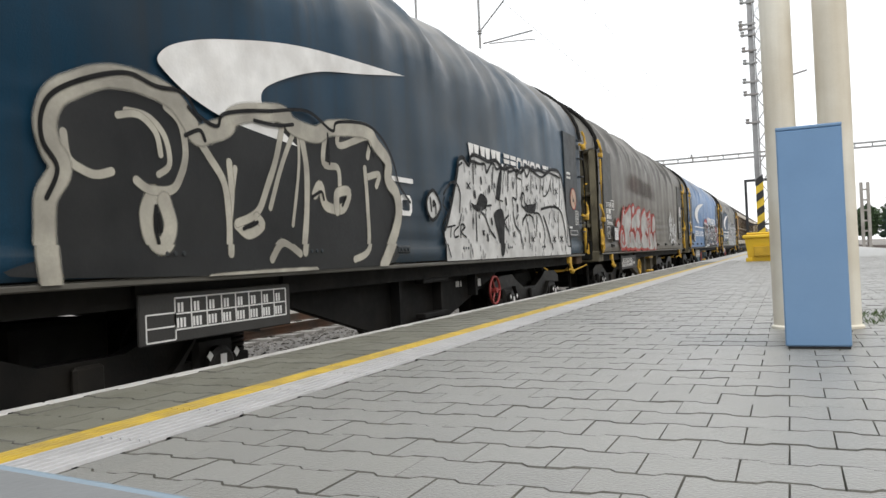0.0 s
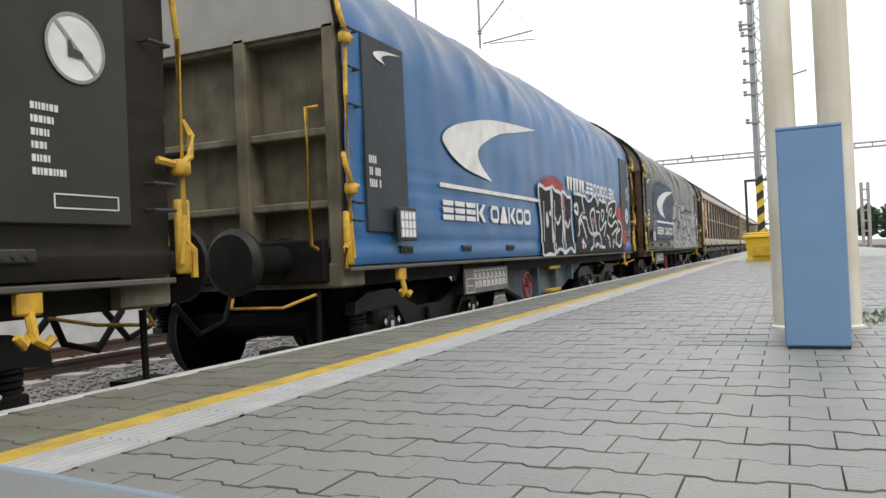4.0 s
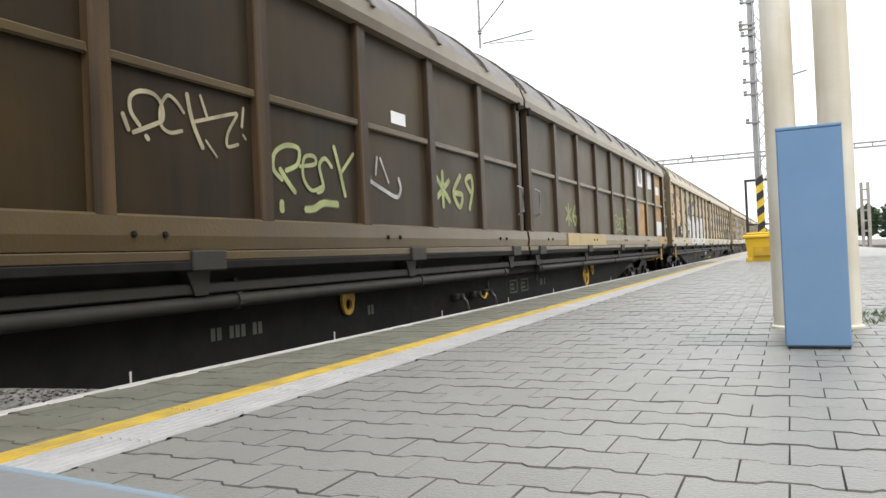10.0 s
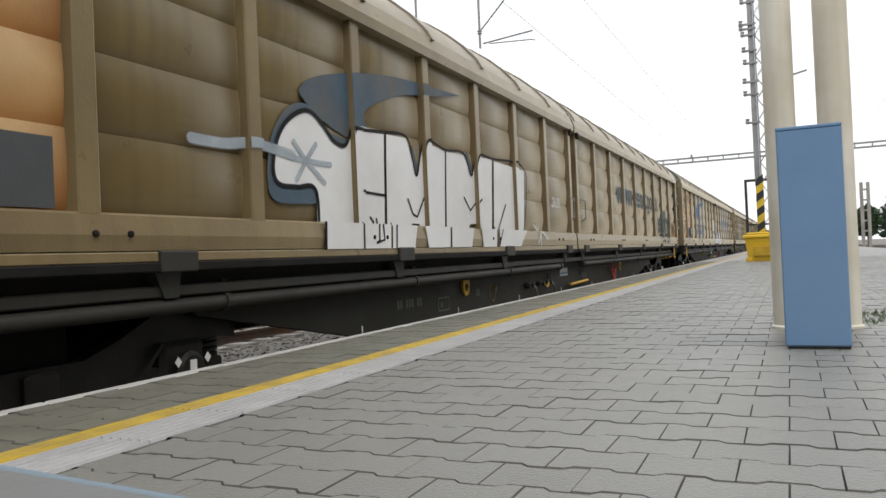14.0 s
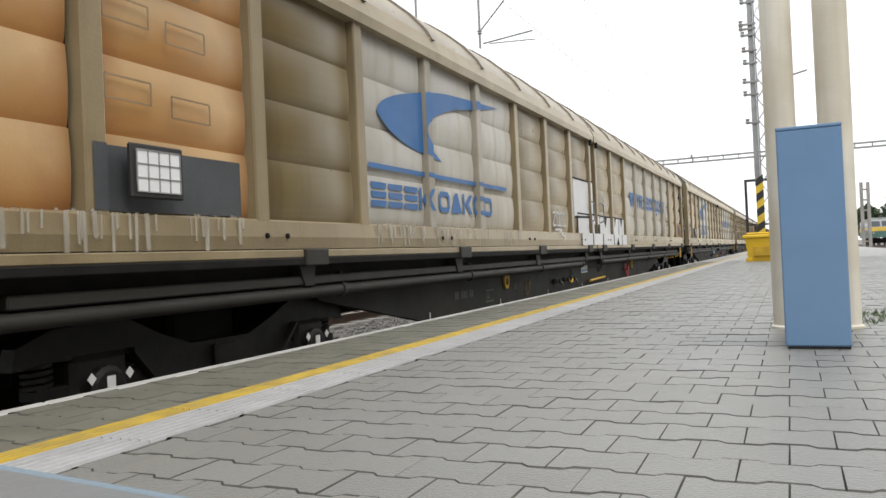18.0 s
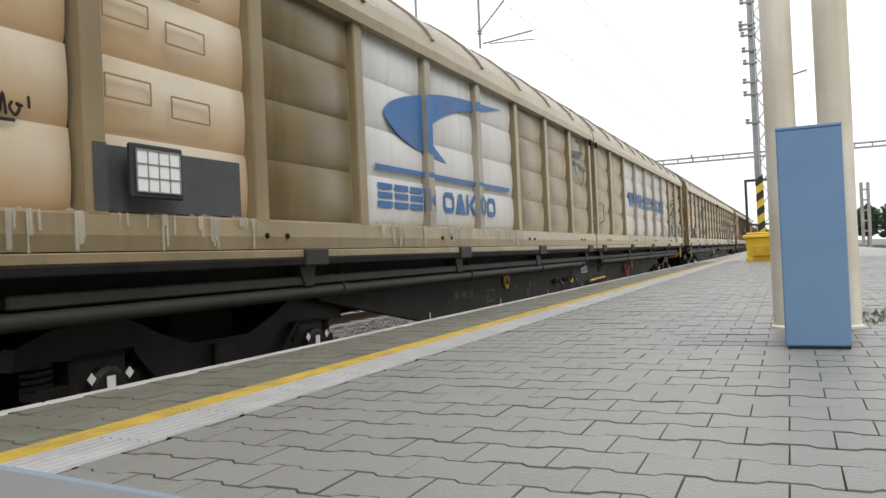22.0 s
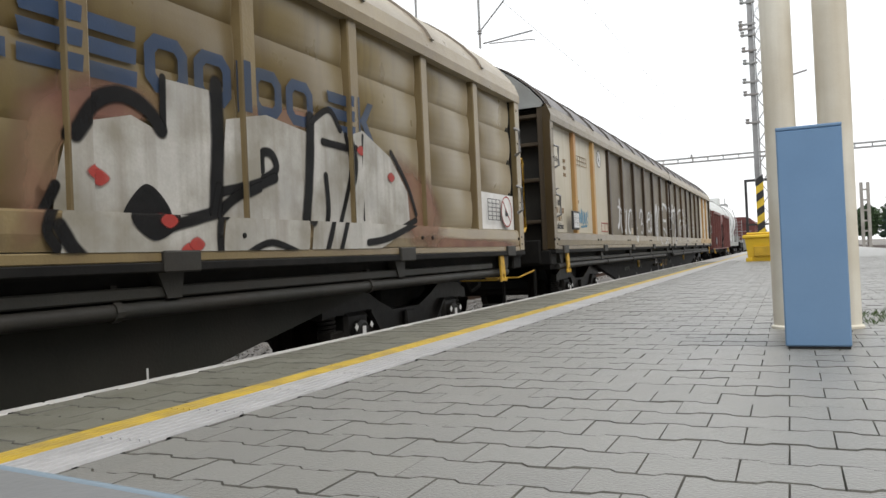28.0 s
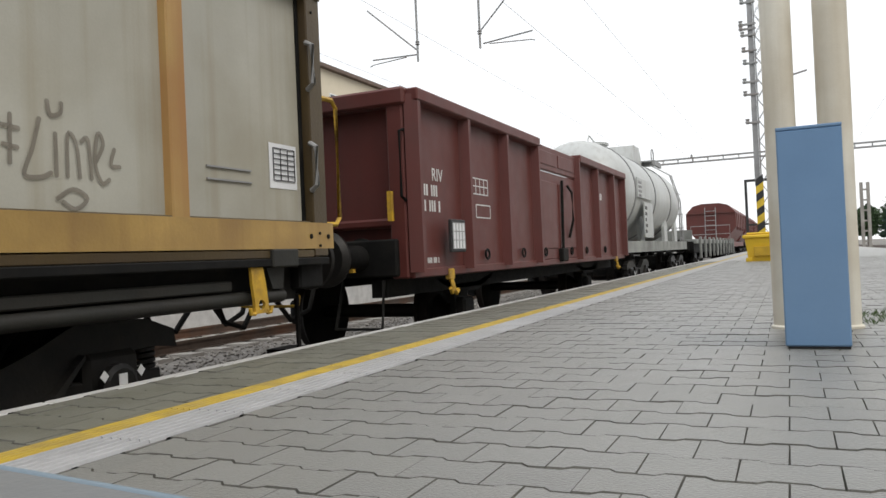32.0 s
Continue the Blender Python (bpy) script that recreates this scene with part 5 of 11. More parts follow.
def tarp_wagon(y0, y1, st, label):
    """A short coil wagon under a telescoping tarpaulin hood."""
    mid, h = (y0 + y1) / 2, (y1 - y0) / 2
    w = thing("tarpaulin_wagon", label, "freight wagon", (AXIS, mid, RAIL), "wagons of the goods train")
    TRAIN.append((w, mid))
    zb, ze, zt = 1.0, 2.72, 4.05
    prof = [(SIDE - 0.012, zb), (SIDE, zb + 0.04), (SIDE, zb + 0.11), (SIDE - 0.015, zb + 0.15), (SIDE - 0.008, 1.2)] + [(SIDE - 0.004, 1.245 + 0.045 * k) for k in range(16)] + [(SIDE - 0.002, 2.0), (SIDE, 2.1), (SIDE, 2.25), (SIDE, 2.4), (SIDE, 2.56), (SIDE, ze)] + [(1.37, 2.92), (1.29, 3.09), (1.16, 3.26), (0.98, 3.42), (0.76, 3.57), (0.52, 3.69), (0.27, 3.76), (0.0, 3.79)]
    full = prof + [(-x, z) for x, z in prof[-2::-1]]
    rr = random.Random(int(y0 * 10))
    rows, n = [], 200
    ph = [rr.uniform(0, 6.28) for _ in range(8)]
    for k in range(n + 1):
        y = -h + 0.02 + (2 * h - 0.04) * k / n
        row = []
        for x, z in full:
            up = max(0.0, min(1.0, (z - 2.62) / 0.4))
            d = 0.012 * math.sin(y * 5.1 + ph[0]) + 0.010 * math.sin(y * 11.3 + ph[1] + z * 2) + 0.007 * math.sin(z * 9 + y * 1.7 + ph[2])
            sag = (-0.03 * abs(math.sin(math.pi * (y + h) / 0.9)) * up) + d * (0.25 + 1.2 * up)
            if z < 1.2:
                sag *= 0.1
            elif z < 2.0:
                fold = math.sin(z * 44 + 0.9 * math.sin(y * 0.7 + ph[3]) + 0.5 * math.sin(y * 1.9 + ph[4]))
                sag -= st.get("folds", 0.5) * (0.010 + 0.010 * fold * (0.5 + 0.5 * math.sin(y * 0.8 + z * 5 + ph[5]))) * math.sin(math.pi * (z - 1.2) / 0.8)
            if up > 0:
                sag -= 0.016 * up * (0.5 + 0.5 * math.sin(y * 21 + 3 * z + 2 * math.sin(y * 3.3 + ph[6]))) * (0.4 + 0.6 * math.sin(y * 1.3 + ph[7]) ** 2)
            f_ = 1 + sag / 1.6
            row.append((x * f_, y, z + sag * up))
        rows.append(row)
    part("hood", Build().sheet(rows), st["tarp"], w, st["tarp_label"], smooth=50)
    for e in (-1, 1):
        span = lambda a, c: (min(e * (h - a), e * (h - c)), max(e * (h - a), e * (h - c)))
        cap = [(x * 0.99, z) for x, z in prof if z >= ze]
        cap = cap + [(-x, z) for x, z in cap[::-1]]
        part("hood_end", Build().prism(cap, "y", *span(0.0, 0.05)), st["cap"], w, "pale end dome of the hood")
        part("end_arch", Build().tube([(x * 1.0, e * (h - 0.0), z) for x, z in full if z >= ze], 0.035, 8), M["under"], w, smooth=60)
        part("end_wall", Build().box(-1.3, 1.3, *span(0.18, 0.24), 1.0, 2.75), st["end"], w, "end wall with stiffening ledges")
        for x in (-1.30, -0.5, 0.5, 1.30):
            part("end_post", Build().box(x - 0.055, x + 0.055, *span(0.0, 0.19), 0.9, 2.75, 0.01), st["end"], w)
        for z in (1.12, 1.42, 1.95, 2.68):
            part("ledge", Build().box(-1.25, 1.25, *span(0.03, 0.19), z, z + 0.06, 0.01), st["end"], w)
        part("end_sill", Build().box(-1.36, 1.36, *span(-0.02, 0.3), 0.84, 1.02, 0.015), st["end"], w)
        # the flat plate beside each end with its rungs and locks
        yp = e * (h - 0.62)
        part("end_plate", Build().box(SIDE - 0.02, SIDE + 0.016, yp - 0.34, yp + 0.34, 1.24, 2.74, 0.006), st["plate"], w, "dark flat end plate of the hood")
        yl = e * (h - 0.10)
        for z in (1.32, 1.45, 2.15, 2.42, 2.70):
            b = Build().tube([(SIDE + 0.0, yl - 0.07, z), (SIDE + 0.05, yl - 0.07, z), (SIDE + 0.05, yl + 0.07, z), (SIDE + 0.0, yl + 0.07, z)], 0.01)
            part("rung", b, M["black"], w)
        b = Build().tube([(SIDE + 0.04, e * (h - 0.01), 2.55), (SIDE + 0.05, e * (h + 0.03), 2.2), (SIDE + 0.05, e * (h + 0.03), 1.3), (SIDE + 0.05, e * (h + 0.0), 1.05)], 0.016)
        part("lock_rod", b, M["hook_yellow"] if st["yellow"] else M["under"], w, smooth=60)
        for z in (1.55, 2.62):
            b = Build().tube([(SIDE + 0.03, e * (h - 0.12), z + 0.02), (SIDE + 0.06, e * (h + 0.0), z), (SIDE + 0.08, e * (h + 0.06), z + 0.05), (SIDE + 0.06, e * (h + 0.09), z + 0.16), (SIDE + 0.03, e * (h + 0.06), z + 0.24)], 0.02)
            b.box(SIDE + 0.02, SIDE + 0.09, *span(0.03, -0.06), z - 0.05, z + 0.03, 0.012)
            part("lock_lever", b, M["hook_yellow"], w, "yellow hood locking lever", smooth=50)
        b = Build().box(SIDE + 0.01, SIDE + 0.05, *span(0.01, -0.08), 1.0, 1.38, 0.01).tube([(SIDE + 0.03, e * (h + 0.0), 1.2), (SIDE + 0.04, e * (h + 0.1), 1.12), (SIDE + 0.04, e * (h + 0.1), 0.98)], 0.02)
        part("lock_foot", b, M["hook_yellow"], w, "yellow hood lock foot", smooth=50)
        part("handrail", Build().tube([(1.2, e * (h + 0.02), 2.15), (1.2, e * (h + 0.16), 2.12), (1.2, e * (h + 0.16), 1.15), (1.2, e * (h + 0.02), 1.10)], 0.016), M["hook_yellow"] if st["yellow"] else M["under"], w, smooth=60)
        b = Build().tube([(1.15, e * (h + 0.02), 0.82), (1.15, e * (h + 0.03), 0.42), (1.15, e * (h + 0.3), 0.40)], 0.02).box(0.85, 1.2, *span(-0.34, -0.06), 0.40, 0.43)
        part("step", b, M["under"], w)
        part("step_edge", Build().box(1.2, 1.225, *span(-0.34, -0.06), 0.395, 0.435), M["hook_yellow"], w, "yellow step edge")
        part("uncoupling_bar", Build().tube([(0.4, e * (h + 0.05), 0.78), (0.55, e * (h + 0.25), 0.72), (1.0, e * (h + 0.25), 0.72), (1.15, e * (h + 0.05), 0.8)], 0.012), M["hook_yellow"], w)
        piece("rope_hook", HOOK_BENT, w, (SIDE - 0.04, e * (h - 0.82), 0.76), label="yellow bent rope hook")
    # bottom rails and fastenings
    for s in (-1, 1):
        part("bottom_rail", Build().box(*sorted((s * 1.30, s * 1.415)), -h, h, 0.955, 0.985, 0.006), st["lip"], w)
        part("sole_bar", Build().box(*sorted((s * 1.05, s * 1.28)), -h + 0.1, h - 0.1, 0.84, 0.955), M["under"], w)
        part("fish_belly_beam", Build().prism([(-2.1, 0.80), (-0.35, 0.34), (0.35, 0.34), (2.1, 0.80), (2.2, 0.86), (-2.2, 0.86)], "x", *sorted((s * 1.08, s * 1.16))), st["frame"], w, "trapezoid underframe beam")
        for k in (-0.41, 0.43, 1.3):
            part("frame_rib", Build().box(*sorted((s * 1.16, s * 1.25)), k - 0.03, k + 0.03, 0.38 if k < 1 else 0.62, 0.86), st["frame"], w)
    for k in range(8):
        yy = -h + 0.9 + k * (2 * h - 1.8) / 7
        b = Build().box(SIDE - 0.01, SIDE + 0.02, yy - 0.11, yy + 0.11, 1.075, 1.135, 0.008)
        for d in (-0.06, 0.0, 0.06):
            b.turned((SIDE + 0.02, yy + d, 1.105), "x", [(0, 0.015), (0.012, 0.012)], 8)
        part("hood_fastener", b, st["plate"], w)
    hw = part("handwheel", HANDWHEEL, st["wheel"], w, "painted brake handwheel", smooth=60)
    hw.location = (1.28, st.get("hand_y", 1.5), 0.64)
    for zz in (0.49, 0.80):
        part("yellow_bar", Build().box(1.20, 1.30, -0.06, 0.48, zz, zz + 0.045, 0.008), M["hook_yellow"] if st["yellow"] else M["under"], w, "painted step board")
    # load table board
    lb = 1.5 if st.get("loads") else 1.25
    yb = -h + st.get("board", 2.1) - (0.31 if st.get("loads") else 0.0)
    brd = part("load_board", Build().box(1.30, 1.325, yb, yb + lb, 0.645, 0.905, 0.006), st["board_mat"], w, "dark load table board")
    b = Build()
    if st.get("loads"):
        # two ruled rows of load limits and three stars
        edges = [yb + d for d in (0.155, 0.31, 0.435, 0.565, 0.715, 0.855, 0.96, 1.085)]
        for y in edges:
            b.box(1.325, 1.328, y - 0.004, y + 0.004, 0.702, 0.846)
        for z in (0.702, 0.773, 0.846):
            b.box(1.325, 1.328, edges[0] if z > 0.8 else yb + 0.063, edges[-1], z - 0.004, z + 0.004)
        b.box(1.325, 1.328, yb + 0.059, yb + 0.067, 0.702, 0.773)
        part("load_table", b, M["white_paint"], brd, "white ruled load table")
        for k, (big, small, load, rest_) in enumerate((("AB", "1", "39", ".6"), ("B", "2", "51", ".4"), ("C", "2", "56", ".4"), ("CC", "34", "61", ".4"), ("D", "2", "56", ".4"), ("D", "3", "66", ".0"), ("D", "4", "69", ".4"))):
            y, wd = edges[k], edges[k + 1] - edges[k]
            if big == "CC":
                row = (("C", 0.008, 0.05), ("3", 0.045, 0.03), ("C", 0.07, 0.05), ("4", 0.108, 0.03))
            elif big == "AB":
                row = (("A", 0.012, 0.05), ("B", 0.062, 0.05), (small, 0.106, 0.03))
            else:
                row = ((big, wd / 2 - 0.035, 0.05), (small, wd / 2 + 0.012, 0.032))
            for text, d, size in row:
                letters("load_letter", text, 1.3255, y + d, 0.784, size, M["white_paint"], brd)
            letters("load_figure", load, 1.3255, y + wd / 2 - 0.052, 0.713, 0.047, M["white_paint"], brd)
            letters("load_figure", rest_, 1.3255, y + wd / 2 + 0.014, 0.713, 0.03, M["white_paint"], brd)
        letters("load_letter", "S", 1.3255, yb + 0.09, 0.713, 0.047, M["white_paint"], brd)
        for y in (yb + 1.152, yb + 1.233, yb + 1.317):
            star = [(y + q * math.sin(j * math.pi / 5), 0.751 + q * math.cos(j * math.pi / 5)) for j in range(10) for q in ((0.036, 0.015)[j % 2],)]
            part("star", Build().prism(star, "x", 1.325, 1.3275), M["white_paint"], brd, "white star")
    else:
        table(b, 1.325, yb + 0.24, yb + 1.20, 0.71, 0.875, 8, 2)
        table(b, 1.325, yb + 0.04, yb + 0.24, 0.66, 0.80, 1, 2)
        for k in range(8):
            bars(b, 1.325, yb + 0.26 + k * 0.12, 0.80, 0.05, "11")
            bars(b, 1.325, yb + 0.25 + k * 0.12, 0.72, 0.05, "111")
        part("load_table", b, M["white_paint"], brd, "white ruled load table")
    for yy in (yb + 0.02, yb + lb - 0.02):
        part("board_hanger", Build().box(1.28, 1.31, yy - 0.025, yy + 0.025, 0.88, 0.96), M["under"], w)
    running_gear(w, h, (-3.5, 3.5))
    zones = Side([(-h + 0.97, h - 0.97, 1.15, 3.0, SIDE + 0.009), (-20, -h + 0.97, 1.15, 3.0, SIDE + 0.017), (h - 0.97, 20, 1.15, 3.0, SIDE + 0.017), (-20, 20, 0.98, 1.15, SIDE + 0.022)])
    zones.a, zones.b = FIT[w.name] = st["run"]
    return w, zones, h


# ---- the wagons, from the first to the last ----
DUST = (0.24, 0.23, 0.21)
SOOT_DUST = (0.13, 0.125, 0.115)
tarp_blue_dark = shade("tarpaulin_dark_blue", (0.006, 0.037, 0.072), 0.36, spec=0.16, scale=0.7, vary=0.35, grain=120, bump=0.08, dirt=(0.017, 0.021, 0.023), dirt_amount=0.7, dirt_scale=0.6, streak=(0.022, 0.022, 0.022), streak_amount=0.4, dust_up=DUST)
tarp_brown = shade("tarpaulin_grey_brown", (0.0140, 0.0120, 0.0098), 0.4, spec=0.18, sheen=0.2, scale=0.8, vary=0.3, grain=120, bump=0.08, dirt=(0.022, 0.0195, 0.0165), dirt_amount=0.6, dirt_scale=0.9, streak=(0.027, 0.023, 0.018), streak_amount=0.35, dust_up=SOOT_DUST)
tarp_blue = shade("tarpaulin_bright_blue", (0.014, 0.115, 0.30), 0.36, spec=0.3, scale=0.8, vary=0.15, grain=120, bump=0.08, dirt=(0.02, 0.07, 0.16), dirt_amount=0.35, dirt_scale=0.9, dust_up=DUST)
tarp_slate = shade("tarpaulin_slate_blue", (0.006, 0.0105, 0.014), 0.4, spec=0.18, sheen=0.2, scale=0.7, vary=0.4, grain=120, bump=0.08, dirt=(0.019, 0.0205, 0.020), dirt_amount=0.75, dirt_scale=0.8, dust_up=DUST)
plate_dark = shade("hood_plate_dark", (0.035, 0.042, 0.048), 0.5, spec=0.2, scale=3, vary=0.2, dirt=GRIME, dirt_amount=0.4)
plate_brown = shade("hood_plate_brown", (0.05, 0.05, 0.046), 0.5, spec=0.2, scale=3, vary=0.2, dirt=GRIME, dirt_amount=0.4)
end_olive = shade("end_wall_olive", (0.20, 0.18, 0.125), 0.65, spec=0.2, scale=2, vary=0.2, dirt=GRIME, dirt_amount=0.6, dirt_scale=3, streak=(0.06, 0.05, 0.035), streak_amount=0.5)
end_rust = shade("end_wall_rust", (0.10, 0.06, 0.035), 0.75, spec=0.2, scale=2, vary=0.3, dirt=GRIME, dirt_amount=0.6, dirt_scale=3)
cap_pale = shade("hood_dome_pale", (0.36, 0.35, 0.32), 0.6, scale=2, vary=0.12, dirt=(0.12, 0.11, 0.10), dirt_amount=0.5, dirt_scale=2)
cap_brown = shade("hood_dome_brown", (0.16, 0.14, 0.12), 0.6, scale=2, vary=0.2, dirt=GRIME, dirt_amount=0.5, dirt_scale=2)
lip_dark = shade("bottom_rail_dark", (0.10, 0.095, 0.08), 0.6, scale=4, dirt=GRIME, dirt_amount=0.5)
frame_tan = shade("underframe_tan", (0.085, 0.075, 0.05), 0.7, scale=2, vary=0.25, dirt=GRIME, dirt_amount=0.6, dirt_scale=2.5)
frame_blue = shade("underframe_greyblue", (0.12, 0.17, 0.20), 0.65, scale=2, vary=0.2, dirt=GRIME, dirt_amount=0.55, dirt_scale=2.5)
board_dark = shade("load_board_dark", (0.035, 0.034, 0.032), 0.6)
board_pale = shade("load_board_grey", (0.16, 0.155, 0.145), 0.6)
wheel_yellow = M["hook_yellow"]

base = dict(plate=plate_dark, lip=lip_dark, yellow=True)
W1, Z1, H1 = tarp_wagon(0.80, 11.52, dict(base, tarp=tarp_blue_dark, tarp_label="dirty dark blue tarpaulin hood", cap=cap_brown, end=end_rust, frame=M["under"], wheel=M["red_wheel"], hand_y=1.76, board_mat=board_dark, board=2.02, yellow=False, run=(0.9696, 0.164)), "dirty dark blue tarpaulin wagon covered in silver graffiti")
W2, Z2, H2 = tarp_wagon(12.72, 23.44, dict(base, folds=1.0, tarp=tarp_brown, tarp_label="sooty grey-brown tarpaulin hood", cap=cap_pale, plate=plate_brown, end=end_olive, frame=frame_tan, wheel=wheel_yellow, hand_y=-1.24, loads=True, board_mat=board_dark, board=2.3, run=(1.0196, -0.151)), "sooty grey-brown tarpaulin wagon with red and white graffiti")
W3, Z3, H3 = tarp_wagon(25.13, 35.88, dict(base, tarp=tarp_blue, tarp_label="bright blue tarpaulin hood with a dusty roof", cap=cap_pale, end=end_olive, frame=frame_blue, wheel=M["red_wheel"], hand_y=-1.0, board_mat=board_pale, board=2.3, run=(1.0229, 0.012)), "bright blue tarpaulin wagon with white crescent and black graffiti")
W4, Z4, H4 = tarp_wagon(37.48, 48.25, dict(base, tarp=tarp_slate, tarp_label="sooty slate-blue tarpaulin hood", cap=cap_brown, end=end_rust, frame=M["under"], wheel=M["red_wheel"], hand_y=-1.75, board_mat=board_dark, board=1.77, yellow=False, run=(1.0128, 0.033)), "sooty slate-blue tarpaulin wagon with silver graffiti")

TAN_DIRT = (0.110, 0.072, 0.020)
# edge: the tan panels turn darker brown beside the posts
wall_tan = shade("wall_olive_tan", (0.172, 0.127, 0.048), 0.32, spec=0.5, sheen=0.85, scale=1.3, vary=0.18, grain=80, bump=0.06, dirt=TAN_DIRT, dirt_amount=0.8, dirt_scale=0.9, streak=(0.085, 0.057, 0.026), streak_amount=0.6, per_object=0.3, edge=(0.075, 0.047, 0.018), edge_amount=0.55)
sill_tan = shade("sill_tan", (0.195, 0.147, 0.07), 0.32, spec=0.4, sheen=0.8, scale=1.5, vary=0.15, dirt=(0.12, 0.08, 0.04), dirt_amount=0.65, dirt_scale=1.6, streak=(0.13, 0.09, 0.05), streak_amount=0.4)
sill_pale = shade("sill_pale_tan", (0.265, 0.21, 0.12), 0.35, spec=0.4, sheen=0.8, scale=1.5, vary=0.15, dirt=(0.17, 0.125, 0.065), dirt_amount=0.6, dirt_scale=1.6, streak=(0.15, 0.11, 0.06), streak_amount=0.4)
roof_tan = shade("roof_tan", (0.21, 0.17, 0.125), 0.32, sheen=0.8, scale=1.5, vary=0.2, dirt=(0.11, 0.09, 0.065), dirt_amount=0.6, dirt_scale=1.5)
wall_brown = shade("wall_soot_brown", (0.018, 0.0128, 0.0075), 0.45, spec=0.15, sheen=0.4, scale=0.9, vary=0.35, grain=80, bump=0.05, dirt=(0.052, 0.033, 0.011), dirt_amount=0.75, dirt_scale=0.55, streak=(0.045, 0.029, 0.012), streak_amount=0.35, per_object=0.3)
sill_brown = shade("sill_brown_tan", (0.075, 0.051, 0.02), 0.35, spec=0.25, sheen=0.6, scale=1.5, vary=0.25, dirt=(0.06, 0.042, 0.026), dirt_amount=0.8, dirt_scale=1.4, streak=(0.07, 0.05, 0.03), streak_amount=0.5)
post_brown = shade("post_brown", (0.0450, 0.0312, 0.0204), 0.4, spec=0.15, sheen=0.1, scale=2, vary=0.25, streak=(0.16, 0.10, 0.045), streak_amount=0.5)
roof_brown = shade("roof_soot_brown", (0.0630, 0.0468, 0.0372), 0.38, scale=1.5, vary=0.25, dirt=(0.05, 0.04, 0.033), dirt_amount=0.6, dirt_scale=1.5)
gable_grey = shade("gable_grey", (0.30, 0.31, 0.30), 0.6, scale=2, vary=0.15, dirt=(0.14, 0.13, 0.11), dirt_amount=0.5)
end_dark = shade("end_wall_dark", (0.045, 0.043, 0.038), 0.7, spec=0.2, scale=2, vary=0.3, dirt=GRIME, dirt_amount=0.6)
end_post_tan = shade("end_post_tan", (0.19, 0.155, 0.10), 0.65, scale=3, vary=0.2, dirt=GRIME, dirt_amount=0.6, dirt_scale=3)
end_post_brown = shade("end_post_brown", (0.085, 0.064, 0.042), 0.65, spec=0.2, scale=3, vary=0.2, dirt=GRIME, dirt_amount=0.6, dirt_scale=3)
beam_olive = shade("beam_olive_black", (0.026, 0.026, 0.021), 0.6, spec=0.2, scale=1.5, vary=0.25, dirt=GRIME, dirt_amount=0.5, dirt_scale=2)
tan = dict(plate=True, wall=wall_tan, sill=sill_tan, roof=roof_tan, ribs=4, gable=gable_grey, end=end_dark, endpost=end_post_tan, beam=beam_olive, wheel=M["red_wheel"], hand_y=3.19)
brown = dict(wall=wall_brown, sill=sill_brown, post=post_brown, roof=roof_brown, ribs=0, gable=gable_grey, end=end_rust, endpost=end_post_brown, beam=M["under"], wheel=wheel_yellow, hand_y=3.2)
W5, Z5, H5 = covered_wagon(49.52, 71.67, dict(brown, rail=True, hand_y=3.36, run=(1.0224, 0.107), run_named=(1.0224, 0.107)), "soot-brown sliding-wall wagon with yellowed end panels and chalky tags")
W6, Z6, H6 = covered_wagon(72.84, 94.99, dict(tan, run=(1.0017, -0.085)), "dirty tan sliding-wall wagon with huge white block graffiti")
W7, Z7, H7 = covered_wagon(96.28, 118.44, dict(tan, sill=sill_pale, run=(1.0094, -0.032)), "dirty tan sliding-wall wagon with white block graffiti and blue crescent")
W8, Z8, H8 = covered_wagon(119.74, 141.90, dict(tan, sill=sill_pale, run=(1.0094, 0.074)), "dirty tan sliding-wall wagon with white fields and blue crescent")
W9, Z9, H9 = covered_wagon(143.19, 165.36, dict(tan, run=(1.0, 0.133)), "dirty tan sliding-wall wagon with pink and silver graffiti")
W10, Z10, H10 = covered_wagon(166.64, 188.82, dict(brown, end=end_dark, wheel=None, loop=True, run=(0.9768, 0.059), run_named=(0.9768, 0.059)), "soot-brown sliding-wall wagon with off-white end panels and white graffiti")

# ---- paint, lettering and graffiti ----
silver = shade("spray_silver", spray=0.97, color=(0.56, 0.56, 0.55), rough=0.5, metal=0.1, scale=3, vary=0.2, dirt=(0.25, 0.25, 0.24), dirt_amount=0.4, dirt_scale=5)
cream_spray = shade("spray_cream", spray=0.95, color=(0.42, 0.40, 0.34), rough=0.6, scale=3, vary=0.25, dirt=(0.16, 0.15, 0.13), dirt_amount=0.6, dirt_scale=4)
chalk = shade("spray_white", spray=0.95, color=(0.66, 0.67, 0.68), rough=0.65, scale=3, vary=0.12, dirt=(0.40, 0.40, 0.39), dirt_amount=0.4, dirt_scale=4)
thin_white = shade("spray_thin_white", spray=0.78, color=(0.58, 0.585, 0.58), rough=0.65, scale=4, vary=0.3, dirt=(0.15, 0.14, 0.13), dirt_amount=0.6, dirt_scale=6)
spray_black = shade("spray_black", spray=0.94, color=(0.009, 0.009, 0.0095), rough=0.6, spec=0.15, scale=4, vary=0.4)
spray_red = shade("spray_red", spray=0.9, color=(0.40, 0.035, 0.025), rough=0.6, scale=3, vary=0.3, dirt=(0.16, 0.03, 0.025), dirt_amount=0.5, dirt_scale=3)
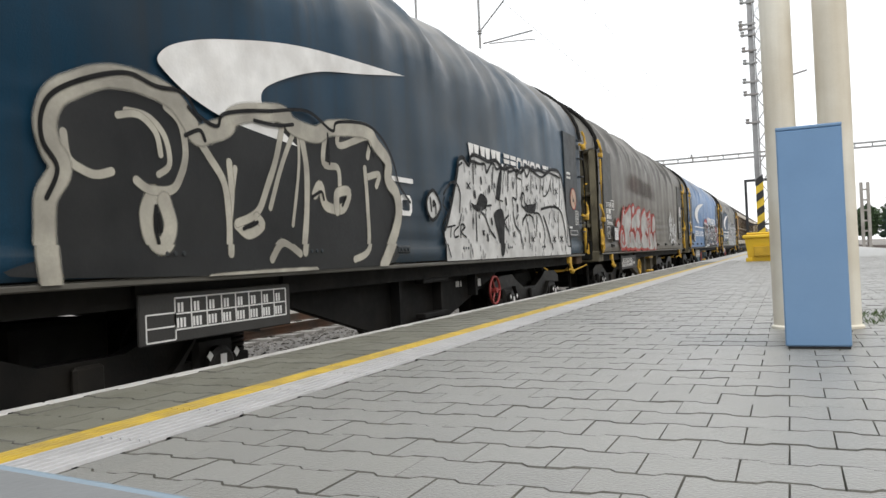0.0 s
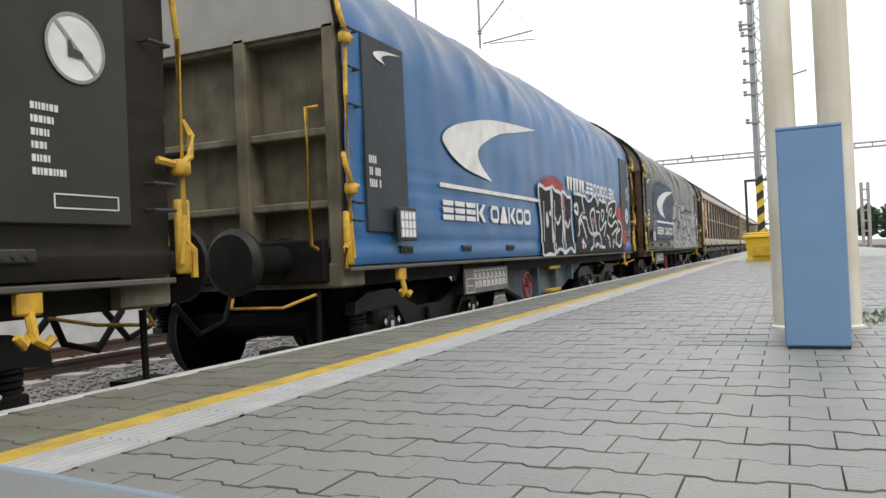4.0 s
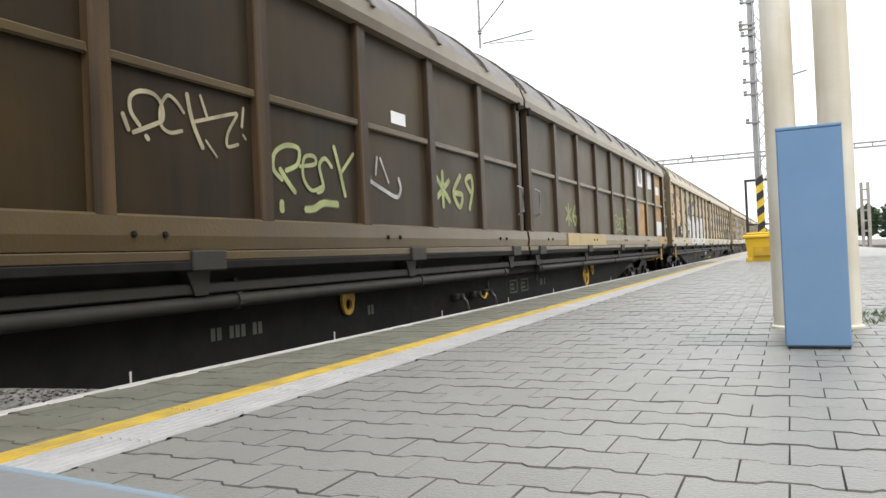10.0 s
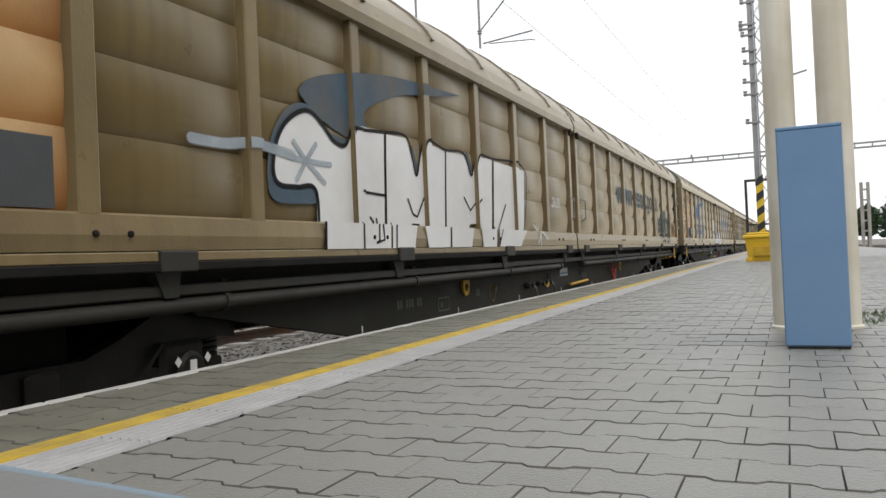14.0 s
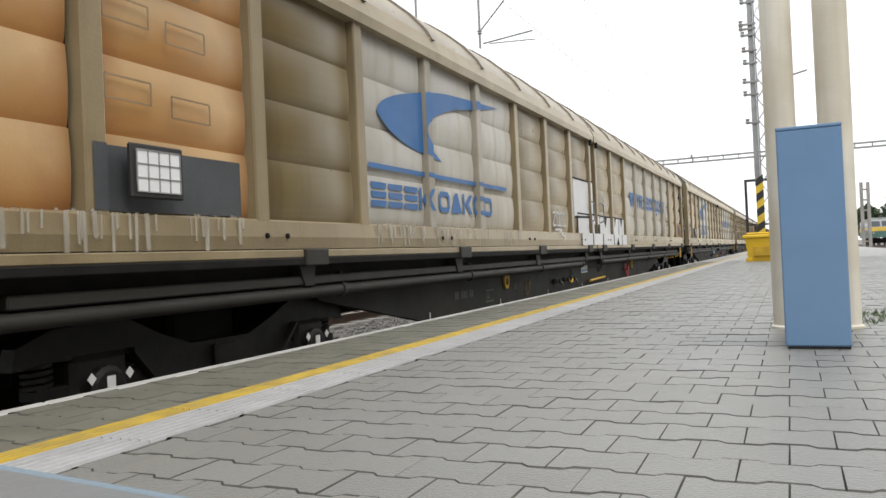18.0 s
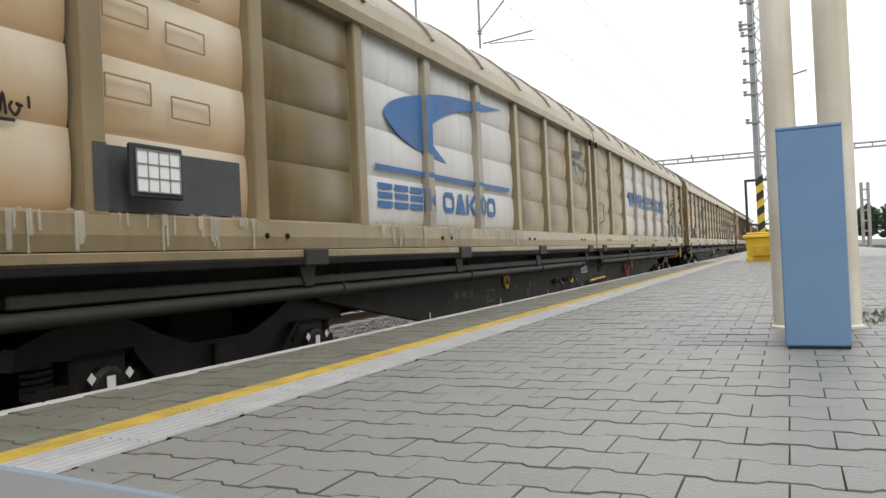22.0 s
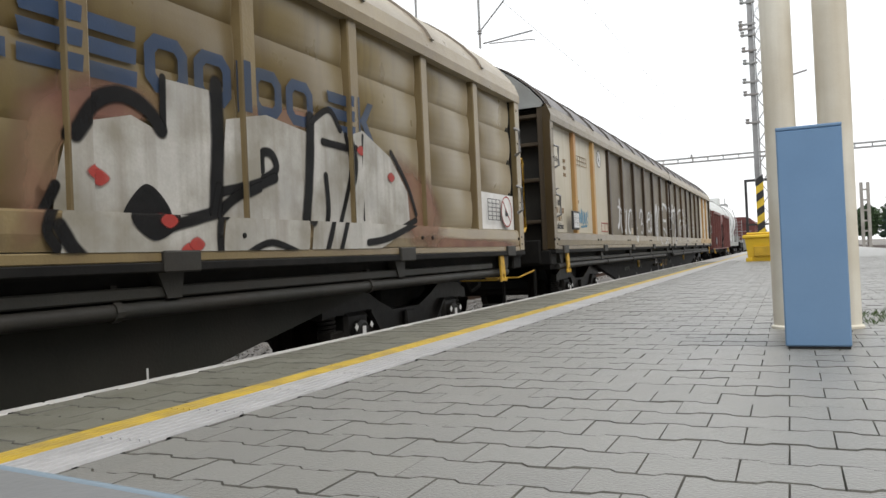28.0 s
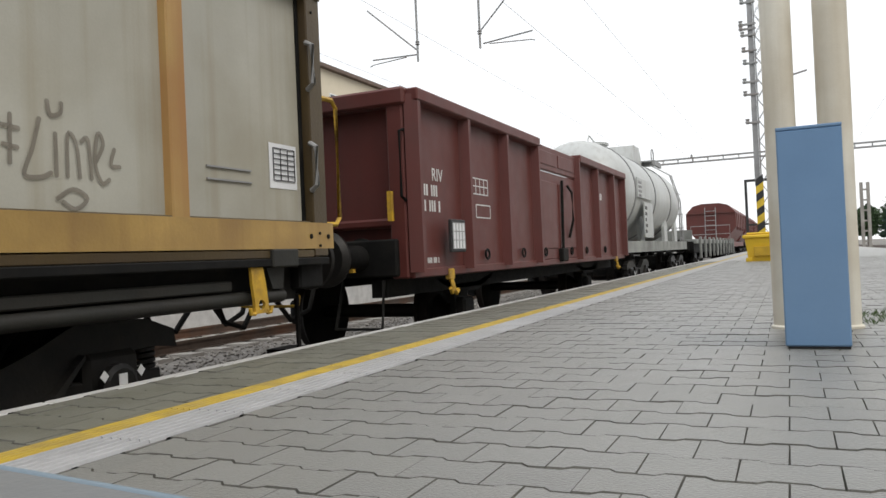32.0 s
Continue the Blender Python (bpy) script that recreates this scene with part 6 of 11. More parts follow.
pink = shade("spray_pink", spray=0.85, color=(0.45, 0.12, 0.17), rough=0.6, scale=3, vary=0.3, dirt=(0.22, 0.10, 0.09), dirt_amount=0.5, dirt_scale=4)
pink_haze = shade("spray_pink_haze", spray=0.8, color=(0.25, 0.12, 0.085), rough=0.65, scale=2, vary=0.35, dirt=(0.22, 0.15, 0.08), dirt_amount=0.8, dirt_scale=2)
lime = shade("spray_pale_green", spray=0.9, color=(0.38, 0.42, 0.20), rough=0.65, scale=4, vary=0.25, dirt=(0.15, 0.14, 0.07), dirt_amount=0.5, dirt_scale=6)
teal = shade("spray_teal", spray=0.7, color=(0.055, 0.13, 0.17), rough=0.65, scale=2, vary=0.3, dirt=(0.13, 0.12, 0.08), dirt_amount=0.7, dirt_scale=2.5)
sky_blue = shade("spray_sky_blue", spray=0.85, color=(0.14, 0.30, 0.42), rough=0.65, scale=3, vary=0.2)
logo_blue = shade("livery_blue", (0.035, 0.14, 0.36), 0.5, scale=2, vary=0.15, dirt=(0.10, 0.15, 0.25), dirt_amount=0.3)
logo_blue_dark = shade("livery_blue_dark", (0.018, 0.045, 0.105), 0.5, spray=0.85, scale=2, vary=0.25, dirt=(0.04, 0.05, 0.06), dirt_amount=0.5, dirt_scale=2.5)
logo_blue_dull = shade("livery_blue_dull", (0.05, 0.085, 0.12), 0.55, scale=2, vary=0.25, dirt=(0.12, 0.10, 0.07), dirt_amount=0.6, dirt_scale=2.5)
field_white = shade("field_white", (0.51, 0.505, 0.475), 0.55, sheen=0.4, scale=1.3, vary=0.10, grain=80, bump=0.06, dirt=(0.33, 0.29, 0.21), dirt_amount=0.55, dirt_scale=1.4, streak=(0.30, 0.25, 0.17), streak_amount=0.5, per_object=0.15)
field_clean = shade("field_clean_white", (0.72, 0.73, 0.74), 0.5, scale=1.3, vary=0.06, grain=80, bump=0.06, dirt=(0.45, 0.43, 0.38), dirt_amount=0.35, dirt_scale=1.4, per_object=0.1)
field_grey = shade("field_cool_grey_white", (0.64, 0.65, 0.655), 0.45, sheen=0.4, scale=1.3, vary=0.08, grain=80, bump=0.06, dirt=(0.46, 0.45, 0.41), dirt_amount=0.4, dirt_scale=1.4, streak=(0.28, 0.26, 0.2), streak_amount=0.3, per_object=0.1)
scrawl_brown = shade("spray_brown_grey", (0.20, 0.175, 0.14), 0.7, spray=0.7)
field_post = shade("field_post_dirty", (0.36, 0.33, 0.27), 0.4, scale=1.5, vary=0.15, dirt=(0.22, 0.18, 0.12), dirt_amount=0.6, dirt_scale=2.5, streak=(0.2, 0.16, 0.1), streak_amount=0.4)
panel_grey = shade("panel_grey_cream", (0.44, 0.43, 0.37), 0.5, sheen=0.4, scale=1.0, vary=0.12, grain=80, bump=0.05, dirt=(0.27, 0.24, 0.17), dirt_amount=0.6, dirt_scale=1.2, streak=(0.27, 0.22, 0.13), streak_amount=0.45)
offwhite = shade("panel_offwhite", (0.48, 0.455, 0.385), 0.55, sheen=0.4, scale=1.0, vary=0.10, grain=80, bump=0.05, dirt=(0.36, 0.32, 0.22), dirt_amount=0.6, dirt_scale=1.2, streak=(0.34, 0.27, 0.15), streak_amount=0.45, per_object=0.12)
ochre = shade("panel_ochre", (0.45, 0.28, 0.095), 0.55, sheen=0.25, scale=1.2, vary=0.12, grain=80, bump=0.05, dirt=(0.36, 0.17, 0.055), dirt_amount=0.75, dirt_scale=1.6, streak=(0.32, 0.14, 0.045), streak_amount=0.5, per_object=0.1, edge=(0.24, 0.085, 0.022), edge_amount=0.9)
ochre_patch = shade("patch_ochre", (0.47, 0.31, 0.13), 0.55, scale=2.5, vary=0.15, grain=80, bump=0.05, dirt=(0.36, 0.17, 0.055), dirt_amount=0.6, dirt_scale=4, streak=(0.32, 0.14, 0.045), streak_amount=0.4)
cream_patch = shade("patch_pale_cream", (0.60, 0.55, 0.43), 0.55, scale=2.5, vary=0.12, dirt=(0.45, 0.33, 0.18), dirt_amount=0.5, dirt_scale=4)
ochre_sill = shade("sill_ochre", (0.42, 0.27, 0.085), 0.45, scale=1.5, vary=0.15, dirt=(0.22, 0.13, 0.05), dirt_amount=0.6, dirt_scale=2, streak=(0.2, 0.1, 0.04), streak_amount=0.4)
rust_panel = shade("panel_rusting", (0.52, 0.33, 0.145), 0.4, sheen=0.6, scale=1.3, vary=0.12, grain=80, bump=0.08, dirt=(0.40, 0.27, 0.14), dirt_amount=0.6, dirt_scale=1.7, section=(0.42, 0.20, 0.055), edge=(0.26, 0.10, 0.03), edge_amount=0.75)
rust_pale = shade("panel_pale_rusting", (0.62, 0.56, 0.45), 0.4, sheen=0.8, scale=1.3, vary=0.1, grain=80, bump=0.08, dirt=(0.50, 0.38, 0.22), dirt_amount=0.5, dirt_scale=1.7, section=(0.52, 0.36, 0.20), edge=(0.38, 0.22, 0.11), edge_amount=0.4)
rust_brown = shade("panel_rust_brown", (0.30, 0.13, 0.05), 0.7, scale=2, vary=0.3, dirt=(0.45, 0.30, 0.15), dirt_amount=0.5)
sill_white = shade("sill_run_white", (0.50, 0.47, 0.40), 0.6, spray=0.6, scale=3, vary=0.15, dirt=(0.3, 0.25, 0.17), dirt_amount=0.5, dirt_scale=4)
stain_brown = shade("stain_brown", (0.16, 0.11, 0.05), 0.7, spray=0.65, scale=5, vary=0.3)
grey_patch = shade("patch_dark_grey", (0.06, 0.065, 0.07), 0.6, scale=3, vary=0.2)
bare_steel = shade("stripped_sill_cream", (0.50, 0.40, 0.22), 0.6, scale=3, vary=0.15, dirt=(0.3, 0.2, 0.1), dirt_amount=0.4)


def recolour(w, bays, material, posts=None):
    """Other paint on some bays of the near side, counted from the leading end."""
    for ob in w.children_recursive:
        base_name = ob.name.split(".")[0]
        if base_name not in ("panel", "post") or ob.parent.rotation_euler.z > 1:
            continue
        y = ob.location.y
        if base_name == "post":
            use, k = posts, round((abs(y) - 0.2) / 1.195)
            k = 9 - k if y < 0 else 8 + k
            hit = k in bays and k - 1 in bays if y < 0 else k in bays and k + 1 in bays
        else:
            use, k = material, int((abs(y) - 0.2) / 1.195)
            k = 8 - k if y < 0 else 9 + k
            hit = k in bays
        if hit and use:
            ob.material_slots[0].link = "OBJECT"
            ob.material_slots[0].material = use



def sill_runs(w, z, y0, y1, n, seed):
    """Pale runs of washed-off paint down the bottom beam."""
    r = random.Random(seed)
    p = Paint(z, 0.005)
    for _ in range(n):
        y = r.uniform(y0, y1)
        d = r.uniform(0.03, 0.18)
        p.stroke([(y, 1.30), (y + r.uniform(-0.004, 0.004), 1.295 - d)], r.uniform(0.008, 0.03), 1, soft=0.7)
    p.put("paint_run", sill_white, w, "pale paint runs on the sill", kind="stuff")


def burner(w, z, y0, y1, z0, z1, n, fill, line, seed, lw=0.035, halo=None, inner=True, name="graffiti", label=""):
    """A row of swollen, interlocking letter shapes that nobody can read."""
    r = random.Random(seed)
    cell = (y1 - y0) / n
    pf_, pl_, ph_ = Paint(z, 0.004), Paint(z, 0.008), Paint(z, 0.002)
    for i in range(n):
        a, c = y0 + cell * i - cell * 0.10, y0 + cell * (i + 1) + cell * 0.06
        lo, hi = z0 + r.uniform(-0.02, 0.08) * (z1 - z0), z1 - r.uniform(0.0, 0.18) * (z1 - z0)
        m, q = (a + c) / 2, (lo + hi) / 2
        j = lambda s: r.uniform(-s, s) * cell
        pts = [(a + j(0.08), lo), (m + j(0.15), lo + j(0.10) + 0.02), (c + j(0.08), lo + j(0.05)), (c - r.uniform(0.0, 0.25) * cell, q + j(0.15)), (c + j(0.1), hi - r.uniform(0, 0.1)), (m + j(0.15), hi + j(0.08)), (a + j(0.1), hi + j(0.05)), (a + r.uniform(0.0, 0.22) * cell, q + j(0.15))]
        sm = smoothed(pts, 5, True)
        pf_.fan(sm)
        pl_.stroke(pts, lw, 5, True)
        if halo:
            big = [(m + (y - m) * 1.22, q + (v - q) * 1.18) for y, v in pts]
            ph_.fan(smoothed(big, 4, True))
        if inner:
            kind = r.randrange(4)
            if kind == 0:
                pl_.fan(smoothed([(m - cell * 0.12, q), (m, q + 0.16 * (hi - lo)), (m + cell * 0.14, q), (m, q - 0.1 * (hi - lo))], 4, True))
            elif kind == 1:
                pl_.stroke([(m - cell * 0.05, lo), (m - cell * 0.08, q - 0.05), (m + cell * 0.06, q + 0.02)], lw)
            elif kind == 2:
                pl_.stroke([(m, hi), (m + cell * 0.06, q + 0.1), (m - cell * 0.1, q)], lw)
            else:
                pl_.stroke([(a + cell * 0.3, q + 0.04), (m, q - 0.05), (c - cell * 0.3, q + 0.05)], lw)
            if r.random() < 0.6:
                pl_.disc(m + j(0.3), q + r.uniform(-0.25, 0.25) * (hi - lo), lw * 0.9, n=8)
            pl_.stroke([(a + cell * 0.25, lo + 0.2 * (hi - lo)), (a + cell * 0.33, hi - 0.2 * (hi - lo))], lw * 0.5)
    if halo:
        ph_.put("graffiti_haze", halo, w, "hazy sprayed surround")
    pf_.put(name, fill, w, label)
    pl_.put("graffiti_outline", line, w, "sprayed outlines")


def tag(w, z, y, v, s, shape, material, lw, label="sprayed scrawl"):
    """A quick scrawl: strokes given in letter heights from the lower near corner."""
    p = Paint(z, 0.006)
    for st_ in shape:
        p.stroke([(y + a * s, v + c * s) for a, c in st_], lw, 5)
    p.put("graffiti_tag", material, w, label)


def scrawl(n, seed):
    """Strokes of an unreadable joined-up signature, n letters long."""
    r = random.Random(seed)
    out, line, x = [], [], 0.0
    for i in range(n):
        hi, lo = r.uniform(0.6, 1.05), r.uniform(-0.1, 0.15)
        k = r.randrange(3)
        if k == 0:
            line += [(x, lo), (x + 0.12, hi), (x + 0.32, hi * 0.8), (x + 0.2, 0.4), (x + 0.5, lo + 0.05)]
        elif k == 1:
            line += [(x + 0.05, hi * 0.8), (x - 0.05, 0.35), (x + 0.2, lo), (x + 0.4, 0.4), (x + 0.25, hi * 0.75), (x + 0.5, 0.5)]
        else:
            line += [(x, 0.1), (x + 0.15, hi), (x + 0.22, lo), (x + 0.38, hi * 0.9), (x + 0.5, lo)]
        x += r.uniform(0.55, 0.75)
        if r.random() < 0.45 or i == n - 1:
            out.append(line)
            line = []
    out.append([(x * 0.2, -0.25), (x * 0.9, -0.15)])
    if r.random() < 0.6:
        out.append([(x + 0.1, 0.9), (x + 0.12, 0.5)])
    return out


spray_grey = shade("spray_grey", (0.20, 0.205, 0.21), 0.6, spray=0.45, scale=3, vary=0.3)

# first wagon: crescent, big outlined piece, dense silver piece
soot_fill = shade("spray_soot_fill", (0.022, 0.023, 0.024), 0.6, spec=0.2, scale=1.5, vary=0.4, dirt=(0.035, 0.036, 0.036), dirt_amount=0.6, dirt_scale=2, spray=0.93)
swoosh(Paint(Z1), -3.51, 2.54, 2.83).put("crescent", M["white_paint"], W1, "pale crescent emblem")
p = Paint(Z1, 0.003)
p.hull([(-4.2, 1.01), (-4.21, 1.11), (-4.21, 1.23), (-4.19, 1.36), (-4.12, 1.48), (-4.17, 1.57), (-4.19, 1.68), (-4.14, 1.79), (-4.03, 1.86), (-3.85, 1.93), (-3.65, 1.94), (-3.43, 1.9), (-3.31, 1.8), (-3.25, 1.73), (-3.14, 1.76), (-3, 1.81), (-2.95, 1.87), (-2.8, 1.92), (-2.46, 1.96), (-2.35, 1.9), (-2.09, 1.88), (-1.88, 1.95), (-1.4, 1.99), (-1.24, 1.9), (-1.06, 1.79), (-1.07, 1.65), (-0.94, 1.55), (-0.91, 1.39), (-1.02, 1.2), (-1.23, 0.98)])
p.put("graffiti", soot_fill, W1, "sooty sprayed letter fill")
p = Paint(Z1, 0.007)
p.stroke([(-4.2, 1), (-4.21, 1.11), (-4.21, 1.23), (-4.2, 1.35), (-4.12, 1.48), (-4.17, 1.57), (-4.19, 1.68), (-4.14, 1.79), (-4.03, 1.86), (-3.85, 1.93), (-3.65, 1.94), (-3.43, 1.9), (-3.31, 1.8), (-3.25, 1.73), (-3.14, 1.76), (-3, 1.81), (-2.95, 1.87), (-2.8, 1.92), (-2.46, 1.96), (-2.35, 1.9), (-2.09, 1.88), (-1.88, 1.95), (-1.4, 1.99), (-1.24, 1.9), (-1.06, 1.79), (-1.07, 1.65), (-0.94, 1.55), (-0.91, 1.39), (-1.02, 1.2), (-1.23, 0.98)], 0.11)
p.stroke([(-4.1, 1.64), (-4.08, 1.53), (-3.99, 1.48), (-3.92, 1.47), (-3.84, 1.49)], 0.04)
p.stroke([(-3.79, 1.76), (-3.66, 1.78), (-3.55, 1.71), (-3.52, 1.6)], 0.035)
p.stroke([(-3.74, 1.79), (-3.6, 1.78), (-3.49, 1.7), (-3.46, 1.56), (-3.54, 1.5)], 0.035)
p.stroke([(-3.47, 1.85), (-3.37, 1.78), (-3.34, 1.63), (-3.38, 1.51), (-3.45, 1.43), (-3.6, 1.42), (-3.69, 1.46)], 0.045)
p.stroke([(-3.58, 1.4), (-3.63, 1.3), (-3.6, 1.17), (-3.52, 1.15), (-3.47, 1.25), (-3.51, 1.37)], 0.09)
p.stroke([(-3.25, 1.72), (-3.15, 1.62), (-3.04, 1.49), (-3.01, 1.29), (-3.02, 1.1)], 0.05)
p.stroke([(-2.99, 1.61), (-2.98, 1.45), (-3.01, 1.27)], 0.05)
p.stroke([(-2.94, 1.58), (-3, 1.35)], 0.04)
p.stroke([(-2.47, 1.87), (-2.54, 1.68), (-2.64, 1.5), (-2.75, 1.34), (-2.94, 1.27)], 0.05)
p.stroke([(-2.94, 1.26), (-2.84, 1.21), (-2.71, 1.26), (-2.76, 1.31)], 0.06)
p.stroke([(-2.32, 1.89), (-2.48, 1.65), (-2.62, 1.37)], 0.04)
p.stroke([(-2.29, 1.87), (-2.3, 1.63), (-2.39, 1.27)], 0.03)
p.stroke([(-2.26, 1.86), (-2.21, 1.64), (-2.23, 1.34), (-2.28, 1.1)], 0.06)
p.stroke([(-1.95, 1.92), (-2, 1.7), (-1.82, 1.68), (-1.8, 1.56)], 0.05)
p.stroke([(-2.12, 1.48), (-2.05, 1.54), (-1.99, 1.41), (-1.77, 1.4), (-1.68, 1.52), (-1.84, 1.5), (-1.85, 1.38)], 0.07)
p.stroke([(-1.8, 1.92), (-1.77, 1.84), (-1.36, 1.95), (-1.38, 1.8)], 0.05)
p.stroke([(-1.43, 1.71), (-1.41, 1.41), (-1.43, 1.12), (-1.65, 1.04)], 0.05)
p.stroke([(-1.39, 1.65), (-1.21, 1.68), (-1.26, 1.59)], 0.05)
p.stroke([(-2.64, 1.06), (-2.52, 1.16), (-2.34, 1.09)], 0.05)
p.stroke([(-3.19, 0.96), (-2.64, 0.97), (-2.16, 0.97)], 0.06)
p.put("graffiti_outline", cream_spray, W1, "thick cream sprayed outlines")
p = Paint(Z1, 0.012)
p.stroke([(-4.2, 1.35), (-4.14, 1.48), (-4.21, 1.59), (-4.21, 1.71), (-4.14, 1.81), (-3.94, 1.91), (-3.72, 1.97), (-3.54, 1.94), (-3.34, 1.94), (-3.24, 1.84), (-3.09, 1.8), (-3.04, 1.87), (-2.85, 1.92), (-2.58, 1.96)], 0.022)
p.stroke([(-2.58, 1.96), (-2.18, 2.02), (-1.88, 1.93), (-1.8, 2), (-1.4, 2.04), (-1.14, 1.96), (-0.97, 1.8), (-0.88, 1.62), (-0.69, 1.49)], 0.022)
p.stroke([(-3.31, 1.87), (-3.22, 1.81)], 0.022)
p.stroke([(-3.34, 1.72), (-3.23, 1.76), (-3.19, 1.71)], 0.022)
p.stroke([(-3.57, 1.34), (-3.58, 1.24), (-3.56, 1.16)], 0.022)
p.stroke([(-3.55, 1.3), (-3.54, 1.22)], 0.022)
p.stroke([(-2.75, 1.88), (-2.53, 1.88), (-2.35, 1.91)], 0.022)
p.stroke([(-1.94, 1.9), (-1.93, 1.7)], 0.022)
p.stroke([(-1.37, 1.91), (-1.29, 1.81)], 0.022)
p.stroke([(-2.16, 1.46), (-2.05, 1.5), (-2.02, 1.45)], 0.022)
p.stroke([(-1.78, 1.42), (-1.73, 1.48)], 0.022)
p.stroke([(-1.01, 1.34), (-1.07, 1.2), (-1.22, 1.07)], 0.022)
p.stroke([(-2.89, 1.24), (-2.76, 1.28)], 0.022)
p.put("graffiti_edge", spray_black, W1, "thin black sprayed edges")
pw_ = Paint(Z1, 0.002).rect(-3.6, -0.6, 1.65, 1.69)
block_words(pw_, -0.86, 1.38, 0.17, "o", 0.22)
block_words(pw_, 0.7, 1.98, 0.17, "vvv.ssooido.sk", 0.2)
pw_.put("word_mark", M["white_paint"], W1, "white word mark half covered by paint")
top1 = [(0.02, 1.28), (0.14, 1.43), (0.36, 1.8), (0.41, 1.94), (0.53, 1.98), (0.68, 1.92), (0.77, 2.03), (1.03, 2.03), (1.24, 2.01), (1.47, 2.04), (1.71, 1.97), (1.98, 2.02), (2.16, 1.98), (2.19, 2), (2.34, 1.98), (2.55, 2.07), (2.84, 2.05), (3.1, 2.07), (3.39, 2.06), (3.7, 2.13), (4.14, 2.06), (4.38, 1.44), (4.47, 1.11)]
sm = smoothed(top1, 4)
Paint(Z1, 0.004).band(sm, [(y, 0.99) for y, _ in sm]).put("graffiti", silver, W1, "dense silver sprayed letters")
p = Paint(Z1, 0.006)
rr = random.Random(6)
for k in range(150):
    y = rr.uniform(0.35, 4.2)
    z_ = rr.uniform(1.0, float(np.interp(y, [v[0] for v in sm], [v[1] for v in sm])) - 0.05)
    p.stroke([(y, z_), (y + rr.uniform(-0.015, 0.02), z_ - rr.uniform(0.015, 0.06))], rr.uniform(0.02, 0.045), 2, soft=0.8)
p.put("graffiti_shading", spray_grey, W1, "grey scuffs in the paint", kind="stuff")
p = Paint(Z1, 0.009)
p.stroke(top1, 0.04, 4)
p.stroke([(0.72, 1.96), (0.82, 1.97), (0.98, 1.96), (1.13, 1.97), (1.17, 1.89), (1.26, 1.95), (1.34, 2.0), (1.42, 1.99), (1.5, 1.95), (1.62, 1.98), (1.68, 1.97), (1.79, 2.02), (1.85, 1.97), (1.94, 1.96), (2.13, 1.99), (2.17, 1.93), (2.31, 2.03), (2.44, 2.04), (2.55, 1.95), (2.71, 2.05), (2.9, 2.02), (3.17, 1.99), (3.48, 2.07), (3.64, 2.07), (3.86, 2.06), (4.04, 2.04)], 0.028)
p.hull([(0.7, 1.55), (0.83, 1.54), (0.94, 1.65), (1.06, 1.65), (1.16, 1.6), (1.11, 1.52), (0.93, 1.47), (0.77, 1.49)])
p.hull([(1.6, 1.95), (1.66, 1.95), (1.56, 1.64), (1.43, 1.64), (1.5, 1.82)])
p.hull([(1.36, 1.48), (1.65, 1.5), (1.63, 1.1), (1.51, 1.01), (1.47, 1.19), (1.37, 1.37)])
p.hull([(2.41, 1.59), (2.87, 1.63), (2.79, 1.52), (2.49, 1.52)])
p.stroke([(0.79, 1.95), (0.78, 1.75)], 0.023)
p.stroke([(0.82, 1.46), (0.81, 1.18)], 0.024)
p.stroke([(0.96, 1.47), (1.07, 1.43), (1.19, 1.3), (1.36, 1.21)], 0.023)
p.stroke([(1.06, 1.67), (1.11, 1.49)], 0.018)
p.stroke([(1.14, 1.54), (1.27, 1.55)], 0.021)
p.stroke([(1.38, 1.96), (1.31, 1.73)], 0.024)
p.stroke([(1.43, 1.63), (1.64, 1.61)], 0.017)
p.stroke([(1.54, 1.6), (1.56, 1.5)], 0.017)
p.stroke([(1.82, 1.46), (1.67, 1.39), (1.79, 1.29)], 0.026)
p.stroke([(1.86, 1.95), (1.84, 1.74)], 0.024)
p.stroke([(2.15, 1.97), (2.14, 1.67), (1.99, 1.67), (2.0, 1.58)], 0.022)
p.stroke([(2.17, 1.91), (2.33, 1.9)], 0.017)
p.stroke([(2.38, 2.03), (2.34, 1.72)], 0.016)
p.stroke([(1.65, 1.7), (1.7, 1.88), (1.76, 1.97)], 0.017)
p.stroke([(2.74, 2.02), (2.7, 1.76)], 0.025)
p.stroke([(3.13, 1.96), (3.08, 1.78)], 0.023)
p.stroke([(3.32, 2.03), (3.22, 1.76), (3.46, 1.82), (3.64, 2.03)], 0.02)
p.stroke([(3.72, 2.02), (3.71, 1.81)], 0.025)
p.stroke([(4.04, 2.02), (3.96, 1.64), (3.69, 1.66)], 0.022)
p.stroke([(2.28, 1.67), (2.34, 1.74), (2.42, 1.72), (2.44, 1.63), (2.61, 1.59), (2.87, 1.63), (2.87, 1.69)], 0.027)
p.stroke([(2.34, 1.69), (2.31, 1.6), (2.44, 1.56)], 0.026)
p.stroke([(2.49, 1.5), (2.35, 1.42), (2.32, 1.37)], 0.027)
p.stroke([(1.98, 1.5), (2.06, 1.35), (2.23, 1.26), (2.25, 1.09)], 0.026)
p.stroke([(2.09, 1.43), (2.17, 1.48)], 0.023)
p.stroke([(2.35, 1.44), (2.55, 1.49), (2.73, 1.46), (2.78, 1.34)], 0.022)
p.stroke([(2.46, 1.45), (2.56, 1.26), (2.52, 1.09)], 0.02)
p.stroke([(2.79, 1.52), (3.02, 1.51), (3.19, 1.35), (3.22, 1.24), (3.1, 1.08)], 0.024)
p.stroke([(2.89, 1.49), (2.86, 1.23)], 0.018)
